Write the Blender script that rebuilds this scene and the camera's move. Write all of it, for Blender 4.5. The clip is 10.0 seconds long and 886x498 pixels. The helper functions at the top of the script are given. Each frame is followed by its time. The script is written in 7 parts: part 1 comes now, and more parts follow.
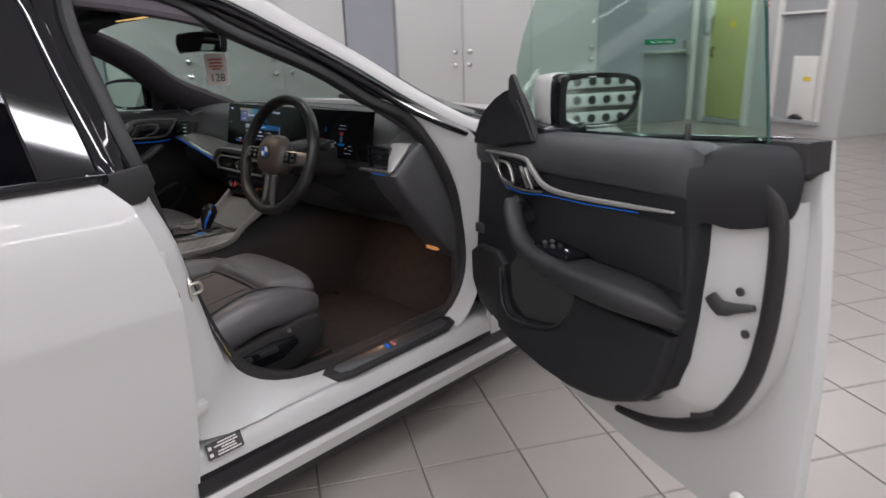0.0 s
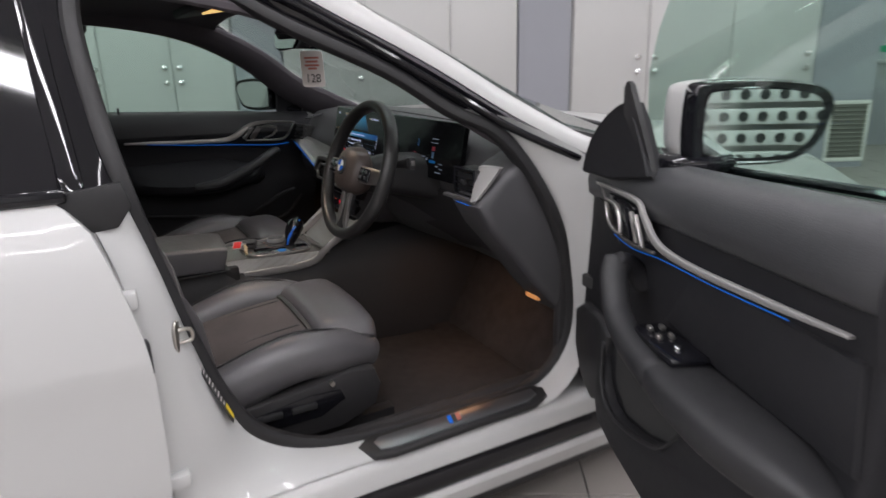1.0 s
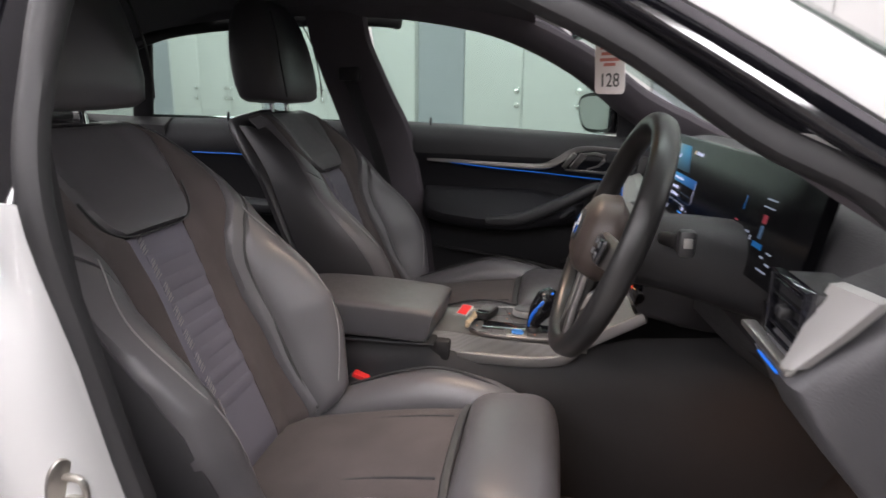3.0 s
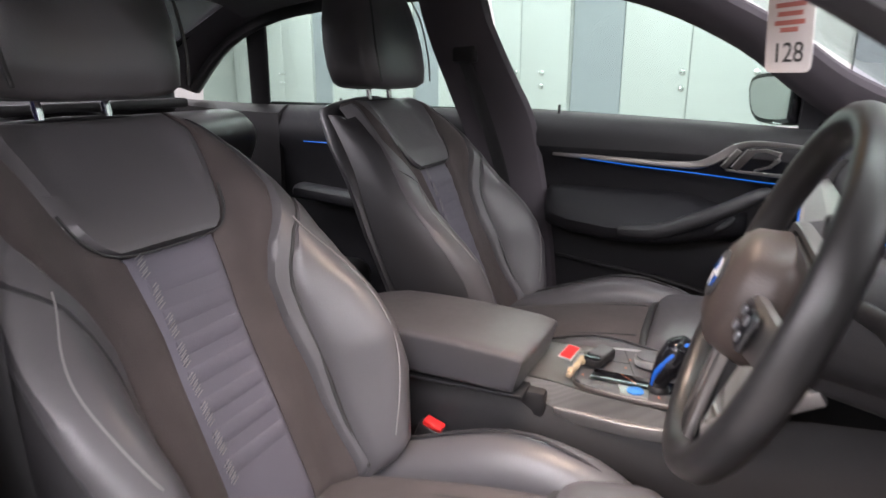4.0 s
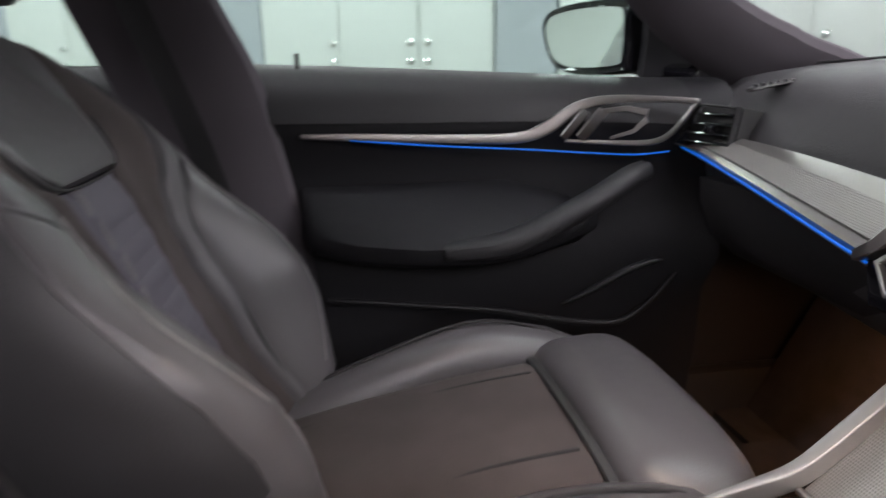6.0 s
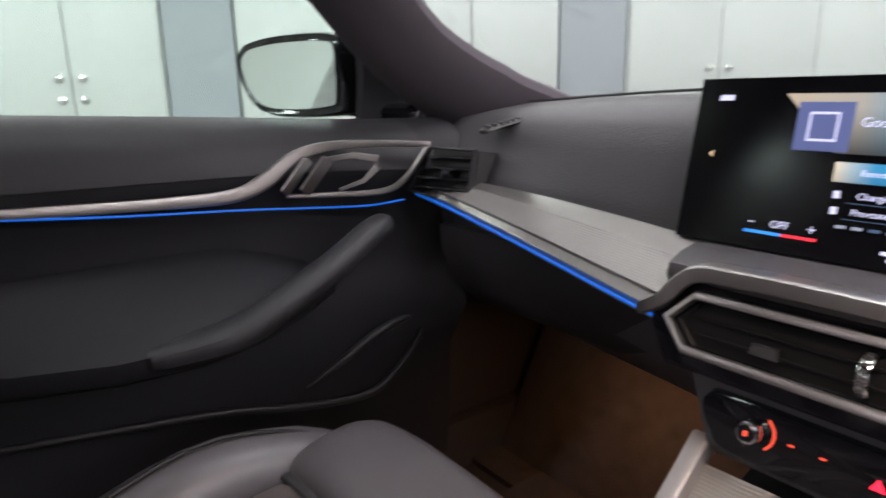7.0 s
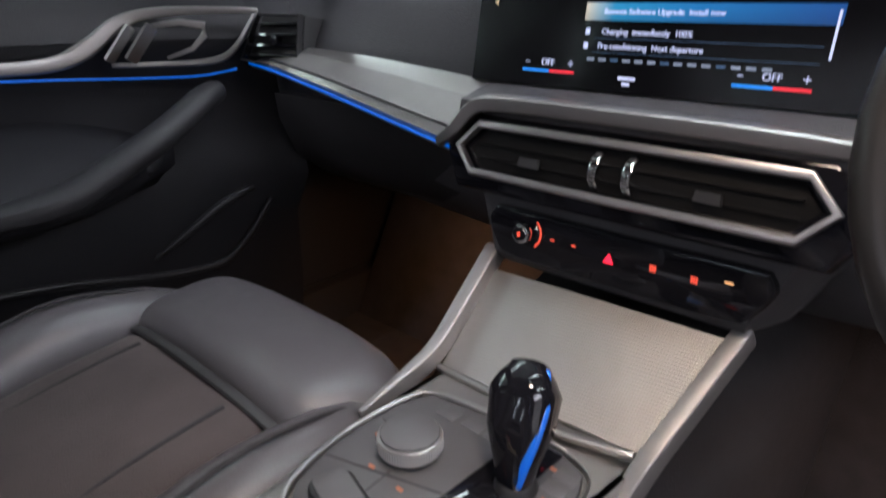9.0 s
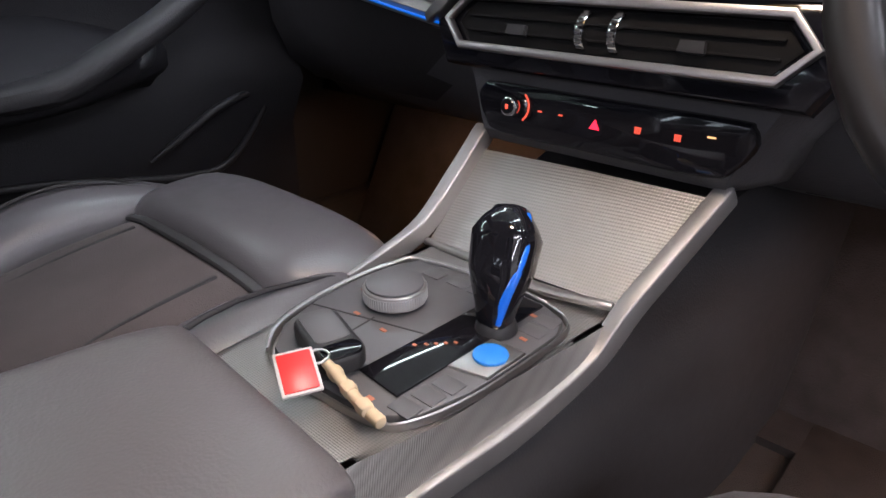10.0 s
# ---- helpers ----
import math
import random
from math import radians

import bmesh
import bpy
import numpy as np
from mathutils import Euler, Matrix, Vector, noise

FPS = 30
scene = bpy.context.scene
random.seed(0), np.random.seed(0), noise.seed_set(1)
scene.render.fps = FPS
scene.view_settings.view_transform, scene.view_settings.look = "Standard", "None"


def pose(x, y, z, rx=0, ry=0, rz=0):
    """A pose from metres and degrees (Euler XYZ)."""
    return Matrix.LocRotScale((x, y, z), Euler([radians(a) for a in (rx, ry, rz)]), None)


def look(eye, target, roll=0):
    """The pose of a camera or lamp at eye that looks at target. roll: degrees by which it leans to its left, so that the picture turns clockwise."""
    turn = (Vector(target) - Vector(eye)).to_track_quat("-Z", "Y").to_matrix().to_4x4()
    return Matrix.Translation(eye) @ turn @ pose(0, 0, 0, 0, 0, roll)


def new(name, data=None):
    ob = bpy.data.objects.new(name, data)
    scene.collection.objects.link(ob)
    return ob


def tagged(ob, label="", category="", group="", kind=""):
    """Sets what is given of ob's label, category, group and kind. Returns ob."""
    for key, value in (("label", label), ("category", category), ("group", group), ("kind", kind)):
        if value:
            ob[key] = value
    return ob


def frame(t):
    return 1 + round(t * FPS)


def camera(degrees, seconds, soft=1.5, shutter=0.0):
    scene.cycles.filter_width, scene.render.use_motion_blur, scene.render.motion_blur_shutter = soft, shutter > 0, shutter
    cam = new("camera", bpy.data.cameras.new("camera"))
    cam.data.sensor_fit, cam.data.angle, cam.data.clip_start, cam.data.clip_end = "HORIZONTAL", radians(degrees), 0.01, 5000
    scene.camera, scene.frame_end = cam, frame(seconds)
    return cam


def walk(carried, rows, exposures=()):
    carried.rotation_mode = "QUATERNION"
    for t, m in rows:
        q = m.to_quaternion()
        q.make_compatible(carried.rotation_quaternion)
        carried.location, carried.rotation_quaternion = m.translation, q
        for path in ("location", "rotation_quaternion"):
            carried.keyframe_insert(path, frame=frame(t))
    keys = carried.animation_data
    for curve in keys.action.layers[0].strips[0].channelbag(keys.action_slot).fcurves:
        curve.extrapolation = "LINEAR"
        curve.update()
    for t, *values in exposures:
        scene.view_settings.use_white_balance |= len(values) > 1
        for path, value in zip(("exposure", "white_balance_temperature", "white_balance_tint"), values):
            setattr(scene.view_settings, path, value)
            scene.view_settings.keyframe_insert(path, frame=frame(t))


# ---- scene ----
cam = camera(69.1, 10.0, soft=1.5, shutter=0.45)
PATH = [
    (0, (2.162, -2.375, 1.194), (0.828, -1.014, 0.588), -1.9),
    (0.5, (2.132, -2.151, 1.194), (0.617, -0.992, 0.595), -1.7),
    (1, (1.993, -1.923, 1.168), (0.318, -0.995, 0.592), -1.3),
    (1.5, (1.817, -1.676, 1.148), (0.01, -1.021, 0.594), -1.8),
    (2, (1.666, -1.533, 1.133), (-0.229, -1.161, 0.613), -0.4),
    (2.5, (1.511, -1.448, 1.119), (-0.424, -1.5, 0.615), 0.1),
    (2.7, (1.443, -1.42, 1.102), (-0.489, -1.588, 0.615), 0.4),
    (3.8, (1.103, -1.333, 1.07), (-0.708, -2.017, 0.564), 0.2),
    (4, (1.04, -1.344, 1.08), (-0.734, -2.11, 0.561), -0.0),
    (4.5, (0.885, -1.437, 1.075), (-0.876, -2.234, 0.561), 0.2),
    (5, (0.702, -1.542, 1.042), (-1.1, -2.162, 0.432), 0.2),
    (5.2, (0.617, -1.587, 0.999), (-1.22, -2.061, 0.368), 0.6),
    (6.3, (0.255, -1.736, 0.982), (-1.582, -1.146, 0.452), -0.8),
    (6.5, (0.196, -1.728, 0.974), (-1.584, -0.973, 0.464), -0.3),
    (7, (0.158, -1.701, 0.998), (-1.406, -0.55, 0.518), -1.2),
    (7.5, (0.181, -1.703, 1.007), (-1.213, -0.353, 0.522), -0.9),
    (8, (0.225, -1.692, 1.019), (-1.096, -0.289, 0.485), -0.9),
    (8.5, (0.252, -1.702, 0.99), (-1.034, -0.308, 0.353), -0.8),
    (9, (0.272, -1.717, 0.949), (-0.984, -0.353, 0.198), -0.8),
    (9.5, (0.293, -1.728, 0.89), (-0.94, -0.403, 0.038), -0.5),
    (10, (0.311, -1.738, 0.872), (-0.918, -0.42, 0.005), -0.6),
]
walk(cam, [(t, look(eye, target, roll)) for t, eye, target, roll in PATH],
     exposures=[(0, -0.97, 6450, 11), (1.5, -0.72, 6450, 11), (2.5, -0.47, 6600, 12), (4.0, 0.66, 6500, 17), (4.5, 0.48, 6450, 17), (5.0, 0.32, 6400, 15), (6.5, 0.42, 6550, 18), (7.0, 0.46, 6600, 20), (7.5, 0.32, 6500, 20), (8, 0.24, 6400, 20), (8.5, 0.24, 6250, 17), (9, 0.18, 6050, 14), (9.5, 0.33, 6050, 15), (10, 0.54, 6050, 16)])

# ---- world, lamps, exposure ----
world = bpy.data.worlds.new("world")
scene.world = world
world.use_nodes = True
world.node_tree.nodes["Background"].inputs[0].default_value = (0.8, 0.85, 0.9, 1)
world.node_tree.nodes["Background"].inputs[1].default_value = 0.05
scene.view_settings.exposure = 0.0

# room axes: turned against the car, which stands along +y with its driver's side at +x
ROOM = Matrix.Translation((0, -1.3, 0)) @ Matrix.Rotation(radians(-6), 4, "Z") @ Matrix.Translation((0, 1.3, 0)) @ Matrix.Rotation(radians(-19.7), 4, "Z")
CEIL = 3.1


def strip_lamp(x, y, length, power):
    data = bpy.data.lights.new("strip_lamp", "AREA")
    data.shape, data.size, data.size_y, data.energy, data.color = "RECTANGLE", 0.14, length, power, (1.0, 0.985, 1.03)
    ob = new("strip_lamp", data)
    ob.matrix_world = ROOM @ pose(x, y, CEIL - 0.10)
    return ob


# the y -9.4 row is added to brighten the far end
STRIPS = [(x, y) for x in (-2.6, 0.2, 2.3, 4.0, 5.6) for y in (-9.4, -6.5, -3.6, -0.7, 2.2)] + [(x, 4.6) for x in (-4.2, -1.6, 1.6)]
for sx, sy in STRIPS:
    strip_lamp(sx, sy, 2.2, 62 if sy > 4 else (66 if sx > 1 else 29))


# ---- materials ----
def mat(name, color, rough=0.5, metal=0.0, vary=0.12, scale=6.0, bump=0.0, bump_scale=200.0, coat=0.0, spec=0.5, sheen=0.0, fine=0.0):
    m = bpy.data.materials.new(name)
    m.use_nodes = True
    nt = m.node_tree
    b = nt.nodes["Principled BSDF"]
    b.inputs["Roughness"].default_value, b.inputs["Metallic"].default_value = rough, metal
    b.inputs["Coat Weight"].default_value, b.inputs["Specular IOR Level"].default_value = coat, spec
    b.inputs["Coat Roughness"].default_value = 0.04
    b.inputs["Sheen Weight"].default_value = sheen
    tc = nt.nodes.new("ShaderNodeTexCoord")
    n1 = nt.nodes.new("ShaderNodeTexNoise")
    n1.inputs["Scale"].default_value, n1.inputs["Detail"].default_value = scale, 5
    nt.links.new(tc.outputs["Object"], n1.inputs["Vector"])
    mix = nt.nodes.new("ShaderNodeMix")
    mix.data_type = "RGBA"
    mix.inputs[6].default_value = tuple(c * (1 - vary) for c in color) + (1,)
    mix.inputs[7].default_value = tuple(min(1, c * (1 + vary)) for c in color) + (1,)
    nt.links.new(n1.outputs["Fac"], mix.inputs[0])
    nt.links.new(mix.outputs[2], b.inputs["Base Color"])
    if fine:
        n3 = nt.nodes.new("ShaderNodeTexNoise")
        n3.inputs["Scale"].default_value, n3.inputs["Detail"].default_value = scale * 12, 3
        nt.links.new(tc.outputs["Object"], n3.inputs["Vector"])
        rr = nt.nodes.new("ShaderNodeMapRange")
        rr.inputs[3].default_value, rr.inputs[4].default_value = max(0.02, rough - fine), min(1, rough + fine)
        nt.links.new(n3.outputs["Fac"], rr.inputs[0])
        nt.links.new(rr.outputs[0], b.inputs["Roughness"])
    if bump:
        n2 = nt.nodes.new("ShaderNodeTexNoise")
        n2.inputs["Scale"].default_value, n2.inputs["Detail"].default_value = bump_scale, 3
        nt.links.new(tc.outputs["Object"], n2.inputs["Vector"])
        bp = nt.nodes.new("ShaderNodeBump")
        bp.inputs["Strength"].default_value, bp.inputs["Distance"].default_value = bump, 0.002
        nt.links.new(n2.outputs["Fac"], bp.inputs["Height"])
        nt.links.new(bp.outputs["Normal"], b.inputs["Normal"])
    return m


def glow(name, color, strength):
    m = bpy.data.materials.new(name)
    m.use_nodes = True
    b = m.node_tree.nodes["Principled BSDF"]
    b.inputs["Base Color"].default_value = (*[c * 0.5 for c in color], 1)
    b.inputs["Emission Color"].default_value, b.inputs["Emission Strength"].default_value = (*color, 1), strength
    return m


def glass(name, tint, rough=0.0, keep=1.0):
    """Clear sheet: a thin-walled pane that lets light straight through and mirrors by Fresnel."""
    m = bpy.data.materials.new(name)
    m.use_nodes = True
    nt = m.node_tree
    nt.nodes.clear()
    out = nt.nodes.new("ShaderNodeOutputMaterial")
    t = nt.nodes.new("ShaderNodeBsdfTransparent")
    t.inputs[0].default_value = (*tint, 1)
    g = nt.nodes.new("ShaderNodeBsdfGlossy")
    g.inputs["Roughness"].default_value = rough
    lw = nt.nodes.new("ShaderNodeLayerWeight")
    lw.inputs["Blend"].default_value = 0.5
    pw = nt.nodes.new("ShaderNodeMath")
    pw.operation = "POWER"
    pw.inputs[1].default_value = 4.0
    nt.links.new(lw.outputs["Facing"], pw.inputs[0])
    f = nt.nodes.new("ShaderNodeMath")
    f.operation = "MULTIPLY_ADD"
    f.inputs[1].default_value, f.inputs[2].default_value = 0.9 * keep, 0.045 * keep
    nt.links.new(pw.outputs[0], f.inputs[0])
    mx = nt.nodes.new("ShaderNodeMixShader")
    nt.links.new(f.outputs[0], mx.inputs[0])
    nt.links.new(t.outputs[0], mx.inputs[1])
    nt.links.new(g.outputs[0], mx.inputs[2])
    nt.links.new(mx.outputs[0], out.inputs[0])
    return m


M = {}
M["paint"] = mat("white_paint", (0.445, 0.445, 0.438), 0.4, coat=0.45, vary=0.02, scale=2)
M["gloss_black"] = mat("gloss_black", (0.007, 0.007, 0.009), 0.05, vary=0.2, coat=0.0)
M["black_trim"] = mat("black_plastic", (0.014, 0.014, 0.015), 0.5, bump=0.15, bump_scale=500, fine=0.08)
M["rubber"] = mat("rubber_seal", (0.017, 0.0165, 0.0175), 0.55, fine=0.08, spec=0.4)
M["soft"] = mat("soft_dash_skin", (0.050, 0.049, 0.052), 0.5, bump=0.35, bump_scale=420, fine=0.06)
M["soft_dark"] = mat("dark_moulding", (0.022, 0.021, 0.022), 0.6, bump=0.2, bump_scale=420, fine=0.06, spec=0.35)
M["door_dark"] = mat("black_door_skin", (0.0145, 0.0145, 0.0165), 0.58, bump=0.25, bump_scale=420, fine=0.06, spec=0.25)
# driver's pad only: colour lightened for the light falling on the open door
M["door_pad_lit"] = mat("lit_black_door_skin", (0.044, 0.045, 0.048), 0.40, bump=0.25, bump_scale=420, fine=0.06, spec=0.4)
M["door_soft"] = mat("black_grip_skin", (0.019, 0.019, 0.0205), 0.5, bump=0.2, bump_scale=420, fine=0.06, spec=0.35)
M["wheel_skin"] = mat("dark_wheel_leather", (0.015, 0.0145, 0.0145), 0.36, bump=0.03, bump_scale=500, fine=0.02)
# black skin with the warm lamp's brown cast put into its colour
M["airbag_skin"] = mat("lamp_warmed_airbag_skin", (0.060, 0.046, 0.040), 0.42, bump=0.2, bump_scale=420, fine=0.06)
M["dark_alu"] = mat("brushed_grey_insert", (0.24, 0.245, 0.26), 0.34, metal=0.9, vary=0.12, fine=0.1)
M["stitch"] = mat("grey_thread", (0.22, 0.21, 0.21), 0.7)
M["foot_glow"] = glow("orange_footwell_lens", (1.0, 0.42, 0.14), 0.6)
M["leather"] = mat("black_leather", (0.086, 0.082, 0.086), 0.36, bump=0.14, bump_scale=480, vary=0.15, fine=0.08)
# darker than the seat leather; for backrest shells and sides
M["leather_side"] = mat("black_side_skin", (0.036, 0.035, 0.037), 0.42, bump=0.14, bump_scale=480, vary=0.15, fine=0.06)
M["suede"] = mat("dark_suede", (0.058, 0.047, 0.045), 0.92, bump=0.5, bump_scale=600, vary=0.5, scale=10, sheen=0.05)
M["ribbed"] = mat("ribbed_insert", (0.105, 0.099, 0.120), 0.6, bump=0.5, bump_scale=700, vary=0.2)
M["carpet"] = mat("black_carpet", (0.036, 0.032, 0.031), 0.97, bump=0.9, bump_scale=500, vary=0.4, scale=30, spec=0.1)
M["headliner"] = mat("anthracite_headliner", (0.07, 0.062, 0.07), 0.95, bump=0.3, bump_scale=700)
M["satin_rail"] = mat("brushed_silver", (0.36, 0.35, 0.34), 0.52, metal=0.9, vary=0.08, fine=0.08)
M["bezel"] = mat("silver_painted_plastic", (0.42, 0.41, 0.40), 0.42, metal=0.65, vary=0.05, fine=0.05)
M["satin"] = mat("satin_silver", (0.42, 0.405, 0.39), 0.38, metal=1.0, vary=0.06, fine=0.06)
M["chrome"] = mat("chrome", (0.8, 0.8, 0.8), 0.08, metal=1.0, vary=0.02)
M["steel"] = mat("zinc_steel", (0.5, 0.48, 0.44), 0.3, metal=1.0, vary=0.15)
M["screen"] = mat("screen_black", (0.004, 0.004, 0.005), 0.16, vary=0.1, coat=0.0, spec=0.3)
M["mirror"] = mat("mirror_glass", (0.86, 0.88, 0.88), 0.01, metal=1.0, vary=0.0)
M["red"] = mat("red_plastic", (0.70, 0.03, 0.03), 0.35, vary=0.08)
M["blue"] = mat("blue_plastic", (0.01, 0.13, 0.62), 0.25, vary=0.1, coat=0.4)
M["white_plastic"] = mat("white_plastic", (0.75, 0.74, 0.70), 0.4, vary=0.05)
M["card"] = mat("paper_card", (0.55, 0.52, 0.51), 0.7, vary=0.06)
# print, seams and fittings, and the sheet drawn as shade in the door pocket
M["ink"] = mat("dark_ink_and_shade", (0.03, 0.03, 0.03), 0.6)
M["red_ink"] = mat("red_ink", (0.38, 0.13, 0.11), 0.6)
M["yellow"] = mat("yellow_label", (0.75, 0.55, 0.03), 0.5)
M["green"] = mat("green_sign", (0.0, 0.25, 0.12), 0.5)
M["strap"] = mat("beige_cord", (0.50, 0.40, 0.26), 0.8, vary=0.2, scale=60)
M["belt"] = mat("seat_belt_web", (0.02, 0.02, 0.021), 0.7, bump=0.5, bump_scale=900)
M["wall"] = mat("wall_paint", (0.50, 0.50, 0.49), 0.55, vary=0.04, scale=1.2, fine=0.08)
M["cabinet"] = mat("cabinet_enamel", (0.58, 0.58, 0.57), 0.35, vary=0.03, scale=1.5, fine=0.08)
M["vent_grey"] = mat("olive_grey_vent", (0.17, 0.17, 0.15), 0.7, vary=0.15, scale=8)
M["column"] = mat("grey_column_paint", (0.33, 0.34, 0.375), 0.5, vary=0.06, scale=2, fine=0.08)
M["ceil"] = mat("ceiling_paint", (0.72, 0.72, 0.72), 0.8, vary=0.03)
M["door_yel"] = mat("yellow_green_enamel", (0.50, 0.52, 0.21), 0.4, vary=0.08, scale=3)
M["lens_clear"] = mat("grey_steel_case", (0.35, 0.36, 0.36), 0.4, vary=0.1)
M["tube"] = glow("lamp_diffuser", (1.0, 0.97, 0.93), 7.0)
M["amb_blue"] = glow("blue_light_strip", (0.002, 0.15, 0.72), 0.48)
M["dome"] = glow("warm_dome_lamp", (1.0, 0.62, 0.22), 1.6)
M["red_glow"] = glow("red_symbol", (1.0, 0.10, 0.05), 0.75)
M["red_hot"] = glow("hazard_symbol", (1.0, 0.02, 0.05), 1.6)
M["amber"] = glow("amber_symbol", (1.0, 0.5, 0.2), 1.0)
M["amber_dim"] = glow("dim_orange_symbol", (0.5, 0.16, 0.08), 0.35)
M["tint"] = glass("tinted_side_glass", (0.08, 0.08, 0.14), keep=0.35)
M["tint_light"] = glass("rear_glass", (0.30, 0.33, 0.33))
M["clear"] = glass("clear_side_glass", (0.75, 0.87, 0.82))
M["shield"] = glass("windscreen_glass", (0.80, 0.88, 0.85))


def weave():
    """Aluminium with a fine pressed relief of small staggered cells, about 4 mm a repeat."""
    m = mat("patterned_aluminium", (0.33, 0.32, 0.305), 0.42, metal=0.85, vary=0.1, scale=20)
    nt = m.node_tree
    b = nt.nodes["Principled BSDF"]
    tc = nt.nodes.new("ShaderNodeTexCoord")
    hs = []
    for v in ((1150, 1750, -770), (-1150, 1750, -770)):
        dp = nt.nodes.new("ShaderNodeVectorMath")
        dp.operation = "DOT_PRODUCT"
        dp.inputs[1].default_value = v
        nt.links.new(tc.outputs["Object"], dp.inputs[0])
        sn = nt.nodes.new("ShaderNodeMath")
        sn.operation = "SINE"
        nt.links.new(dp.outputs["Value"], sn.inputs[0])
        hs.append(sn)
    mx = nt.nodes.new("ShaderNodeMath")
    mx.operation = "MULTIPLY"
    nt.links.new(hs[0].outputs[0], mx.inputs[0])
    nt.links.new(hs[1].outputs[0], mx.inputs[1])
    # low cells also darkened in the base colour, as shade in the relief
    pit_shade = nt.nodes.new("ShaderNodeMapRange")
    pit_shade.inputs[1].default_value, pit_shade.inputs[2].default_value = -0.9, 0.2
    pit_shade.inputs[3].default_value, pit_shade.inputs[4].default_value = 0.80, 1.0
    nt.links.new(mx.outputs[0], pit_shade.inputs[0])
    tone = nt.nodes.new("ShaderNodeMix")
    tone.data_type, tone.blend_type = "RGBA", "MULTIPLY"
    tone.inputs[0].default_value = 1.0
    base = b.inputs["Base Color"].links[0].from_socket
    nt.links.new(base, tone.inputs[6])
    nt.links.new(pit_shade.outputs[0], tone.inputs[7])
    nt.links.new(tone.outputs[2], b.inputs["Base Color"])
    bp = nt.nodes.new("ShaderNodeBump")
    bp.inputs["Strength"].default_value, bp.inputs["Distance"].default_value = 0.24, 0.0015
    nt.links.new(mx.outputs[0], bp.inputs["Height"])
    nt.links.new(bp.outputs["Normal"], b.inputs["Normal"])
    return m


def screen_fade(name, stops, z0, z1, low):
    """A lit field that runs through colours along x and darkens towards its foot."""
    m = glow(name, (0, 0, 0), 1.0)
    nt = m.node_tree
    b = nt.nodes["Principled BSDF"]
    tc, sep, ramp = nt.nodes.new("ShaderNodeTexCoord"), nt.nodes.new("ShaderNodeSeparateXYZ"), nt.nodes.new("ShaderNodeValToRGB")
    nt.links.new(tc.outputs["Object"], sep.inputs[0])
    fx = nt.nodes.new("ShaderNodeMapRange")
    fx.inputs[1].default_value, fx.inputs[2].default_value = stops[0][0], stops[-1][0]
    nt.links.new(sep.outputs[0], fx.inputs[0])
    nt.links.new(fx.outputs[0], ramp.inputs[0])
    span = stops[-1][0] - stops[0][0]
    while len(ramp.color_ramp.elements) < len(stops):
        ramp.color_ramp.elements.new(0.5)
    for el, (x, c) in zip(ramp.color_ramp.elements, stops):
        el.position, el.color = (x - stops[0][0]) / span, (*c, 1)
    fz = nt.nodes.new("ShaderNodeMapRange")
    fz.inputs[1].default_value, fz.inputs[2].default_value, fz.inputs[3].default_value, fz.inputs[4].default_value = z0, z1, low, 1.0
    nt.links.new(sep.outputs[2], fz.inputs[0])
    nt.links.new(ramp.outputs[0], b.inputs["Emission Color"])
    nt.links.new(fz.outputs[0], b.inputs["Emission Strength"])
    return m


M["grille_weave"] = weave()
# vent mouth shade put into a near-black colour; the louvres share it
M["vent_dark"] = mat("vent_depth_black", (0.005, 0.005, 0.005), 0.6, spec=0.12)
M["blue_soft"] = mat("matt_blue_button", (0.02, 0.20, 0.62), 0.45, vary=0.1)
M["ui_white"] = glow("screen_white", (0.62, 0.66, 0.90), 0.75)
M["ui_faint"] = glow("screen_faint_white", (0.40, 0.47, 0.60), 0.3)
M["ui_faint_red"] = glow("screen_faint_red", (0.3, 0.03, 0.05), 0.35)
M["ui_blue"] = glow("screen_blue", (0.0, 0.13, 0.40), 0.4)
M["ui_cyan"] = glow("screen_bright_blue", (0.02, 0.24, 0.75), 1.0)
M["ui_red"] = glow("screen_red", (0.85, 0.03, 0.05), 0.9)
M["ui_gold"] = glow("screen_gold", (0.75, 0.55, 0.32), 0.7)
M["ui_violet"] = glow("screen_violet", (0.12, 0.16, 0.36), 0.45)
M["ui_dim"] = glow("screen_dim", (0.05, 0.10, 0.18), 0.6)
M["tile"] = mat("cream_tile", (0.30, 0.275, 0.255), 0.3, vary=0.10, scale=2.5, fine=0.03)
M["grout"] = mat("dark_grout", (0.16, 0.15, 0.14), 0.9)


# ---- building tools ----
def finish(bm, angle=35):
    bmesh.ops.recalc_face_normals(bm, faces=bm.faces)
    lim = radians(angle)
    for f in bm.faces:
        f.smooth = True
    for e in bm.edges:
        e.smooth = len(e.link_faces) == 2 and e.calc_face_angle(0) < lim


def part(name, bm, material, parent=None, label="", angle=35, m=None):
    finish(bm, angle)
    me = bpy.data.meshes.new(name)
    bm.to_mesh(me)
    bm.free()
    me.materials.append(M[material] if isinstance(material, str) else material)
    ob = new(name, me)
    if m is not None:
        ob.matrix_basis = m
    if parent is not None:
        ob.parent = parent
    if label:
        ob["label"] = label
    return ob


def thing(name, label, category, at=(0, 0, 0), m=None, kind="", group=""):
    ob = new(name)
    ob.empty_display_size = 0.1
    ob.matrix_basis = m if m is not None else Matrix.Translation(at)
    return tagged(ob, label, category, group, kind)


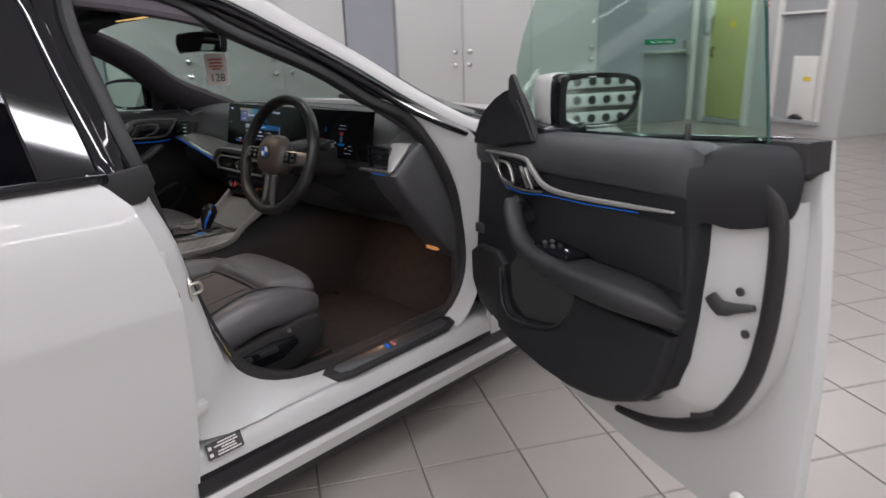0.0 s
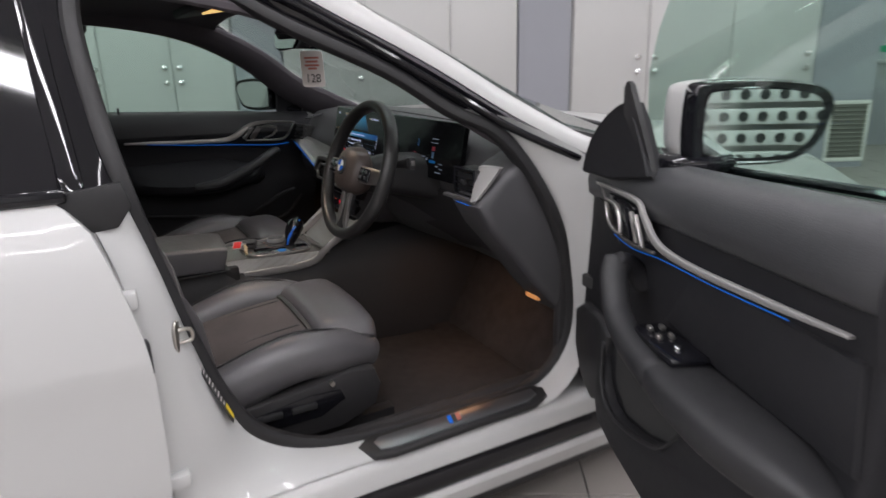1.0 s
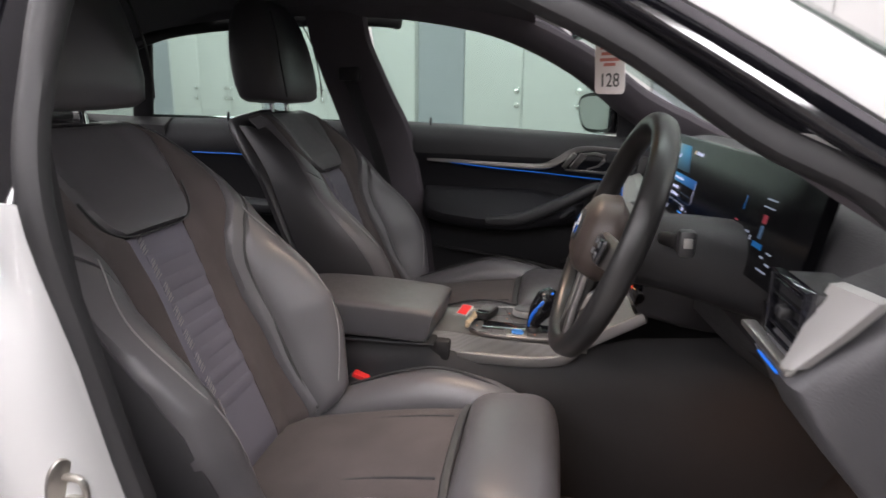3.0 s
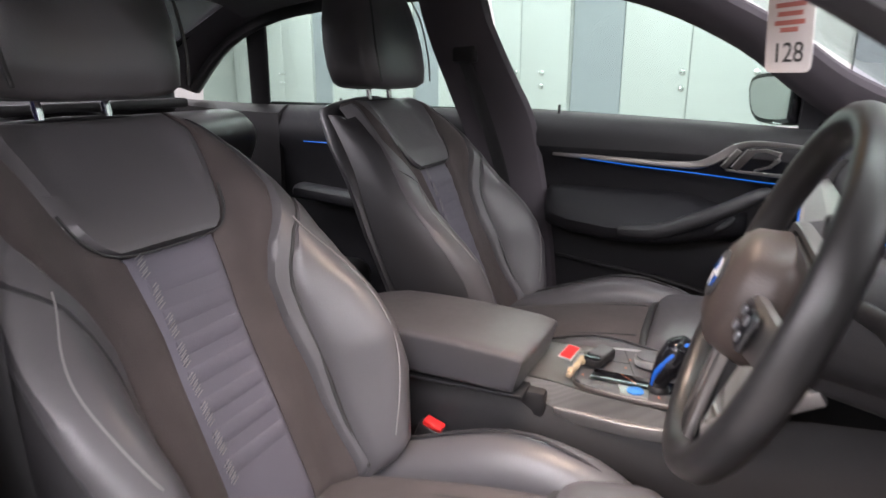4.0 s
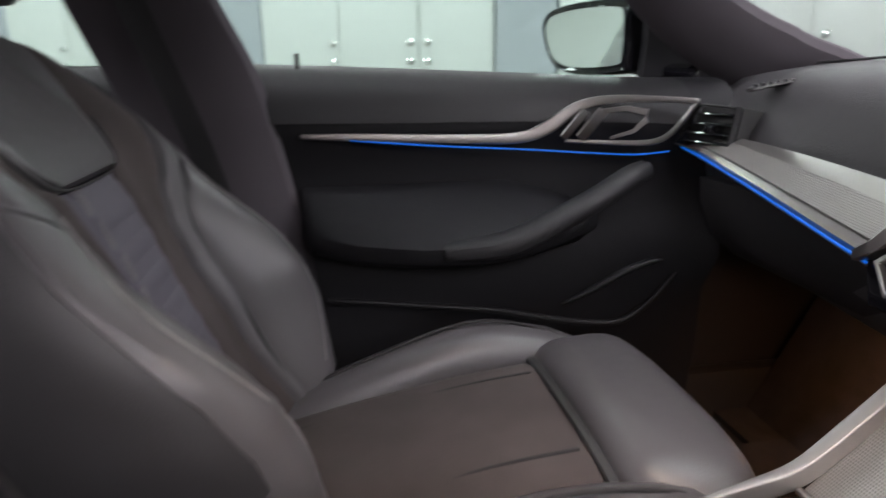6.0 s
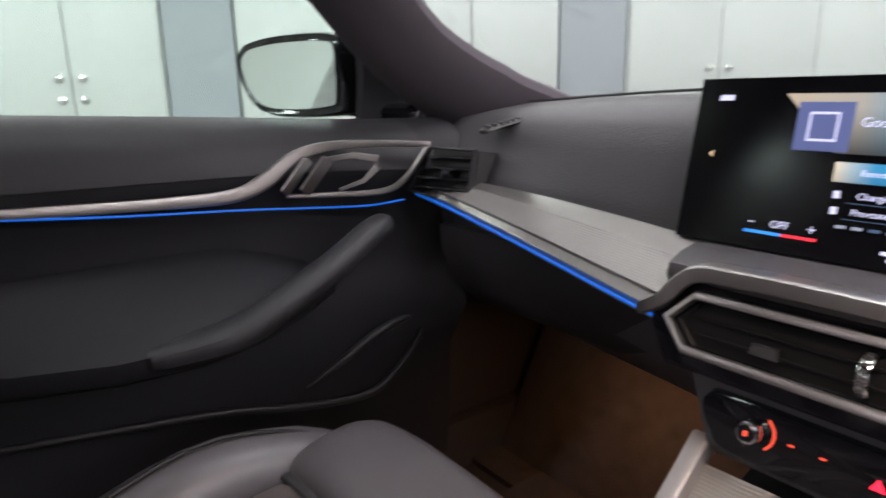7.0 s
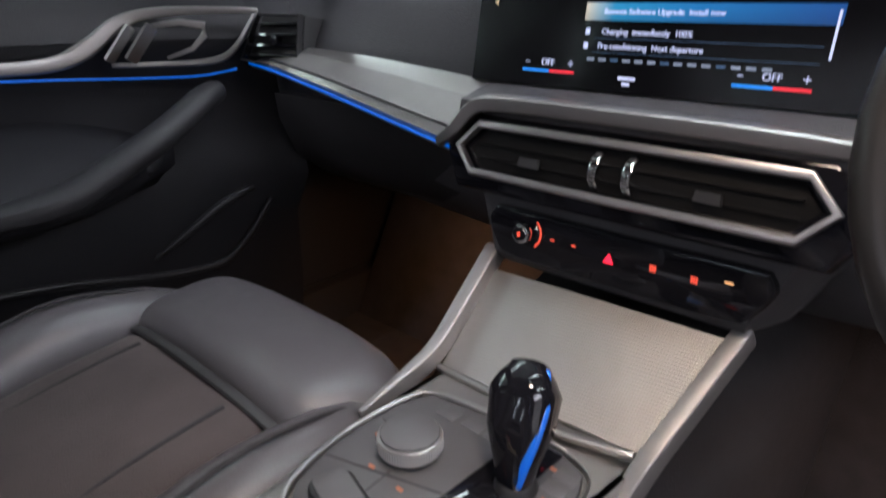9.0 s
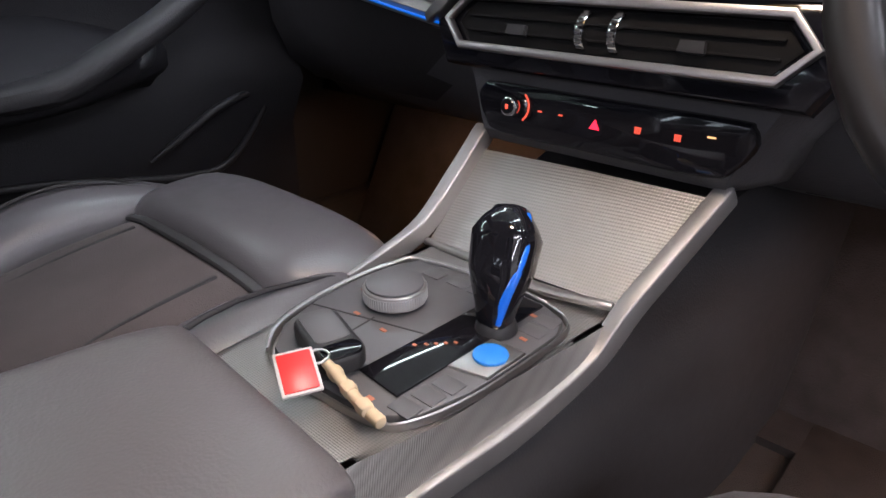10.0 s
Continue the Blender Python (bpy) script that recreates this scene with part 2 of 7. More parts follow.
def rbox(size, at=(0, 0, 0), bevel=0.005, seg=2, m=None):
    bm = bmesh.new()
    bmesh.ops.create_cube(bm, size=1, matrix=Matrix.Diagonal((*size, 1)))
    if bevel:
        bmesh.ops.bevel(bm, geom=bm.edges[:], offset=min(bevel, min(size) * 0.49), segments=seg, profile=0.5, affect="EDGES")
    bmesh.ops.transform(bm, matrix=Matrix.Translation(at) @ (m or Matrix()), verts=bm.verts)
    return bm


def cyl(r, h, at=(0, 0, 0), m=None, n=24, bevel=0.0, r2=None):
    bm = bmesh.new()
    bmesh.ops.create_cone(bm, cap_ends=True, segments=n, radius1=r, radius2=r if r2 is None else r2, depth=h)
    if bevel:
        es = [e for e in bm.edges if abs(e.verts[0].co.z - e.verts[1].co.z) < 1e-6]
        bmesh.ops.bevel(bm, geom=es, offset=bevel, segments=2, profile=0.5, affect="EDGES")
    bmesh.ops.transform(bm, matrix=Matrix.Translation(at) @ (m or Matrix()), verts=bm.verts)
    return bm


def join(*bms):
    out = bms[0]
    for b in bms[1:]:
        me = bpy.data.meshes.new("tmp")
        b.to_mesh(me)
        b.free()
        out.from_mesh(me)
        bpy.data.meshes.remove(me)
    return out


def moved(bm, m):
    bmesh.ops.transform(bm, matrix=m, verts=bm.verts)
    return bm


def rings(loops, closed=False, caps=True, ring_closed=True):
    """Skin a row of loops with equal numbers of points."""
    bm = bmesh.new()
    vs = [[bm.verts.new(p) for p in lp] for lp in loops]
    n = len(vs[0])
    rows = range(len(vs) if closed else len(vs) - 1)
    for i in rows:
        a, b = vs[i], vs[(i + 1) % len(vs)]
        for j in range(n if ring_closed else n - 1):
            k = (j + 1) % n
            try:
                bm.faces.new((a[j], a[k], b[k], b[j]))
            except ValueError:
                pass
    if caps and not closed and ring_closed:
        bm.faces.new(vs[0])
        bm.faces.new(vs[-1])
    return bm


def spline(pts, n, closed=False):
    """Catmull-Rom through the points."""
    P = [Vector(p) for p in pts]
    k = len(P)
    segs = k if closed else k - 1
    out = []
    for i in range(segs):
        if closed:
            a, b, c, d = P[(i - 1) % k], P[i], P[(i + 1) % k], P[(i + 2) % k]
        else:
            a, b, c, d = P[max(i - 1, 0)], P[i], P[i + 1], P[min(i + 2, k - 1)]
        for j in range(n):
            t = j / n
            out.append(0.5 * (2 * b + (c - a) * t + (2 * a - 5 * b + 4 * c - d) * t * t + (3 * b - a - 3 * c + d) * t ** 3))
    if not closed:
        out.append(P[-1].copy())
    return out


def sweep(pts, w, h, up=(0, 0, 1), n=14, power=2.4, sub=4, closed=False, ends=0.55):
    """A rounded bar along a smooth path. w, h: full width and height, one number or one for each point."""
    path = spline(pts, sub, closed) if sub > 1 else [Vector(p) for p in pts]
    W = list(w) if hasattr(w, "__len__") else [w] * len(pts)
    H = list(h) if hasattr(h, "__len__") else [h] * len(pts)
    k = len(path)
    up = Vector(up)
    loops = []
    for i, p in enumerate(path):
        if closed:
            t = path[(i + 1) % k] - path[i - 1]
        else:
            t = path[min(i + 1, k - 1)] - path[max(i - 1, 0)]
        t.normalize()
        s = t.cross(up).normalized()
        q = s.cross(t).normalized()
        x = i / sub if sub > 1 else i
        i0 = min(int(x), len(W) - 1)
        i1 = (i0 + 1) % len(W) if closed else min(i0 + 1, len(W) - 1)
        f = x - int(x)
        ww, hh = W[i0] * (1 - f) + W[i1] * f, H[i0] * (1 - f) + H[i1] * f
        lp = []
        for j in range(n):
            a = 2 * math.pi * j / n
            c, d = math.cos(a), math.sin(a)
            lp.append(p + s * (ww / 2 * math.copysign(abs(c) ** (2 / power), c)) + q * (hh / 2 * math.copysign(abs(d) ** (2 / power), d)))
        loops.append((lp, t, p))
    L = [l[0] for l in loops]
    if not closed and ends:
        for idx, sgn in ((0, -1), (-1, 1)):
            lp, t, p = loops[idx]
            r = min((a - p).length for a in lp)
            extra = [[p + (a - p) * sc + t * sgn * r * off for a in lp] for sc, off in ((0.86, 0.28 * ends * 2), (0.5, 0.42 * ends * 2))]
            L = (extra[::-1] + L) if idx == 0 else (L + extra)
    return rings(L, closed)


def plate(poly, thick, m=None, bevel=0.0, seg=2):
    """A flat polygon in x, y with a thickness from z = 0 down."""
    bm = bmesh.new()
    f = bm.faces.new([bm.verts.new((x, y, 0)) for x, y in poly])
    r = bmesh.ops.extrude_face_region(bm, geom=[f])
    bmesh.ops.translate(bm, vec=(0, 0, -thick), verts=[v for v in r["geom"] if isinstance(v, bmesh.types.BMVert)])
    bmesh.ops.recalc_face_normals(bm, faces=bm.faces)
    if bevel:
        es = [e for e in bm.edges if all(abs(v.co.z) < 1e-6 for v in e.verts)]
        bmesh.ops.bevel(bm, geom=es, offset=bevel, segments=seg, profile=0.5, affect="EDGES")
    if m is not None:
        moved(bm, m)
    return bm


def sheet(rows, thick=0.0, away=None):
    """A skin through a grid of points; with thick, given a second side, moved along the direction away."""
    bm = rings(rows, caps=False, ring_closed=False)
    if thick:
        off = Vector(away).normalized() * thick
        border = [e for e in bm.edges if len(e.link_faces) == 1]
        twin = {v: bm.verts.new(v.co + off) for v in bm.verts[:]}
        for f in bm.faces[:]:
            bm.faces.new([twin[v] for v in reversed(f.verts)])
        for e in border:
            a, b = e.verts
            bm.faces.new((a, b, twin[b], twin[a]))
        bmesh.ops.dissolve_degenerate(bm, dist=1e-5, edges=bm.edges[:])
    return bm


def frame_of(origin, x_axis, y_axis):
    """A pose with its x along x_axis and its y as near y_axis as can be."""
    x = Vector(x_axis).normalized()
    z = x.cross(Vector(y_axis)).normalized()
    y = z.cross(x)
    return Matrix(((x.x, y.x, z.x, origin[0]), (x.y, y.y, z.y, origin[1]), (x.z, y.z, z.z, origin[2]), (0, 0, 0, 1)))


def lettering(name, text, size, m, material, parent, label=""):
    cu = bpy.data.curves.new(name, "FONT")
    cu.body, cu.size, cu.align_x, cu.align_y, cu.extrude = text, size, "CENTER", "CENTER", 0.0004
    tmp = bpy.data.objects.new(name, cu)
    scene.collection.objects.link(tmp)
    me = bpy.data.meshes.new_from_object(tmp.evaluated_get(bpy.context.evaluated_depsgraph_get()))
    bpy.data.objects.remove(tmp)
    bpy.data.curves.remove(cu)
    me.materials.clear()
    me.materials.append(M[material])
    ob = new(name, me)
    ob.matrix_basis = m
    ob.parent = parent
    if label:
        ob["label"] = label
    return ob


def rrect(w, h, r, n=5):
    """A rounded rectangle round the origin, as points."""
    out = []
    for cx, cy, a0 in ((w / 2 - r, h / 2 - r, 0), (-w / 2 + r, h / 2 - r, 90), (-w / 2 + r, -h / 2 + r, 180), (w / 2 - r, -h / 2 + r, 270)):
        for i in range(n + 1):
            a = radians(a0 + 90 * i / n)
            out.append((cx + r * math.cos(a), cy + r * math.sin(a)))
    return out


# ---- room ----
def slab(name, x0, x1, y0, y1, z0, z1, material, label, category, kind="structure", bevel=0.0):
    ob = part(name, rbox((x1 - x0, y1 - y0, z1 - z0), ((x0 + x1) / 2, (y0 + y1) / 2, (z0 + z1) / 2), bevel), material, m=ROOM)
    return tagged(ob, label, category, kind=kind)


XL, YF, XR, YB = -3.67, 5.65, 7.0, -12.5
slab("floor", -5.4, XR, YB, YF + 2.5, -0.12, -0.004, "grout", "workshop floor of cream square tiles with dark joints", "floor")
slab("ceiling", -5.4, XR, YB, YF + 2.5, CEIL, CEIL + 0.15, "ceil", "plain white workshop ceiling with strip lamps", "ceiling")
slab("wall_left", -4.55, -4.35, YB, 3.5, 0, CEIL, "wall", "white wall behind the tall cabinets", "wall")
slab("wall_recess", -5.3, -5.1, 3.5, YF, 0, CEIL, "column", "grey wall round the fire exit door", "wall")
slab("wall_return", -5.1, -4.35, 3.48, 3.56, 0, CEIL, "wall", "short white return wall beside the exit", "wall")
slab("wall_front", -5.3, -2.62, YF, YF + 0.15, 0, CEIL, "wall", "white wall with a service door and a recessed cupboard", "wall")
slab("wall_far", -2.75, XR, YF + 2.3, YF + 2.5, 0, CEIL, "wall", "pale far wall of the workshop", "wall")
slab("wall_side", -2.75, -2.62, YF + 0.15, YF + 2.3, 0, CEIL, "wall", "white panelled wall running back from the corner", "wall")
slab("wall_right", XR, XR + 0.2, YB, YF + 2.5, 0, CEIL, "wall", "plain white workshop wall", "wall")
slab("wall_back", -4.55, XR, YB - 0.2, YB, 0, CEIL, "wall", "plain white workshop wall", "wall")
slab("bulkhead", -4.35, XL - 0.02, YB, 3.7, 2.5, CEIL, "wall", "white bulkhead over the tall cabinets", "bulkhead")

for y0, y1 in ((0.17, 0.68), (-2.43, -1.99), (-4.82, -4.25), (-7.2, -6.75), (-9.6, -9.1), (3.05, 3.70)):
    slab("column", -4.35, XL - 0.025, y0 + 0.01, y1 - 0.01, 0, 2.5, "column", "flat grey column panel between tall cabinets", "column")


def knob():
    return join(cyl(0.028, 0.012, (0.006, 0, 0), Matrix.Rotation(radians(90), 4, "Y"), 16, 0.003),
                cyl(0.018, 0.03, (0.026, 0, 0), Matrix.Rotation(radians(90), 4, "Y"), 16, 0.006))


def cabinet(y0, y1, edges, knobs):
    c = thing("cabinet", "tall white enamelled wall cabinet with closed doors", "cabinet", m=ROOM @ pose(XL, (y0 + y1) / 2, 0), group="wall cabinets")
    mid = (y0 + y1) / 2
    part("carcass", rbox((0.6, y1 - y0 - 0.01, 2.38), (-0.325, 0, 1.29), 0.004), "cabinet", c)
    part("plinth", rbox((0.5, y1 - y0 - 0.02, 0.1), (-0.3, 0, 0.05), 0.003), "column", c)
    for a, b in zip(edges, edges[1:]):
        d = part("door", rbox((0.022, b - a - 0.008, 2.3), (-0.011, (a + b) / 2 - mid, 1.3), 0.004), "cabinet", c)
        for k in knobs:
            if a < k < b:
                for z in (1.11, 0.98):
                    part("knob", moved(knob(), Matrix.Translation((0.0, k - mid, z))), "chrome", d, "round chrome latch knob")
    return c


cabinet(0.68, 3.05, (0.69, 1.40, 2.20, 3.04), (1.31, 1.47, 2.95))
cabinet(-1.99, 0.17, (-1.98, -1.22, -0.455, 0.16), (-1.29, -0.53, -0.38))
cabinet(-4.25, -2.43, (-4.24, -3.60, -2.975, -2.44), (-3.65, -3.04, -2.91))
cabinet(-6.75, -4.82, (-6.74, -6.1, -5.45, -4.83), (-6.15, -5.5, -5.15))
cabinet(-9.1, -7.2, (-9.09, -8.45, -7.83, -7.21), (-8.5, -7.88, -7.78))
cabinet(-12.4, -9.6, (-12.39, -11.5, -10.55, -9.61), (-11.55, -10.6, -10.5))

# vent in the column foot
v = thing("vent_grille", "dark square vent grille in a white frame", "vent", m=ROOM @ pose(XL - 0.02, 3.48, 0.36) @ Matrix.Diagonal((1, 1.0, 1.25, 1)))
part("frame", join(rbox((0.02, 0.42, 0.03), (0, 0, 0.225)), rbox((0.02, 0.42, 0.03), (0, 0, -0.225)), rbox((0.02, 0.03, 0.42), (0, 0.195, 0)), rbox((0.02, 0.03, 0.42), (0, -0.195, 0))), "white_plastic", v)
part("backing", rbox((0.004, 0.36, 0.42), (-0.004, 0, 0), 0), "vent_grey", v)
for i in range(12):
    part("slat", rbox((0.010, 0.35, 0.018), (0.0, 0, -0.19 + i * 0.0345), 0.001, m=Matrix.Rotation(radians(40), 4, "Y")), "vent_grey", v)

# fire exit
e = thing("exit_door", "grey fire exit door with a push bar, shut", "door", m=ROOM @ pose(-5.1, 5.03, 0))
part("leaf", rbox((0.045, 0.90, 2.05), (0.03, 0, 1.03), 0.004), "column", e)
part("jamb", rbox((0.08, 0.07, 2.15), (0.04, -0.49, 1.075), 0.004), "column", e)
part("jamb", rbox((0.08, 0.10, 2.15), (0.04, 0.53, 1.075), 0.004), "white_plastic", e)
part("head", rbox((0.08, 1.1, 0.1), (0.04, 0.02, 2.13), 0.004), "white_plastic", e)
part("push_bar", rbox((0.07, 0.76, 0.05), (0.09, 0.0, 0.99), 0.012), "lens_clear", e, "grey steel push bar")
part("lock_box", rbox((0.09, 0.08, 0.2), (0.09, 0.38, 1.04), 0.01), "lens_clear", e)
s = part("sign", rbox((0.004, 0.55, 0.075), (0.056, -0.06, 1.13), 0.001), "green", e, "green sign with white lettering")
lettering("lettering", "Push bar to open", 0.055, Matrix.Translation((0.0585, -0.03, 1.13)) @ pose(0, 0, 0, 90, 0, 90), "white_plastic", s)

# yellow-green service door in the front wall
d = thing("service_door", "yellow-green enamelled steel service door, shut", "door", m=ROOM @ pose(-4.42, YF, 0))
part("leaf", rbox((0.72, 0.03, 1.95), (0, -0.016, 1.06), 0.004), "door_yel", d)
for x in (-0.40, 0.40):
    part("jamb", rbox((0.08, 0.06, 2.1), (x, -0.03, 1.05), 0.004), "white_plastic", d)
part("handle", sweep([(-0.27, -0.035, 0.90), (-0.27, -0.075, 0.93), (-0.27, -0.075, 1.0), (-0.25, -0.04, 1.04)], 0.02, 0.02, up=(1, 0, 0)), "black_trim", d, "black lever handle")
part("label", rbox((0.11, 0.003, 0.08), (0.05, -0.034, 1.33), 0), "yellow", d, "small yellow warning label")
part("kick_step", rbox((0.74, 0.05, 0.07), (0, -0.03, 0.04), 0.005), "lens_clear", d)
sd = thing("door_closer_box", "white wall device with a looped black cable", "device", m=ROOM @ pose(-4.80, YF - 0.01, 1.52))
part("body", rbox((0.12, 0.08, 0.26), (0, -0.03, 0.04), 0.02), "white_plastic", sd)
part("cap", cyl(0.06, 0.05, (0, -0.04, -0.10), None, 16, 0.01), "white_plastic", sd)
part("cable", sweep([(-0.05, -0.04, -0.1), (-0.08, -0.05, -0.25), (0.0, -0.06, -0.32), (0.07, -0.05, -0.22), (0.05, -0.04, -0.05)], 0.014, 0.014, n=8), "black_trim", sd)

# recessed cupboard with a shelf
k = thing("recessed_cupboard", "open recessed wall cupboard with grey inside and one shelf", "cupboard", m=ROOM @ pose(-3.25, YF - 0.012, 0))
part("back", rbox((0.66, 0.006, 1.9), (0, 0.004, 1.12), 0), "lens_clear", k)
for x in (-0.34, 0.34):
    part("side_frame", rbox((0.05, 0.06, 1.95), (x, -0.02, 1.14), 0.004), "white_plastic", k)
part("sill", rbox((0.73, 0.08, 0.05), (0, -0.03, 0.15), 0.006), "lens_clear", k)
part("shelf", rbox((0.63, 0.07, 0.03), (0, -0.03, 1.42), 0.004), "white_plastic", k)
part("panel", rbox((0.36, 0.02, 0.75), (0.1, -0.012, 0.55), 0.003), "white_plastic", k, "pale loose panel standing inside")
part("label", rbox((0.10, 0.003, 0.05), (0.15, -0.025, 0.66), 0), "yellow", k)
part("cloth", sweep([(-0.02, -0.04, 0.19), (0.06, -0.05, 0.21), (0.16, -0.04, 0.19)], (0.05, 0.08, 0.04), (0.03, 0.06, 0.02)), "black_trim", k, "crumpled dark cloth")
nt = thing("wall_notice", "red and white notice on the wall", "notice", m=ROOM @ pose(-3.86, YF - 0.004, 1.55))
part("sheet", rbox((0.13, 0.004, 0.22), (0, 0, 0), 0), "card", nt)
for z in (0.07, 0.04, -0.02):
    part("bar", rbox((0.10, 0.002, 0.02), (0, -0.003, z), 0), "red_ink", nt)

# perforated rack along the right wall
rk = thing("perforated_rack", "tall white steel rack of punched beams along the wall", "rack", m=ROOM @ pose(XR - 0.35, 3.0, 0))
for y in (-1.6, 0.0, 1.6):
    part("upright", rbox((0.06, 0.06, 2.0), (0, y, 1.0), 0.006), "lens_clear", rk)
for i in range(7):
    z = 0.16 + 0.2 * i
    bm = part("beam", rbox((0.05, 3.3, 0.14), (-0.02, 0, z), 0.006), "cabinet", rk, "white beam with round holes")
    for y in range(18):
        part("hole", cyl(0.048, 0.012, (-0.047, -1.53 + y * 0.18, z), Matrix.Rotation(radians(90), 4, "Y"), 14), "ink", bm)

# ceiling lamps
def ceiling_lamp(x, y):
    c = thing("ceiling_lamp", "long white fluorescent strip lamp, lit", "lamp", m=ROOM @ pose(x, y, CEIL), group="ceiling lamps")
    part("housing", rbox((0.2, 2.3, 0.06), (0, 0, -0.03), 0.008), "white_plastic", c)
    for o in (-0.05, 0.05):
        part("tube", cyl(0.018, 2.2, (o, 0, -0.078), Matrix.Rotation(radians(90), 4, "X"), 10), "tube", c)


for sx, sy in STRIPS:
    ceiling_lamp(sx, sy)


# ---- car: one thing, its parts below it ----
car = thing("car", "white four-door coupe with its driver's door wide open", "car")
car.empty_display_size = 1.0


def body_x(z):
    """Half width of the side skin at a height."""
    zs = (0.14, 0.22, 0.34, 0.50, 0.66, 0.70, 0.74, 0.84, 0.92, 0.975)
    xs = (0.872, 0.897, 0.909, 0.918, 0.927, 0.934, 0.930, 0.922, 0.902, 0.868)
    return float(np.interp(z, zs, xs))


def taper(y):
    return 1.0 - 0.16 * max(0.0, (y + 0.1) / 0.95) ** 2 - 0.12 * max(0.0, (-2.9 - y) / 0.85) ** 2


SIDE_Z = (0.20, 0.28, 0.38, 0.50, 0.60, 0.66, 0.695, 0.71, 0.74, 0.80, 0.86, 0.92, 0.955, 0.975)


def side_panel(name, edge_f, edge_r, sgn=1, zs=SIDE_Z, n=14, label="", arch=None):
    """Door or wing skin between a front and a rear edge, each given as y by height."""
    rows = []
    for z in zs:
        a, b = np.interp(z, [p[1] for p in edge_f], [p[0] for p in edge_f]), np.interp(z, [p[1] for p in edge_r], [p[0] for p in edge_r])
        row = []
        for i in range(n + 1):
            y = a + (b - a) * i / n
            zz = z
            if arch:
                ay, az, ar = arch
                if abs(y - ay) < ar:
                    zz = max(z, az + math.sqrt(ar * ar - (y - ay) ** 2))
            row.append((sgn * body_x(zz) * taper(y), y, min(zz, 0.975)))
        rows.append(row)
    bm = sheet(rows, 0.022, (-sgn, 0, 0))
    return part(name, bm, "paint", car, label, 25)


REAR_EDGE = ((-1.90, 0.2), (-1.878, 0.45), (-1.877, 0.66), (-1.883, 0.73), (-1.90, 0.81), (-1.926, 0.91), (-1.95, 0.945), (-1.985, 0.975))
side_panel("rear_door", REAR_EDGE, ((-2.55, 0.2), (-2.62, 0.6), (-2.75, 0.975)), 1, label="white rear door, shut")
side_panel("rear_wing", ((-2.555, 0.2), (-2.625, 0.6), (-2.755, 0.975)), ((-3.78, 0.2), (-3.78, 0.975)), 1, arch=(-2.95, 0.33, 0.37), n=30)
side_panel("rear_wing", ((-2.555, 0.2), (-2.625, 0.6), (-2.755, 0.975)), ((-3.78, 0.2), (-3.78, 0.975)), -1, arch=(-2.95, 0.33, 0.37), n=30)
FR_EDGE = ((-0.87, 0.2), (-0.885, 0.5), (-0.89, 0.8), (-0.88, 0.92), (-0.88, 0.975))
def nose(ob):
    """Let a front wing fall and draw in towards the bumper."""
    for v in ob.data.vertices:
        x, y, z = v.co
        top = float(np.interp(y, (-0.70, -0.40, -0.08, 0.27, 0.57, 0.72), (0.93, 0.905, 0.86, 0.74, 0.645, 0.575)))
        v.co.x = x * float(np.interp(y, (-0.40, -0.08, 0.27, 0.57, 0.72), (1.0, 0.985, 0.955, 0.91, 0.885)))
        v.co.z = z - (0.93 - top) * min(max((z - 0.30) / 0.63, 0.0), 1.0)



nose(side_panel("front_wing", ((0.78, 0.2), (0.78, 0.975)), FR_EDGE, 1, arch=(-0.05, 0.33, 0.37), n=34, zs=(0.2, 0.28, 0.38, 0.5, 0.6, 0.66, 0.695, 0.72, 0.8, 0.86, 0.9, 0.93)))
nose(side_panel("front_wing", ((0.78, 0.2), (0.78, 0.975)), FR_EDGE, -1, arch=(-0.05, 0.33, 0.37), n=34, zs=(0.2, 0.28, 0.38, 0.5, 0.6, 0.66, 0.695, 0.72, 0.8, 0.86, 0.9, 0.93)))
side_panel("door_skin", FR_EDGE, REAR_EDGE, -1, zs=SIDE_Z[:-2] + (0.95,))
side_panel("rear_door", REAR_EDGE, ((-2.55, 0.2), (-2.62, 0.6), (-2.75, 0.975)), -1, label="white rear door, shut")

# wheels
def road_wheel(x, y):
    s = 1 if x > 0 else -1
    rot = Matrix.Rotation(radians(90), 4, "Y")
    tyre = part("wheel", sweep([(x - s * 0.11, y + 0.27 * math.cos(a), 0.335 + 0.27 * math.sin(a)) for a in [2 * math.pi * i / 24 for i in range(24)]], 0.13, 0.22, up=(1, 0, 0), closed=True, sub=1, n=12, power=4), "rubber", car, "black road tyre")
    part("rim", cyl(0.22, 0.12, (x - s * 0.07, y, 0.335), rot, 32, 0.01), "lens_clear", tyre)
    for i in range(10):
        part("spoke", moved(rbox((0.03, 0.035, 0.2), (0, 0, 0.11), 0.006), Matrix.Translation((x - s * 0.005, y, 0.335)) @ Matrix.Rotation(radians(36 * i), 4, "X")), "satin", tyre)


for x in (-0.90, 0.90):
    for y in (-0.05, -2.95):
        road_wheel(x, y)

# bonnet, boot, bumpers
def shell(name, ys, prof, material="paint", thick=0.02, label=""):
    """A skin across the car: for each y a half profile of (x, z) from the middle out."""
    rows = []
    for y, pf in zip(ys, prof):
        y -= 0.08
        pts = [(-x, y, z) for x, z in reversed(pf[1:])] + [(x, y, z) for x, z in pf]
        rows.append(pts)
    return part(name, sheet(rows, thick, (0, 0, -1)), material, car, label, 30)


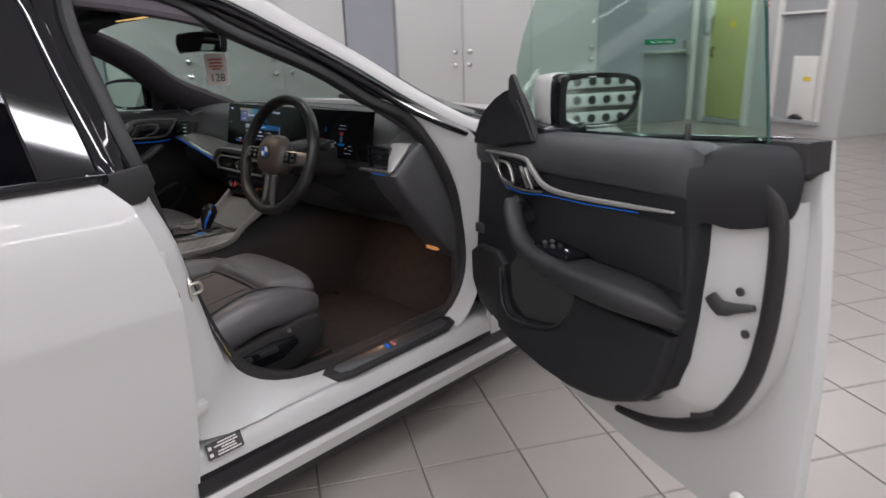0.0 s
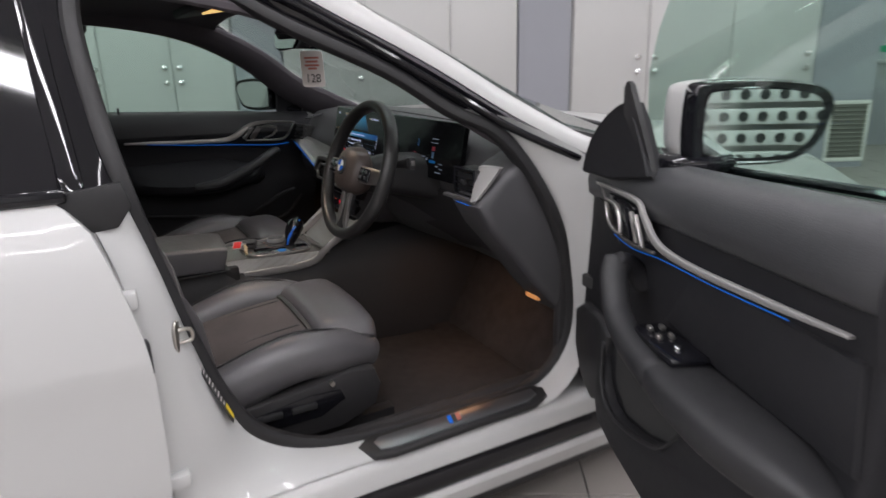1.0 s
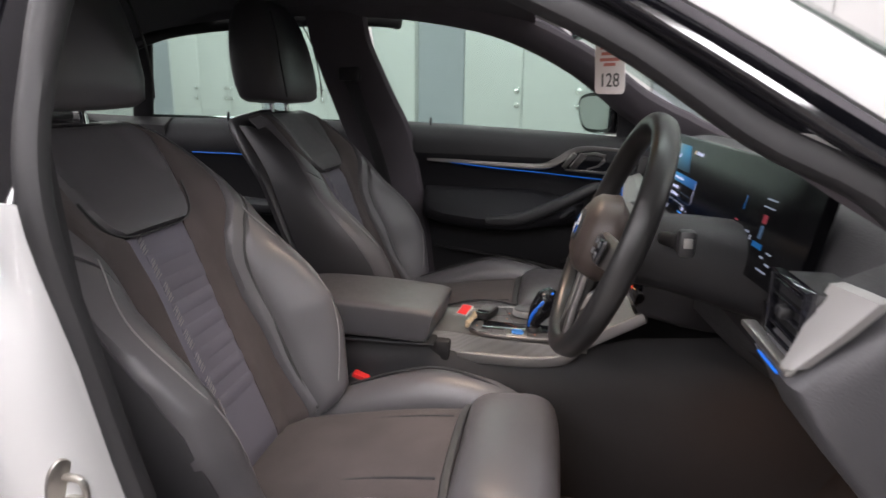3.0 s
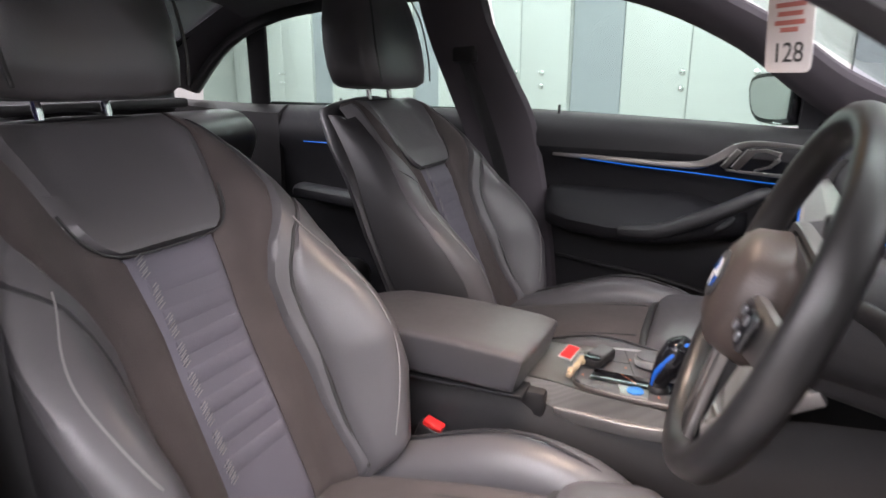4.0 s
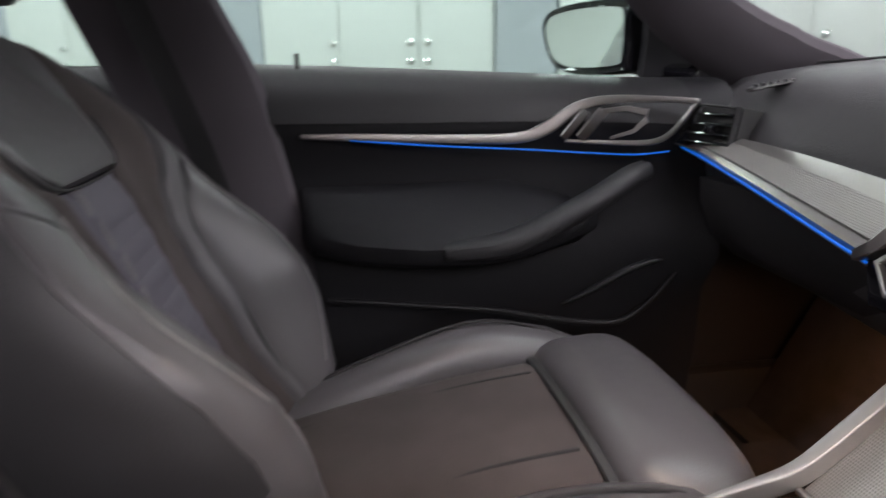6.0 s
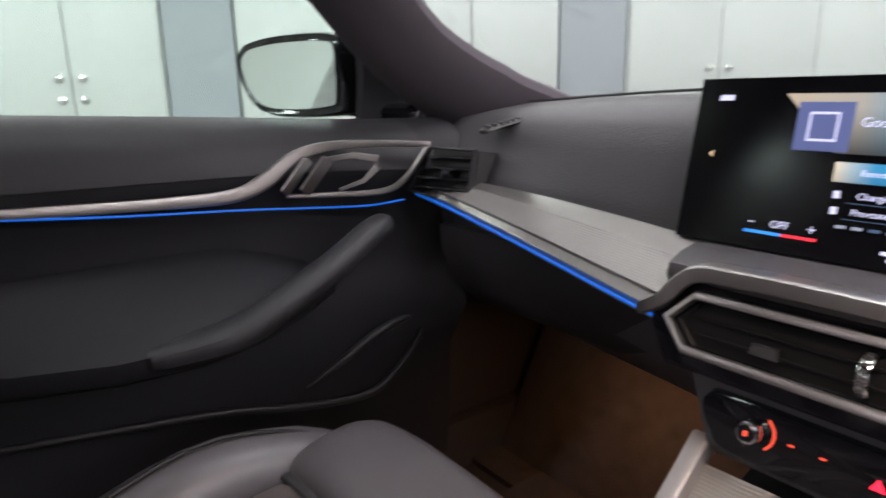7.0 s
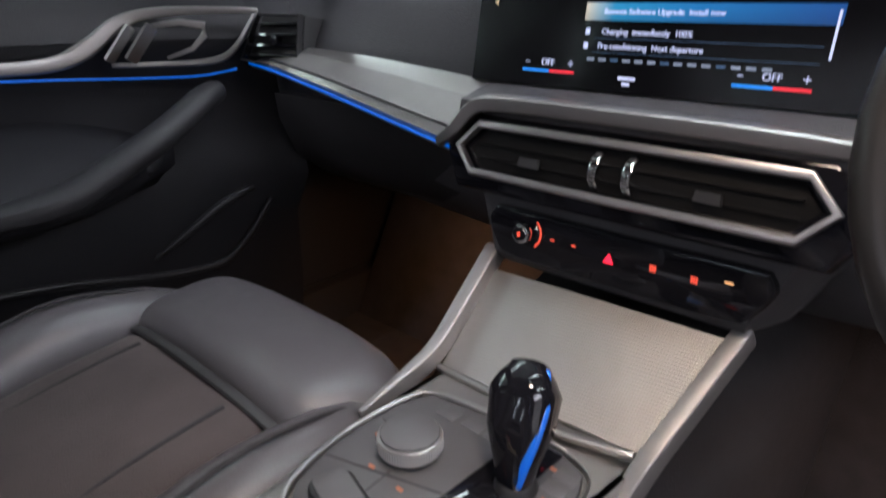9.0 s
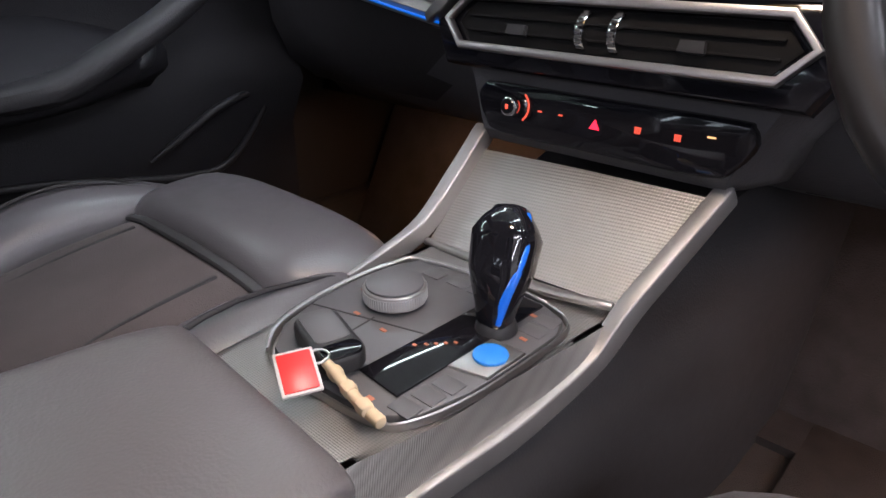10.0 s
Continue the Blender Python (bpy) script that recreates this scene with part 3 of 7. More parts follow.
shell("bonnet", (-0.60, -0.35, 0.0, 0.35, 0.65, 0.80),
      [[(0, 0.985), (0.4, 0.98), (0.70, 0.955), (0.87, 0.925)], [(0, 0.965), (0.4, 0.96), (0.70, 0.94), (0.88, 0.92)], [(0, 0.93), (0.4, 0.925), (0.7, 0.905), (0.885, 0.865)],
       [(0, 0.86), (0.4, 0.85), (0.68, 0.81), (0.83, 0.745)], [(0, 0.78), (0.4, 0.76), (0.6, 0.72), (0.745, 0.65)], [(0, 0.71), (0.4, 0.69), (0.56, 0.65), (0.69, 0.58)]], label="white bonnet, shut")
shell("front_bumper", (0.79, 0.86, 0.86, 0.74), [[(0, 0.71), (0.4, 0.69), (0.56, 0.65), (0.69, 0.58)], [(0, 0.6), (0.4, 0.59), (0.60, 0.56), (0.72, 0.53)], [(0, 0.4), (0.4, 0.39), (0.65, 0.36), (0.74, 0.34)], [(0, 0.2), (0.4, 0.2), (0.65, 0.2), (0.74, 0.2)]])
shell("boot_lid", (-3.05, -3.4, -3.72, -3.8), [[(0, 1.16), (0.4, 1.15), (0.6, 1.12), (0.66, 1.05)], [(0, 1.09), (0.4, 1.08), (0.65, 1.05), (0.74, 0.99)], [(0, 1.06), (0.4, 1.05), (0.65, 1.02), (0.76, 0.96)], [(0, 0.98), (0.4, 0.97), (0.65, 0.95), (0.76, 0.92)]])
shell("rear_bumper", (-3.8, -3.86, -3.84, -3.76), [[(0, 0.98), (0.4, 0.97), (0.65, 0.95), (0.76, 0.92)], [(0, 0.75), (0.4, 0.74), (0.65, 0.73), (0.77, 0.72)], [(0, 0.45), (0.4, 0.44), (0.65, 0.42), (0.77, 0.4)], [(0, 0.2), (0.4, 0.2), (0.65, 0.2), (0.77, 0.2)]])

# roof, its lining, glass
ROOF = [(-1.36, [(0, 1.385), (0.3, 1.38), (0.5, 1.365), (0.625, 1.325)]), (-1.6, [(0, 1.425), (0.3, 1.42), (0.5, 1.405), (0.585, 1.385)]), (-1.9, [(0, 1.44), (0.3, 1.435), (0.48, 1.425), (0.565, 1.40)]),
        (-2.3, [(0, 1.425), (0.3, 1.42), (0.48, 1.405), (0.565, 1.385)]), (-2.6, [(0, 1.375), (0.3, 1.37), (0.48, 1.355), (0.58, 1.325)]), (-3.0, [(0, 1.22), (0.3, 1.21), (0.48, 1.19), (0.63, 1.12)])]
shell("roof", [r[0] for r in ROOF[:5]], [r[1] for r in ROOF[:5]], label="white roof")
shell("headlining", [r[0] for r in ROOF[:5]], [[(x * 0.985, z - 0.068) for x, z in r[1]] for r in ROOF[:5]], "headliner", 0.012, "dark cloth roof lining")
sh = shell("rear_window", (-2.6, -3.05), [[(0, 1.37), (0.3, 1.365), (0.48, 1.35), (0.56, 1.32)], [(0, 1.165), (0.3, 1.155), (0.48, 1.14), (0.6, 1.08)]], "tint_light", 0.004)
ws = shell("windscreen", (-1.35, -1.1, -0.85, -0.62), [[(0, 1.385), (0.3, 1.375), (0.5, 1.35), (0.615, 1.315)], [(0, 1.27), (0.3, 1.26), (0.55, 1.22), (0.715, 1.165)], [(0, 1.14), (0.3, 1.125), (0.6, 1.07), (0.80, 1.01)], [(0, 1.00), (0.3, 0.99), (0.6, 0.965), (0.82, 0.95)]], "shield", 0.004, "clear windscreen")
ws.visible_shadow = False
sh.visible_shadow = False
shell("cowl", (-0.75, -0.60), [[(0, 0.955), (0.4, 0.95), (0.7, 0.935), (0.84, 0.925)], [(0, 0.97), (0.4, 0.965), (0.7, 0.945), (0.86, 0.92)]], "black_trim", 0.02)
w = part("wiper", sweep([(0.80, -0.72, 0.972), (0.4, -0.67, 0.992), (-0.1, -0.66, 0.998)], 0.018, 0.02, n=8), "black_trim", car, "black wiper arm")

# door opening on the driver's side: inner edge, then outer edge, walked round together
IN = [(0.80, -1.53, 0.36), (0.80, -1.21, 0.345), (0.80, -1.0, 0.355), (0.80, -0.90, 0.47), (0.80, -0.91, 0.66), (0.80, -0.98, 0.83), (0.78, -1.095, 0.99), (0.735, -1.205, 1.055), (0.69, -1.33, 1.14), (0.625, -1.52, 1.235), (0.58, -1.66, 1.315),
      (0.56, -1.79, 1.345), (0.585, -1.875, 1.33), (0.66, -1.905, 1.25), (0.75, -1.895, 1.10), (0.80, -1.875, 0.97), (0.80, -1.84, 0.81), (0.80, -1.80, 0.66), (0.80, -1.755, 0.53), (0.80, -1.685, 0.43)]
OUT = [(0.88, -1.53, 0.345), (0.885, -1.21, 0.34), (0.885, -1.0, 0.35), (0.885, -0.90, 0.48), (0.885, -0.89, 0.70), (0.885, -0.895, 0.87), (0.87, -0.94, 0.955), (0.815, -1.10, 1.035), (0.75, -1.26, 1.14), (0.69, -1.415, 1.235), (0.64, -1.565, 1.315),
       (0.60, -1.74, 1.36), (0.60, -1.88, 1.375), (0.65, -1.96, 1.31), (0.75, -1.95, 1.13), (0.86, -1.945, 0.975), (0.885, -1.90, 0.82), (0.888, -1.886, 0.66), (0.888, -1.892, 0.52), (0.892, -1.868, 0.365)]


def side_x(z):
    return 0.857 - 0.62 * (z - 0.955)


def between(i0, i1, a=IN, b=OUT, k=4, lift=0.012, bulge=0.0):
    """A curved band from one edge to the other, with a raised middle."""
    idx = [i % len(a) for i in range(i0, i1 + 1)]
    A, B = spline([a[i] for i in idx], k), spline([b[i] for i in idx], k)
    rows = []
    for f, l in ((0, 0), (0.12, 0.5), (0.3, 1), (0.55, 0.85), (0.8, 0.4), (1, 0)):
        row = []
        for p, q in zip(A, B):
            e = bulge * min(max((-1.66 - p.y) / 0.10, 0.0), 1.0) * min(max((0.97 - p.z) / 0.15, 0.0), 1.0)
            row.append(p.lerp(q, f) + Vector((lift * l + e * l, e * l, lift * l * 0.4)))
        rows.append(row)
    return rows


part("body_side", sheet(between(15, 27, bulge=0.017), 0.012, (-1, 0, 0)), "paint", car, "white body frame round the door opening", 50)
part("pillar_trim", sheet(between(7, 15, lift=0.004), 0.008, (-1, 0, 0)), "gloss_black", car, "gloss black pillar trim", 50)
part("pillar_flange", sheet([[OUT[i] for i in range(15, 20)], [(OUT[i][0] - 0.012, OUT[i][1] - 0.03, OUT[i][2]) for i in range(15, 20)], [(OUT[i][0] - 0.03, OUT[i][1] - 0.07, OUT[i][2]) for i in range(15, 20)]], 0.006, (-1, 0, 0)), "paint", car, "white pillar flange behind the rear door", 60)
part("pillar_applique", sheet([[(side_x(z) + 0.004, np.interp(z, (0.975, 1.116, 1.31), (a, a - 0.006, a - 0.016)), z) for a in (-1.965, -1.99, -2.03, -2.058)] for z in (0.978, 1.05, 1.12, 1.20, 1.27, 1.32)], 0.006, (-1, 0, 0)), "gloss_black", car, "gloss black centre pillar panel")
SEAL_W = [0.030 if i < 5 or i > 13 else 0.052 for i in range(len(IN))]
part("door_seal", sweep(IN, 0.034, SEAL_W, up=(1, 0, 0), closed=True, sub=5, n=12), "rubber", car, "black rubber door seal")
# outer pillar, white
LOW = [(0.885, -0.88, 0.93), (0.872, -0.935, 0.953), (0.815, -1.09, 1.04), (0.75, -1.25, 1.147), (0.69, -1.41, 1.24), (0.64, -1.56, 1.32), (0.605, -1.73, 1.365), (0.60, -1.93, 1.38), (0.605, -2.28, 1.375), (0.62, -2.63, 1.32), (0.68, -3.03, 1.16), (0.74, -3.28, 1.03)]
TOP = [(0.845, -0.81, 0.97), (0.835, -0.90, 1.0), (0.775, -1.045, 1.095), (0.72, -1.175, 1.19), (0.675, -1.29, 1.265), (0.625, -1.42, 1.345), (0.585, -1.68, 1.395), (0.565, -1.93, 1.41), (0.565, -2.28, 1.405), (0.58, -2.63, 1.345), (0.64, -3.03, 1.18), (0.70, -3.28, 1.05)]
part("pillar_seal", sweep([(x - 0.004, y, z - 0.018) for x, y, z in OUT[6:13]], 0.014, 0.024, up=(1, 0, 0.4), sub=4, n=10), "gloss_black", car, "glossy black windscreen pillar seal")
TOP = [tuple(a + (b - a) * f for a, b in zip(p, q)) for p, q, f in zip(LOW, TOP, (0.9, 0.7, 0.6, 0.56, 0.56, 0.6, 0.8, 1, 1, 1, 1, 1))]
for sgn in (1, -1):
    A, B = spline([(sgn * x, y, z) for x, y, z in LOW], 4), spline([(sgn * x, y, z) for x, y, z in TOP], 4)
    rows = [[p.lerp(q, f) + Vector((sgn * l * 0.011, 0, l * 0.008)) for p, q in zip(A, B)] for f, l in ((0, 0), (0.3, 1), (0.7, 1), (1, 0))]
    part("roof_pillar", sheet(rows, 0.015, (-sgn, 0, 0)), "paint", car, "white windscreen pillar and roof rail", 50)

# pillar linings inside
for sgn in (1, -1):
    part("pillar_lining", sweep([(sgn * 0.56, -0.845, 0.925), (sgn * 0.635, -0.91, 0.948), (sgn * 0.685, -1.0, 0.982), (sgn * 0.685, -1.140, 1.058), (sgn * 0.63, -1.300, 1.172), (sgn * 0.575, -1.500, 1.266), (sgn * 0.56, -1.700, 1.312), (sgn * 0.55, -1.980, 1.335), (sgn * 0.55, -2.380, 1.325), (sgn * 0.56, -2.680, 1.285)],
         (0.10, 0.14, 0.16, 0.14, 0.13, 0.12, 0.11, 0.10, 0.09, 0.09), (0.03, 0.045, 0.05, 0.05, 0.045, 0.045, 0.04, 0.04, 0.04, 0.04), up=(sgn * -0.6, -0.380, -0.7)), "headliner", car, "dark cloth pillar lining")
    lean = 0.0 if sgn > 0 else 1.0
    part("centre_pillar", sweep([(sgn * 0.575, -2.03, 1.335), (sgn * 0.645, -2.04 + 0.01 * lean, 1.22), (sgn * 0.73, -2.03 + 0.045 * lean, 1.05), (sgn * 0.765, -2.0 + 0.06 * lean, 0.92), (sgn * (0.785 - 0.03 * lean), -1.96 + 0.09 * lean, 0.65), (sgn * (0.79 - 0.03 * lean), -1.90 + 0.05 * lean, 0.36)], (0.19, 0.19, 0.19 + 0.02 * lean, 0.185 + 0.04 * lean, 0.19, 0.22), 0.07, up=(sgn, 0, 0.3)), "headliner", car, "dark centre pillar lining")

# rear side glass, driver's side and the other
for sgn in (1, -1):
    rows = []
    for z in (0.965, 1.0, 1.04, 1.08, 1.12, 1.16, 1.2, 1.24, 1.28, 1.32, 1.37):
        y0 = np.interp(z, (0.965, 1.31, 1.37), (-2.062, -2.08, -2.10))
        y1 = np.interp(z, (0.965, 1.2, 1.32, 1.37), (-3.12, -2.99, -2.78, -2.60))
        rows.append([(sgn * (side_x(z) - 0.004 + 0.016 * math.sin(math.pi * (z - 0.965) / 0.405)), y0 + (y1 - y0) * i / 10, z) for i in range(11)])
    g = part("side_window", sheet(rows, 0.004, (-sgn, 0, 0)), "tint" if sgn > 0 else "clear", car, "dark tinted rear side window" if sgn > 0 else "clear rear side window")
    g.visible_shadow = False
    for ya, yb, wd in (((-2.41, -2.50, 0.05),) if sgn > 0 else ((-2.865, -2.665, 0.075),)):
        part("window_bar", sweep([(sgn * side_x(0.96), ya, 0.96), (sgn * side_x(1.16), (ya + yb) / 2, 1.16), (sgn * side_x(1.37), yb, 1.37)], wd, 0.03, up=(sgn, 0, 0.5)), "rubber", car)
    part("window_frame", sweep([(sgn * (side_x(0.97) + 0.006), -1.945, 0.97), (sgn * (side_x(1.15) + 0.004), -1.96, 1.15), (sgn * (side_x(1.31) + 0.002), -1.975, 1.31), (sgn * (side_x(1.375) - 0.0), -2.05, 1.375), (sgn * side_x(1.375), -2.4, 1.375), (sgn * side_x(1.33), -2.70, 1.33)], 0.034, 0.014, up=(sgn, 0, 0.5)), "gloss_black", car, "gloss black window frame")
    part("belt_moulding", sweep([(sgn * 0.872, -1.96, 0.975), (sgn * 0.872, -2.3, 0.978), (sgn * 0.86, -2.85, 0.985)], 0.02, 0.022, up=(0, 0, 1), n=10), "gloss_black", car, "gloss black belt moulding")
# dark frame over the passenger side glass, and the lining behind it
part("glass_frame", sweep([(-0.665, -1.85, 1.298), (-0.65, -1.95, 1.31), (-0.65, -2.3, 1.305), (-0.665, -2.62, 1.275), (-0.70, -2.85, 1.20), (-0.78, -3.08, 1.06)], (0.03, 0.03, 0.03, 0.035, 0.04, 0.05), (0.07, 0.08, 0.08, 0.08, 0.09, 0.10), up=(-0.5, 0, 0.8)), "rubber", car, "dark frame above the side windows")
for sgn in (1, -1):
    part("rear_pillar_lining", sheet([[(sgn * 0.53, -2.45, 1.345), (sgn * 0.54, -2.70, 1.29), (sgn * 0.56, -2.95, 1.18), (sgn * 0.60, -3.15, 1.05)], [(sgn * 0.60, -2.45, 1.335), (sgn * 0.615, -2.70, 1.28), (sgn * 0.655, -2.90, 1.19), (sgn * 0.74, -3.12, 1.04)], [(sgn * 0.635, -2.45, 1.30), (sgn * 0.655, -2.68, 1.255), (sgn * 0.705, -2.86, 1.17), (sgn * 0.79, -3.10, 1.02)]], 0.012, (sgn, 0, 0.6)), "headliner", car, "dark cloth rear pillar lining", 60)
    part("rear_quarter_lining", sheet([[(sgn * 0.80, -2.72, 0.985), (sgn * 0.80, -2.95, 0.99), (sgn * 0.78, -3.15, 1.0)], [(sgn * 0.755, -2.72, 0.96), (sgn * 0.74, -2.95, 0.97), (sgn * 0.70, -3.15, 0.99)], [(sgn * 0.75, -2.72, 0.5), (sgn * 0.72, -2.95, 0.5), (sgn * 0.66, -3.15, 0.5)]], 0.02, (sgn, 0, 0)), "soft_dark", car, "dark rear quarter lining", 60)
    part("inner_sill", rbox((0.05, 2.4, 0.30), (sgn * 0.775, -1.75, 0.215), 0.02), "soft_dark", car, "dark inner sill lining")
part("pillar_foot", plate([(-1.878, 0.988), (-1.985, 0.975), (-1.955, 0.937), (-1.928, 0.912), (-1.892, 0.916), (-1.868, 0.948)], 0.012, frame_of((0.872, 0, 0), (0, 1, 0), (0, 0, 1)), 0.003), "black_trim", car, "black plastic foot of the window frame")

# sill
def sill_bar(name, prof, material, label="", y0=-1.90, y1=-0.80):
    part(name, rings([[(x, y, z) for x, z in prof] for y in (y0, (y0 + y1) / 2, y1)]), material, car, label, 40)


sill_bar("sill", [(0.80, 0.352), (0.86, 0.348), (0.884, 0.336), (0.897, 0.31), (0.90, 0.285), (0.87, 0.27), (0.80, 0.27)], "paint", "white painted door sill")
sill_bar("sill_strip", [(0.88, 0.284), (0.897, 0.280), (0.905, 0.262), (0.903, 0.235), (0.895, 0.222), (0.87, 0.222)], "gloss_black", "gloss black sill strip", -1.90, -0.73)
sill_bar("sill_skirt", [(0.86, 0.224), (0.902, 0.224), (0.91, 0.212), (0.905, 0.178), (0.89, 0.165), (0.86, 0.165)], "paint", "white lower skirt", -1.90, -0.68)
sill_bar("underside", [(-0.86, 0.14), (0.885, 0.14), (0.89, 0.165), (0.86, 0.17), (-0.86, 0.17)], "black_trim", "black underbody", -2.5, -0.45)
sp = part("scuff_plate", plate([(-1.505, 0.0), (-1.485, -0.045), (-1.445, -0.055), (-1.065, -0.05), (-1.015, -0.03), (-1.005, 0.0), (-1.025, 0.02), (-1.475, 0.022)], 0.012, frame_of((0.84, 0, 0.362), (0, 1, 0), (-1, 0, 0.12)), 0.004), "black_trim", car, "black scuff plate with an aluminium insert")
part("insert", plate([(-1.470, -0.005), (-1.465, -0.032), (-1.435, -0.04), (-1.075, -0.036), (-1.040, -0.02), (-1.040, 0.005), (-1.455, 0.006)], 0.003, frame_of((0.84, 0, 0.365), (0, 1, 0), (-1, 0, 0.12)), 0.001), "dark_alu", sp)
for i, c in enumerate(("blue", "ink", "red_ink")):
    part("badge_stripe", plate([(-1.285 + i * 0.011, 0.0), (-1.275 + i * 0.011, 0.0), (-1.281 + i * 0.011, -0.026), (-1.291 + i * 0.011, -0.026)], 0.002, frame_of((0.84, 0, 0.3675), (0, 1, 0), (-1, 0, 0.12))), c, sp)


# ---- cabin ----
part("floor_carpet", join(rbox((1.56, 1.35, 0.03), (0, -1.6, 0.245), 0.01), rbox((1.5, 0.03, 0.40), (0, -0.80, 0.42), 0.0, m=Matrix.Rotation(radians(-28), 4, "X"))), "carpet", car, "black carpeted cabin floor")
part("toe_filler", rbox((1.5, 0.34, 0.03), (0, -0.80, 0.258), 0.0), "carpet", car)
part("firewall", rbox((1.6, 0.03, 0.70), (0, -0.70, 0.60), 0.0), "soft_dark", car)
part("rear_bulkhead", rbox((1.5, 0.05, 0.7), (0, -3.1, 0.55), 0.0), "soft_dark", car)
for x, kd, ky in ((-0.795, 0.44, -0.88), (0.79, 0.26, -0.80)):
    part("kick_panel", rbox((0.03, kd, 0.62), (x, ky, 0.55), 0.01), "soft_dark", car, "dark footwell side lining")
part("floor_mat", rbox((0.42, 0.5, 0.012), (0.42, -1.12, 0.268), 0.005), "carpet", car, "black floor mat")
part("floor_mat", rbox((0.42, 0.5, 0.012), (-0.42, -1.12, 0.268), 0.005), "carpet", car, "black floor mat")

BZ = (0.46, 0.50, 0.60, 0.72, 0.80, 0.866, 0.91, 0.96, 1.0, 1.035, 1.05)
BY = (-1.83, -1.835, -1.875, -1.925, -1.955, -1.985, -2.015, -2.06, -2.10, -2.14, -2.16)
BW = (0.20, 0.225, 0.262, 0.275, 0.268, 0.25, 0.232, 0.205, 0.18, 0.15, 0.13)
BBZ = (0.46, 0.50, 0.60, 0.66, 0.71, 0.75, 0.79, 0.83, 0.866, 0.91, 0.96, 1.0, 1.05)
BB = (0.06, 0.10, 0.126, 0.126, 0.108, 0.085, 0.058, 0.042, 0.034, 0.03, 0.026, 0.02, 0.0)


def back_point(u, z, lift=0.0):
    """The front of a backrest: u across from -1 to 1, z up; returns x off the middle, y, z."""
    y, w, b = np.interp(z, BZ, BY), np.interp(z, BZ, BW), np.interp(z, BBZ, BB)
    a = abs(u)
    f = min(max((a - 0.46) / 0.36, 0.0), 1.0)
    h = b * f * f * (3 - 2 * f)
    if a > 0.82:
        h -= (a - 0.82) ** 2 * 4.6 * (b + 0.05)
    h += lift
    return (u * w, y + 0.84 * h, z + 0.30 * h)


# seams of a backrest: height, then distance from its middle
INS_Z, INS_X = (0.46, 0.60, 0.77, 0.86, 1.05), (0.070, 0.068, 0.066, 0.074, 0.076)
PAN_Z, PAN_X = (0.868, 0.874, 0.884, 0.900, 0.925, 0.96, 1.0, 1.05), (0.070, 0.088, 0.106, 0.119, 0.128, 0.137, 0.148, 0.126)
SUE_Z, SUE_X = (0.46, 0.55, 0.65, 0.72, 0.785, 0.83, 0.87, 0.91, 0.94, 0.97, 1.0, 1.05), (0.135, 0.137, 0.141, 0.137, 0.137, 0.155, 0.181, 0.203, 0.205, 0.192, 0.174, 0.128)
PIP_Z, PIP_X = (0.46, 0.55, 0.62, 0.69, 0.765, 0.80, 0.84, 0.858, 0.88, 0.90, 1.05), (0.143, 0.145, 0.152, 0.156, 0.158, 0.170, 0.194, 0.216, 0.242, 0.25, 0.30)


def seam(zs, xs):
    """A seam as a share of the half width of the backrest, by height."""
    return lambda z: min(float(np.interp(z, zs, xs)) / float(np.interp(z, BZ, BW)), 0.995)


def zone(cx, side, lo, hi, z0, z1, puff, nu=8, nz=26, groove=0.006):
    """One upholstered field of a backrest between two seam lines."""
    rows = []
    for i in range(nz + 1):
        t = i / nz
        z = z0 + (z1 - z0) * t
        a, b = lo(z), hi(z)
        row = []
        for j in range(nu + 1):
            s = j / nu
            e = min(s, 1 - s) * nu / 1.2
            e2 = min(t, 1 - t) * nz / 1.5
            k = min(e, e2, 1.0)
            k = k * (2 - k)
            x, y, zz = back_point((a + (b - a) * s) * side, z, -groove + (groove + puff) * k)
            row.append((cx + x, y, zz))
        rows.append(row)
    return sheet(rows, 0.03, (0, -0.9, -0.3))


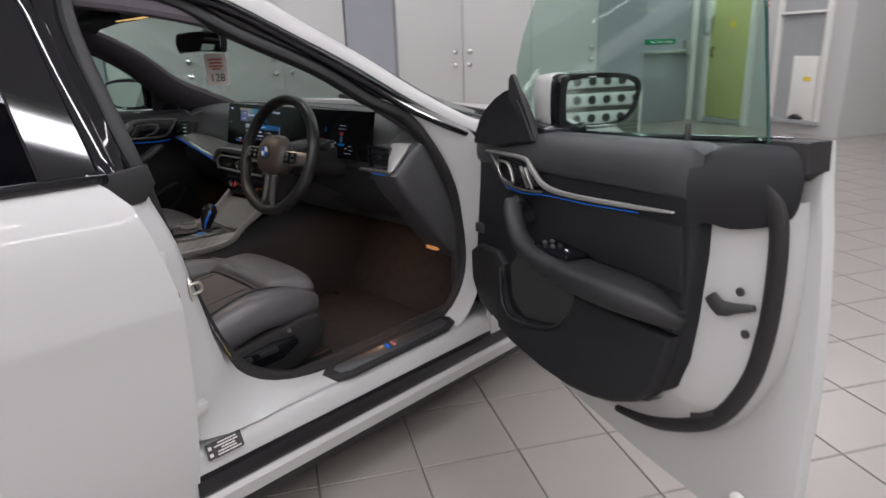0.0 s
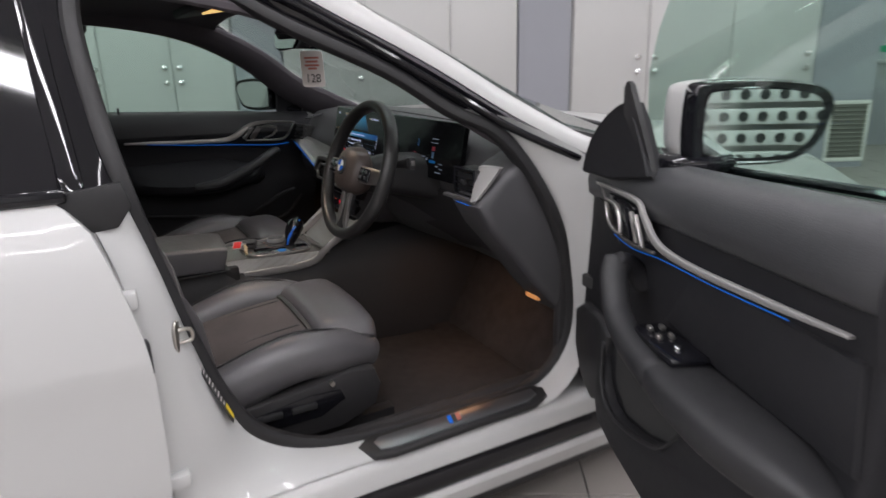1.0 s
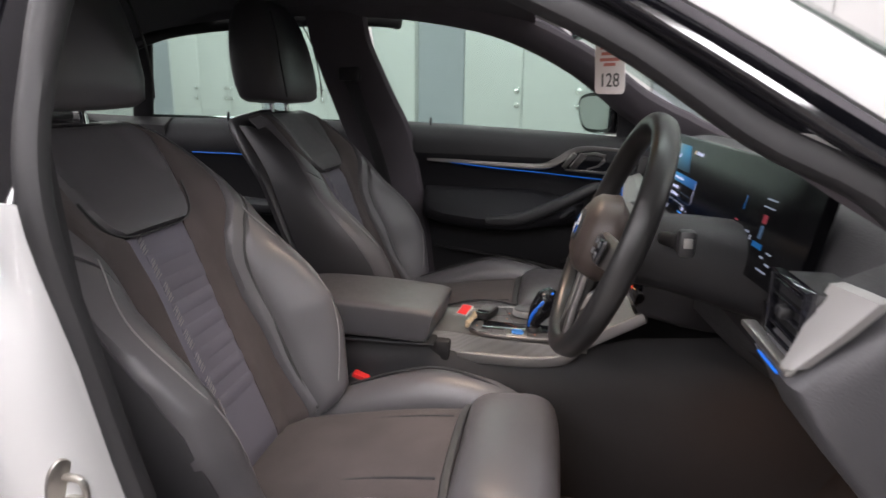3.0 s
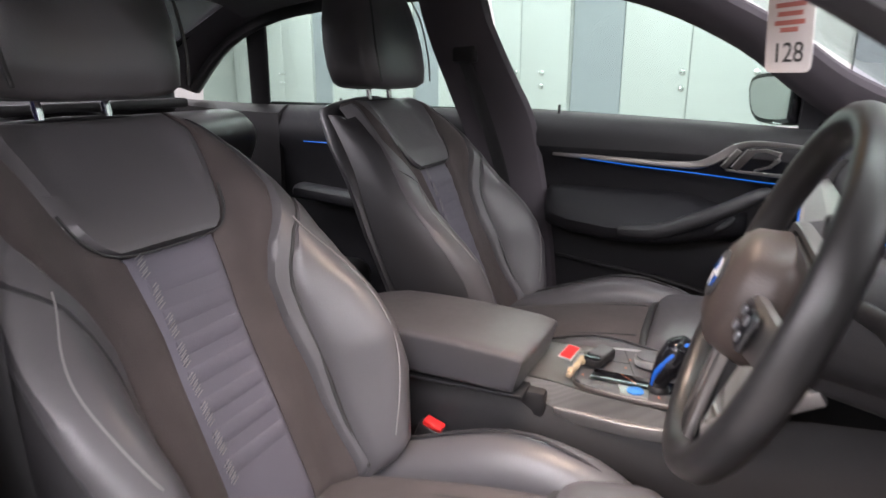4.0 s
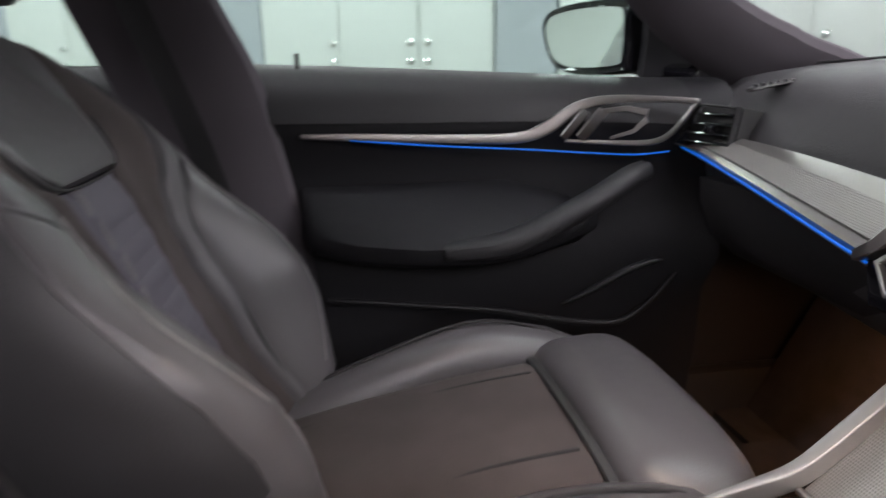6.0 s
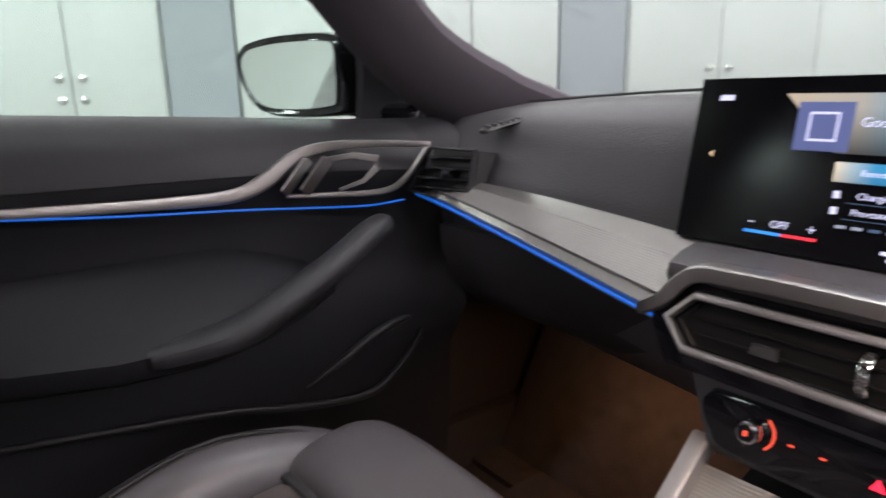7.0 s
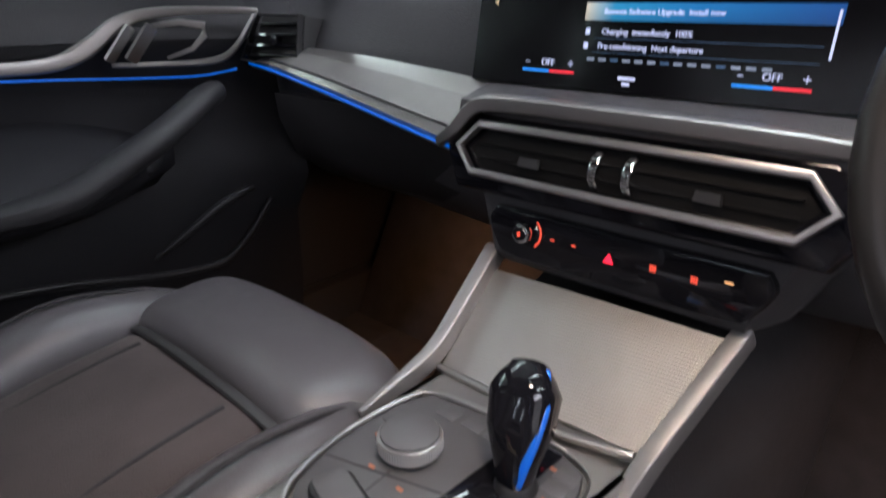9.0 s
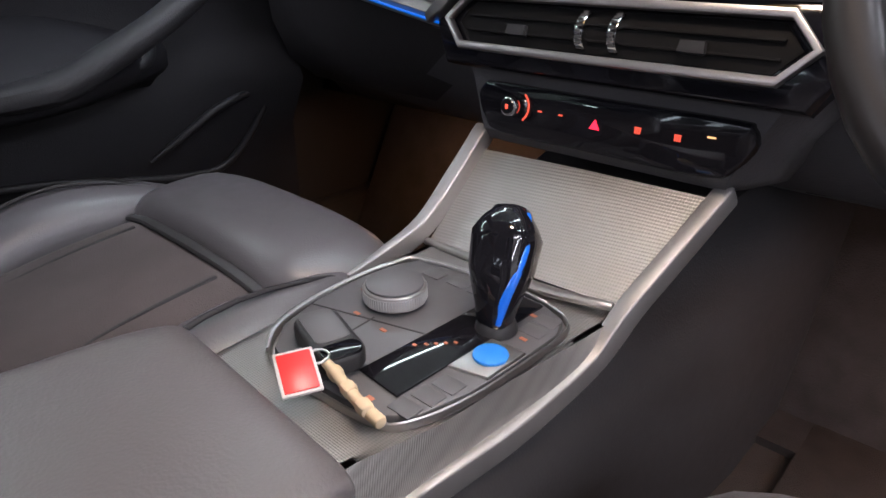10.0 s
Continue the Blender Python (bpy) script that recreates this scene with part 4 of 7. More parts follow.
def seat(cx, inboard, label, shift=(0.0, 0.0, 0.0)):
    """A sports seat; inboard is the side of the gearbox tunnel."""
    s = part("front_seat", rings([[(cx + w * math.copysign(abs(math.cos(a)) ** 0.8, math.cos(a)) * 0.5, y + 0.055 * math.sin(a) * 0.84, z + 0.055 * math.sin(a) * 0.3) for a in [2 * math.pi * i / 20 for i in range(20)]]
             for w, y, z in ((0.40, -1.92, 0.40), (0.48, -1.955, 0.52), (0.53, -1.98, 0.64), (0.54, -2.025, 0.75), (0.51, -2.075, 0.86), (0.44, -2.14, 0.94), (0.35, -2.185, 0.99), (0.28, -2.205, 1.010), (0.22, -2.21, 1.016))]), "leather_side", car, label, 50)
    ins, pan, u2, pip = seam(INS_Z, INS_X), seam(PAN_Z, PAN_X), seam(SUE_Z, SUE_X), seam(PIP_Z, PIP_X)
    inner = lambda z: pan(z) if z > 0.868 else ins(z)
    part("back_insert", zone(cx, 1, lambda z: -ins(z), ins, 0.48, 0.868, 0.002, 14), "ribbed", s, "ribbed dark woven backrest insert")
    for i in range(7):
        z = 0.60 + i * 0.038
        part("rib", sweep([(cx + x, y, zz) for x, y, zz in [back_point(ins(z) * k * 0.85, z, 0.0012) for k in (-1, -0.5, 0, 0.5, 1)]], 0.026, 0.0040, up=(0, 0.9, 0.3), sub=2, n=8), "ribbed", s)
    part("shoulder_panel", zone(cx, 1, lambda z: -pan(z), pan, 0.870, 1.026, 0.008, 18, 34), "leather", s, "smooth black leather shoulder panel")
    for k in (-1, 1):
        part("back_flank", zone(cx, k, inner, u2, 0.48, 1.026, 0.002, 8, 60, 0.004), "suede", s, "dark brown suede flank")
        part("back_band", zone(cx, k, u2, lambda z: max(pip(z), u2(z) + 0.004), 0.48, 1.02, 0.007, 6, 60, 0.004), "leather", s, "leather band along the bolster")
        part("back_bolster", zone(cx, k, pip, lambda z: 1.0, 0.47, 0.892, 0.010, 14, 40), "leather", s, "black leather bolster")
    for k in (-1, 1):
        rows = []
        for z in (0.47, 0.52, 0.58, 0.64, 0.70, 0.76, 0.82, 0.88, 0.93, 0.97, 0.995):
            x, y, zz = back_point(k, z, 0.004 - max(0.0, z - 0.93) * 0.25)
            yb, w = float(np.interp(z, BZ, BY)), float(np.interp(z, BZ, BW))
            rows.append([(cx + x, y, zz), (cx + k * (w + 0.010), y - 0.022, zz - 0.008), (cx + k * (w + 0.010), (y + yb) / 2 - 0.04, z), (cx + k * w * 0.985, yb - 0.075, z)])
        part("back_side", sheet(rows, 0.012, (-k, 0, 0)), "leather_side", s, "black side of the backrest", 60)
        line = [back_point(k * pip(z), z, 0.001) for z in (0.49, 0.56, 0.64, 0.72, 0.78, 0.82, 0.85, 0.864, 0.874)]
        part("piping", sweep([(cx + x, y, z) for x, y, z in line], 0.007, 0.007, up=(0, 0.9, 0.3), n=8), "ink", s)
        line = [back_point(k * np.interp(z, (0.52, 0.56, 0.62, 0.68, 0.76, 0.80, 0.84, 0.858), (0.74, 0.76, 0.80, 0.86, 0.88, 0.85, 0.80, 0.79)), z, 0.0105) for z in (0.52, 0.58, 0.64, 0.70, 0.76, 0.80, 0.84, 0.858)]
        part("stitching", sweep([(cx + x, y, z) for x, y, z in line], 0.0022, 0.0022, up=(0, 0.9, 0.3), n=6), "stitch", s)
    line = [back_point(pan(z) * k, z, 0.003) for z, k in ((0.925, -1), (0.90, -1), (0.884, -1), (0.874, -1), (0.869, -0.8), (0.868, 0), (0.869, 0.8), (0.874, 1), (0.884, 1), (0.90, 1), (0.925, 1))]
    part("panel_seam", sweep([(cx + x, y, z) for x, y, z in line], 0.0035, 0.004, up=(0, 0.9, 0.3), n=6), "ink", s)
    for i in range(8):
        z = 0.585 + i * 0.037
        for j in range(8):
            x, y, zz = back_point(ins(z) * (0.80 + 0.03 * (j % 2)), z + j * 0.0034, 0.0036)
            part("rib_thread", rbox((0.011, 0.0012, 0.0008), (cx + x, y, zz), 0, m=Matrix.Rotation(radians(32), 4, "Y")), "stitch", s)
    # headrest
    part("headrest", rings([[(cx + w / 2 * math.copysign(abs(math.cos(a)) ** 0.5, math.cos(a)), -2.130 - (z - 1.06) * 0.16 + d / 2 * math.copysign(abs(math.sin(a)) ** 0.6, math.sin(a)), z + 0.004 * math.cos(2 * a)) for a in [2 * math.pi * i / 36 for i in range(36)]]
             for w, d, z in ((0.22, 0.07, 1.053), (0.275, 0.12, 1.056), (0.296, 0.146, 1.066), (0.306, 0.158, 1.10), (0.306, 0.158, 1.15), (0.294, 0.150, 1.20), (0.268, 0.134, 1.25), (0.226, 0.108, 1.29), (0.165, 0.068, 1.312), (0.08, 0.02, 1.318))]), "leather", s, "black leather headrest", 60)
    for k in (-1, 1):
        part("headrest_seam", sweep([(cx + k * 0.128, -2.058, 1.068), (cx + k * 0.134, -2.062, 1.11), (cx + k * 0.133, -2.070, 1.16), (cx + k * 0.122, -2.082, 1.22), (cx + k * 0.098, -2.106, 1.28)], 0.004, 0.006, up=(1, 0, 0), n=6), "ink", s)
    for k in (-0.05, 0.05):
        part("headrest_post", sweep([(cx + k, -2.13, 0.99), (cx + k, -2.14, 1.075)], 0.012, 0.012, up=(1, 0, 0), n=10), "chrome", s, "chrome headrest post")
    part("post_collar", sweep([(cx - 0.09, -2.145, 1.020), (cx, -2.14, 1.023), (cx + 0.09, -2.145, 1.020)], 0.040, 0.012), "black_trim", s)
    # cushion
    upper = {ob.name for ob in s.children}
    part("cushion_insert", sweep([(cx, -1.90, 0.400), (cx, -1.75, 0.432), (cx, -1.58, 0.463), (cx, -1.475, 0.476)], 0.33, (0.12, 0.13, 0.13, 0.125), power=4, n=20), "suede", s, "dark suede seat cushion")
    for k in (-0.095, 0.095):
        part("cushion_seam", sweep([(cx + k, -1.84, 0.474), (cx + k, -1.7, 0.501), (cx + k, -1.58, 0.5245), (cx + k, -1.49, 0.535)], 0.006, 0.007, n=6), "soft_dark", s)
    part("pad_seam", sweep([(cx - 0.155, -1.470, 0.526), (cx - 0.08, -1.474, 0.540), (cx + 0.08, -1.474, 0.540), (cx + 0.155, -1.470, 0.526)], 0.014, 0.008, n=8), "ink", s)
    part("thigh_rest", sweep([(cx - 0.158, -1.392, 0.494), (cx - 0.145, -1.390, 0.499), (cx - 0.07, -1.388, 0.503), (cx + 0.07, -1.388, 0.503), (cx + 0.145, -1.390, 0.499), (cx + 0.158, -1.392, 0.494)], (0.145, 0.158, 0.162, 0.162, 0.158, 0.145), (0.105, 0.120, 0.126, 0.126, 0.120, 0.105), power=3.4, n=28), "leather", s, "black leather thigh rest")
    for k in (-1, 1):
        part("cushion_bolster", sweep([(cx + k * 0.193, -1.87, 0.407), (cx + k * 0.207, -1.72, 0.458), (cx + k * 0.214, -1.56, 0.506), (cx + k * 0.206, -1.44, 0.498), (cx + k * 0.187, -1.345, 0.468)], (0.10, 0.108, 0.106, 0.10, 0.07), (0.11, 0.118, 0.116, 0.11, 0.08), power=2.2), "leather", s, "black leather cushion bolster")
        part("bolster_seam", sweep([(cx + k * 0.198, -1.84, 0.475), (cx + k * 0.207, -1.72, 0.5215), (cx + k * 0.213, -1.56, 0.5695), (cx + k * 0.205, -1.45, 0.556), (cx + k * 0.19, -1.37, 0.52)], 0.005, 0.005, n=6), "soft_dark", s)
    part("seat_base", rbox((0.42, 0.52, 0.14), (cx, -1.62, 0.36), 0.03), "soft_dark", s)
    for k in (-1, 1):
        part("side_cover", plate([(-1.95, 0.36), (-1.93, 0.45), (-1.86, 0.46), (-1.72, 0.43), (-1.55, 0.445), (-1.42, 0.465), (-1.36, 0.455), (-1.345, 0.41), (-1.36, 0.36), (-1.45, 0.325), (-1.75, 0.33)], 0.035, frame_of((cx + k * 0.262 if k > 0 else cx + k * 0.227, 0, 0), (0, 1, 0), (0, 0, 1)), 0.008), "soft_dark", s, "black plastic seat side cover")
        part("seat_rail", rbox((0.035, 0.62, 0.05), (cx + k * 0.19, -1.6, 0.28), 0.004), "black_trim", s)
        part("cover_recess", plate([(-1.70, 0.405), (-1.52, 0.43), (-1.45, 0.425), (-1.44, 0.40), (-1.5, 0.37), (-1.68, 0.37)], 0.006, frame_of((cx + k * 0.266 if k > 0 else cx + k * 0.262, 0, 0), (0, 1, 0), (0, 0, 1)), 0.002), "gloss_black", s)
        for y in (-1.62, -1.54):
            part("seat_switch", rbox((0.012, 0.06, 0.016), (cx + k * 0.268, y, 0.405), 0.004), "black_trim", s)
        part("seat_lever", rbox((0.012, 0.012, 0.055), (cx + k * 0.268, -1.76, 0.405), 0.003), "lens_clear", s)
        part("bolt", cyl(0.006, 0.01, (cx + k * 0.266, -1.47, 0.447), Matrix.Rotation(radians(90), 4, "Y"), 10), "steel", s)
    for ob in [c for c in s.children if c.name not in upper]:
        ob.data.transform(Matrix.Translation(shift))
    # belt buckle
    b = part("belt_buckle", rbox((0.03, 0.05, 0.075), (cx + inboard * 0.303, -1.765, 0.462), 0.006, m=Matrix.Rotation(radians(-20), 4, "X")), "black_trim", s, "black belt buckle with a red button")
    part("button", rbox((0.022, 0.036, 0.012), (cx + inboard * 0.303, -1.752, 0.500), 0.003, m=Matrix.Rotation(radians(-20), 4, "X")), "red", b, "red release button")
    return s


seat(0.437, -1, "black leather and suede driver's sports seat", (-0.007, -0.035, 0.0))
seat(-0.397, 1, "black leather and suede passenger sports seat", (0.042, 0.02, 0.025))

# rear bench
rb = part("rear_seat", rbox((1.3, 0.17, 0.60), (0, -2.86, 0.70), 0.08, 4, m=Matrix.Rotation(radians(-24), 4, "X")), "wheel_skin", car, "black leather rear bench")
part("cushion", rbox((1.3, 0.5, 0.16), (0, -2.55, 0.46), 0.05, 3), "wheel_skin", rb)
for x in (-0.42, 0.42):
    part("headrest", rbox((0.26, 0.10, 0.16), (x, -2.98, 1.02), 0.045, 3), "wheel_skin", rb)
part("parcel_shelf", rbox((1.1, 0.4, 0.03), (0, -3.1, 1.0), 0.01), "soft_dark", car)

# dash
def dash_loop(x, y0, ztop, face, ledge, low):
    return [(x, -0.70, 0.94), (x, -0.84, ztop - 0.004), (x, -0.95, ztop), (x, y0 + 0.05, ztop - 0.012), (x, y0 + 0.012, ztop - 0.035), (x, y0, ztop - 0.06), (x, face, 0.882), (x, face - 0.004, 0.868), (x, ledge + 0.03, 0.805), (x, ledge + 0.034, 0.79),
            (x, low + 0.015, 0.77), (x, low + 0.03, 0.71), (x, low + 0.10, 0.64), (x, -0.93, 0.60), (x, -0.70, 0.62)]


dash = part("dashboard", rings([dash_loop(x, y, z, f, l, lo) for x, y, z, f, l, lo in (
    (-0.775, -1.03, 0.955, -1.05, -1.07, -1.02), (-0.70, -1.075, 0.965, -1.10, -1.125, -1.07), (-0.62, -1.09, 0.975, -1.11, -1.14, -1.09), (-0.45, -1.095, 0.984, -1.12, -1.155, -1.12), (-0.22, -1.10, 0.990, -1.125, -1.175, -1.15), (0.0, -1.09, 0.990, -1.115, -1.18, -1.16),
    (0.2, -1.085, 0.988, -1.10, -1.16, -1.14), (0.42, -1.08, 0.986, -1.09, -1.11, -1.08), (0.60, -1.075, 0.98, -1.09, -1.11, -1.06), (0.70, -1.06, 0.955, -1.075, -1.10, -1.04), (0.775, -1.0, 0.93, -1.03, -1.06, -1.0))]), "soft", car, "black soft-skinned dashboard", 50)
part("dash_seam", sweep([(-0.60, -0.965, 0.978), (-0.3, -0.985, 0.992), (0.0, -0.99, 0.994), (0.3, -0.985, 0.991), (0.62, -0.965, 0.98)], 0.005, 0.004, n=6), "soft_dark", dash)

# curved double screen
SCR = [(-0.207, -1.1295), (-0.10, -1.129), (0.0, -1.127), (0.12, -1.1235), (0.24, -1.1195), (0.36, -1.114), (0.48, -1.107), (0.61, -1.098)]
scr_rows = [[(x, y + dy, z) for x, y in SCR] for z, dy in ((1.003, 0.0145), (0.930, 0.0), (0.854, -0.0145))]
screen = part("screen", sheet(scr_rows, 0.014, (0, 1, 0)), "screen", dash, "curved black glass display, lit", 60)


def on_screen(poly, lift=0.0006, thick=0.0004):
    """A flat patch of the picture on the screen, from x and height."""
    bm = bmesh.new()
    vs = []
    for x, z in poly:
        y = np.interp(x, [p[0] for p in SCR], [p[1] for p in SCR]) + (z - 0.9285) * 0.195
        vs.append(bm.verts.new((x, y - lift, z)))
    bm.faces.new(vs)
    return bm


def bar(x0, z0, x1, z1):
    return [(x0, z0), (x1, z0), (x1, z1), (x0, z1)]


def ui(poly, material, lift=0.0006):
    part("display_field", on_screen(poly, lift), material, screen)


def ui_field(xa, xb, ya, yb, z0, z1, material, n=8):
    """A wide field in strips that follow the curve of the screen: foot from xa to xb, top from ya to yb."""
    for i in range(n):
        f, g = i / n, (i + 1) / n
        ui([(xa + (xb - xa) * f, z0), (xa + (xb - xa) * g, z0), (ya + (yb - ya) * g, z1), (ya + (yb - ya) * f, z1)], material)


def ui_text(text, x, z, size, material="ui_white"):
    y = np.interp(x, [p[0] for p in SCR], [p[1] for p in SCR]) + (z - 0.9285) * 0.195
    lettering("display_text", text, size, frame_of((x, y - 0.0016, z), (1, 0.02, 0), (0, 0.195, 0.98)), material, screen)


ui_field(-0.078, 0.078, -0.125, 0.040, 0.941, 0.989, screen_fade("screen_header", ((-0.125, (0.42, 0.36, 0.26)), (-0.065, (0.34, 0.33, 0.28)), (-0.03, (0.10, 0.26, 0.36)), (0.03, (0.03, 0.20, 0.36)), (0.08, (0.02, 0.10, 0.22))), 0.940, 0.978, 0.12))
ui(bar(-0.112, 0.942, -0.068, 0.982), "ui_violet", 0.0012)
for a, b, c, d in ((-0.102, 0.950, -0.078, 0.952), (-0.102, 0.972, -0.078, 0.974), (-0.102, 0.952, -0.100, 0.972), (-0.080, 0.952, -0.078, 0.972)):
    ui(bar(a, b, c, d), "ui_white", 0.0016)
ui_text("Goodbye!", -0.040, 0.966, 0.0108)
ui_field(-0.075, 0.147, -0.075, 0.147, 0.9185, 0.9345, screen_fade("screen_row", ((-0.075, (0.62, 0.56, 0.42)), (-0.062, (0.30, 0.42, 0.46)), (-0.045, (0.02, 0.25, 0.46)), (0.03, (0.01, 0.16, 0.40)), (0.147, (0.0, 0.06, 0.24))), 0.915, 0.930, 0.6))
ui(bar(0.143, 0.893, 0.145, 0.930), "ui_white")
ui_text("Remote Software Upgrade  Install now", 0.002, 0.9265, 0.0072)
for z, txt, x in ((0.9085, "Charging  immediately  100%", -0.01), (0.8955, "Pre-conditioning  Next departure", -0.005)):
    ui_text(txt, x, z, 0.0075)
    ui(bar(-0.072, z - 0.003, -0.067, z + 0.003), "ui_white")
    ui(bar(-0.062, z - 0.0062, 0.138, z - 0.0057), "ui_dim")
for i in range(14):
    ui(bar(-0.066 + i * 0.0125, 0.882, -0.058 + i * 0.0125, 0.8845), "ui_dim" if i % 4 == 2 else "ui_faint")
for x in (-0.14, 0.075):
    ui(bar(x, 0.868, x + 0.033, 0.8705), "ui_cyan")
    ui(bar(x + 0.033, 0.868, x + 0.062, 0.8705), "ui_red")
    ui_text("OFF", x + 0.031, 0.8775, 0.009)
    ui(bar(x + 0.003, 0.877, x + 0.008, 0.878), "ui_white")
    ui(bar(x + 0.054, 0.877, x + 0.060, 0.878), "ui_white")
    ui(bar(x + 0.0565, 0.8745, x + 0.0575, 0.8805), "ui_white")
ui(bar(-0.03, 0.866, -0.012, 0.869), "ui_white")
ui(bar(-0.025, 0.861, -0.017, 0.864), "ui_white")
ui(bar(-0.186, 0.983, -0.172, 0.988), "ui_white")
ui([(-0.188, 0.9345), (-0.182, 0.938), (-0.1835, 0.9345), (-0.182, 0.931)], "ui_gold")
ui_text("No signal", 0.125, 0.981, 0.0085)
for x in (0.078, 0.088, 0.098):
    ui(bar(x, 0.978, x + 0.005, 0.984), "ui_white" if x > 0.08 else "ui_gold")
# driver's half
for x0, z0, x1, z1, c in ((0.47, 0.955, 0.50, 0.957, "ui_faint"), (0.465, 0.945, 0.50, 0.9465, "ui_faint"), (0.474, 0.925, 0.488, 0.936, "ui_faint_red"), (0.476, 0.905, 0.486, 0.922, "ui_dim"), (0.466, 0.893, 0.497, 0.900, "ui_blue"), (0.43, 0.905, 0.445, 0.9075, "ui_faint"),
                          (0.45, 0.898, 0.456, 0.904, "ui_faint"), (0.50, 0.885, 0.512, 0.8875, "ui_faint"), (0.515, 0.893, 0.53, 0.895, "ui_faint"), (0.52, 0.88, 0.535, 0.882, "ui_faint"), (0.40, 0.93, 0.403, 0.95, "ui_blue"), (0.50, 0.87, 0.53, 0.872, "ui_faint"), (0.38, 0.912, 0.395, 0.9145, "ui_faint_red"), (0.44, 0.87, 0.455, 0.872, "ui_faint")):
    ui(bar(x0, z0, x1, z1), c)

# passenger side trim: ledge, light strip, end vent
OUTE = [(-0.655, -1.150, 0.850), (-0.56, -1.168, 0.846), (-0.40, -1.188, 0.828), (-0.25, -1.205, 0.808), (-0.180, -1.213, 0.799)]
INNE = [(-0.600, -1.128, 0.868), (-0.52, -1.132, 0.872), (-0.40, -1.133, 0.868), (-0.25, -1.136, 0.858), (-0.165, -1.14, 0.850)]
A, B = spline(OUTE, 4), spline(INNE, 4)
part("trim_ledge", sheet([[p.lerp(q, f) + Vector((0, 0, 0.004 * math.sin(f * 3.1))) for p, q in zip(A, B)] for f in (0, 0.08, 0.16, 0.5, 0.84, 0.92, 1.0)], 0.012, (0, 0.2, -1)), "satin", dash, "satin silver dash trim", 30)
part("trim_inlay", sheet([[p.lerp(q, f) + Vector((0, -0.001, 0.0055)) for p, q in zip(A[3:], B[3:])] for f in (0.13, 0.3, 0.5, 0.62)], 0.003, (0, 0.2, -1)), "grille_weave", dash, "finely patterned metal inlay")
part("light_strip", sweep([(x, y - 0.002, z - 0.006) for x, y, z in OUTE], 0.003, 0.003, n=6), "amb_blue", dash, "thin blue light strip")
part("trim_corner", sweep([(-0.188, -1.212, 0.798), (-0.168, -1.218, 0.812), (-0.142, -1.213, 0.840), (-0.10, -1.210, 0.845), (0.0, -1.207, 0.845), (0.12, -1.204, 0.844), (0.24, -1.188, 0.836), (0.30, -1.165, 0.824)], (0.022, 0.022, 0.022, 0.022, 0.022, 0.022, 0.020, 0.014), (0.012, 0.013, 0.015, 0.015, 0.015, 0.015, 0.013, 0.008), power=6), "satin", dash, "satin silver bar over the vents")


def side_vent(x0, x1, y0, y1, z0, z1, sgn):
    v = part("end_vent", rbox((x1 - x0, 0.05, z1 - z0), ((x0 + x1) / 2, (y0 + y1) / 2 + 0.026, (z0 + z1) / 2), 0.004), "black_trim", dash, "black end vent with louvres")
    for i in range(4):
        z = z0 + (z1 - z0) * (i + 0.6) / 4.2
        part("louvre", rbox((x1 - x0 - 0.008, 0.022, 0.003), ((x0 + x1) / 2, (y0 + y1) / 2 + 0.004, z), 0.001, m=Matrix.Rotation(radians(-15), 4, "X")), "gloss_black", v)
    part("vane_tab", rbox((0.016, 0.014, 0.012), ((x0 + x1) / 2, (y0 + y1) / 2 - 0.006, (z0 + z1) / 2), 0.003), "black_trim", v)
    for z in (z0, z1):
        part("vent_rim", rbox((x1 - x0 + 0.004, 0.012, 0.004), ((x0 + x1) / 2, (y0 + y1) / 2 - 0.002, z), 0.001), "gloss_black", v)
    for x in (x0, x1):
        part("vent_rim", rbox((0.004, 0.012, z1 - z0), (x, (y0 + y1) / 2 - 0.002, (z0 + z1) / 2), 0.001), "gloss_black", v)
    return v


EV = frame_of((-0.570, -1.152, 0.880), (1, 0.10, 0), (0, 0.15, 1))
EV_POLY = [(-0.044, 0.037), (0.048, 0.037), (0.046, -0.020), (-0.002, -0.035), (-0.080, -0.029)]
ev = part("end_vent", moved(plate(EV_POLY, 0.04, Matrix.Translation((0, 0, -0.008)), 0.001), EV), "ink", dash, "black end vent with louvres")
for y in (0.024, 0.009, -0.006, -0.020):
    x0 = -0.040 - 0.036 * (0.037 - y) / 0.066
    part("louvre", moved(sweep([(x0, y, -0.002), (0.0, y + 0.002, 0.0), (0.044, y + 0.003, -0.002)], 0.016, 0.0035, up=(0, 1, 0.25), n=8, sub=2, power=4), EV), "gloss_black", ev)
part("vent_rim", moved(sweep([(x, y, 0.001) for x, y in EV_POLY], 0.005, 0.010, up=(0, 0, 1), closed=True, sub=1, n=8, power=4), EV), "black_trim", ev)
part("vane_tab", moved(rbox((0.014, 0.012, 0.014), (0.002, 0.002, 0.006), 0.003), EV), "gloss_black", ev)
side_vent(0.665, 0.752, -1.150, -1.140, 0.850, 0.912, 1)
part("vent_bezel", sheet([[(0.740, -1.128, 0.920), (0.772, -1.124, 0.922), (0.805, -1.116, 0.922)], [(0.754, -1.150, 0.884), (0.774, -1.146, 0.886), (0.793, -1.138, 0.886)], [(0.766, -1.170, 0.846), (0.773, -1.168, 0.848), (0.780, -1.163, 0.850)]], 0.012, (0, 1, 0.2)), "bezel", dash, "satin silver vent bezel")
part("vent_bezel_foot", rbox((0.14, 0.016, 0.008), (0.70, -1.158, 0.842), 0.003), "satin", dash)
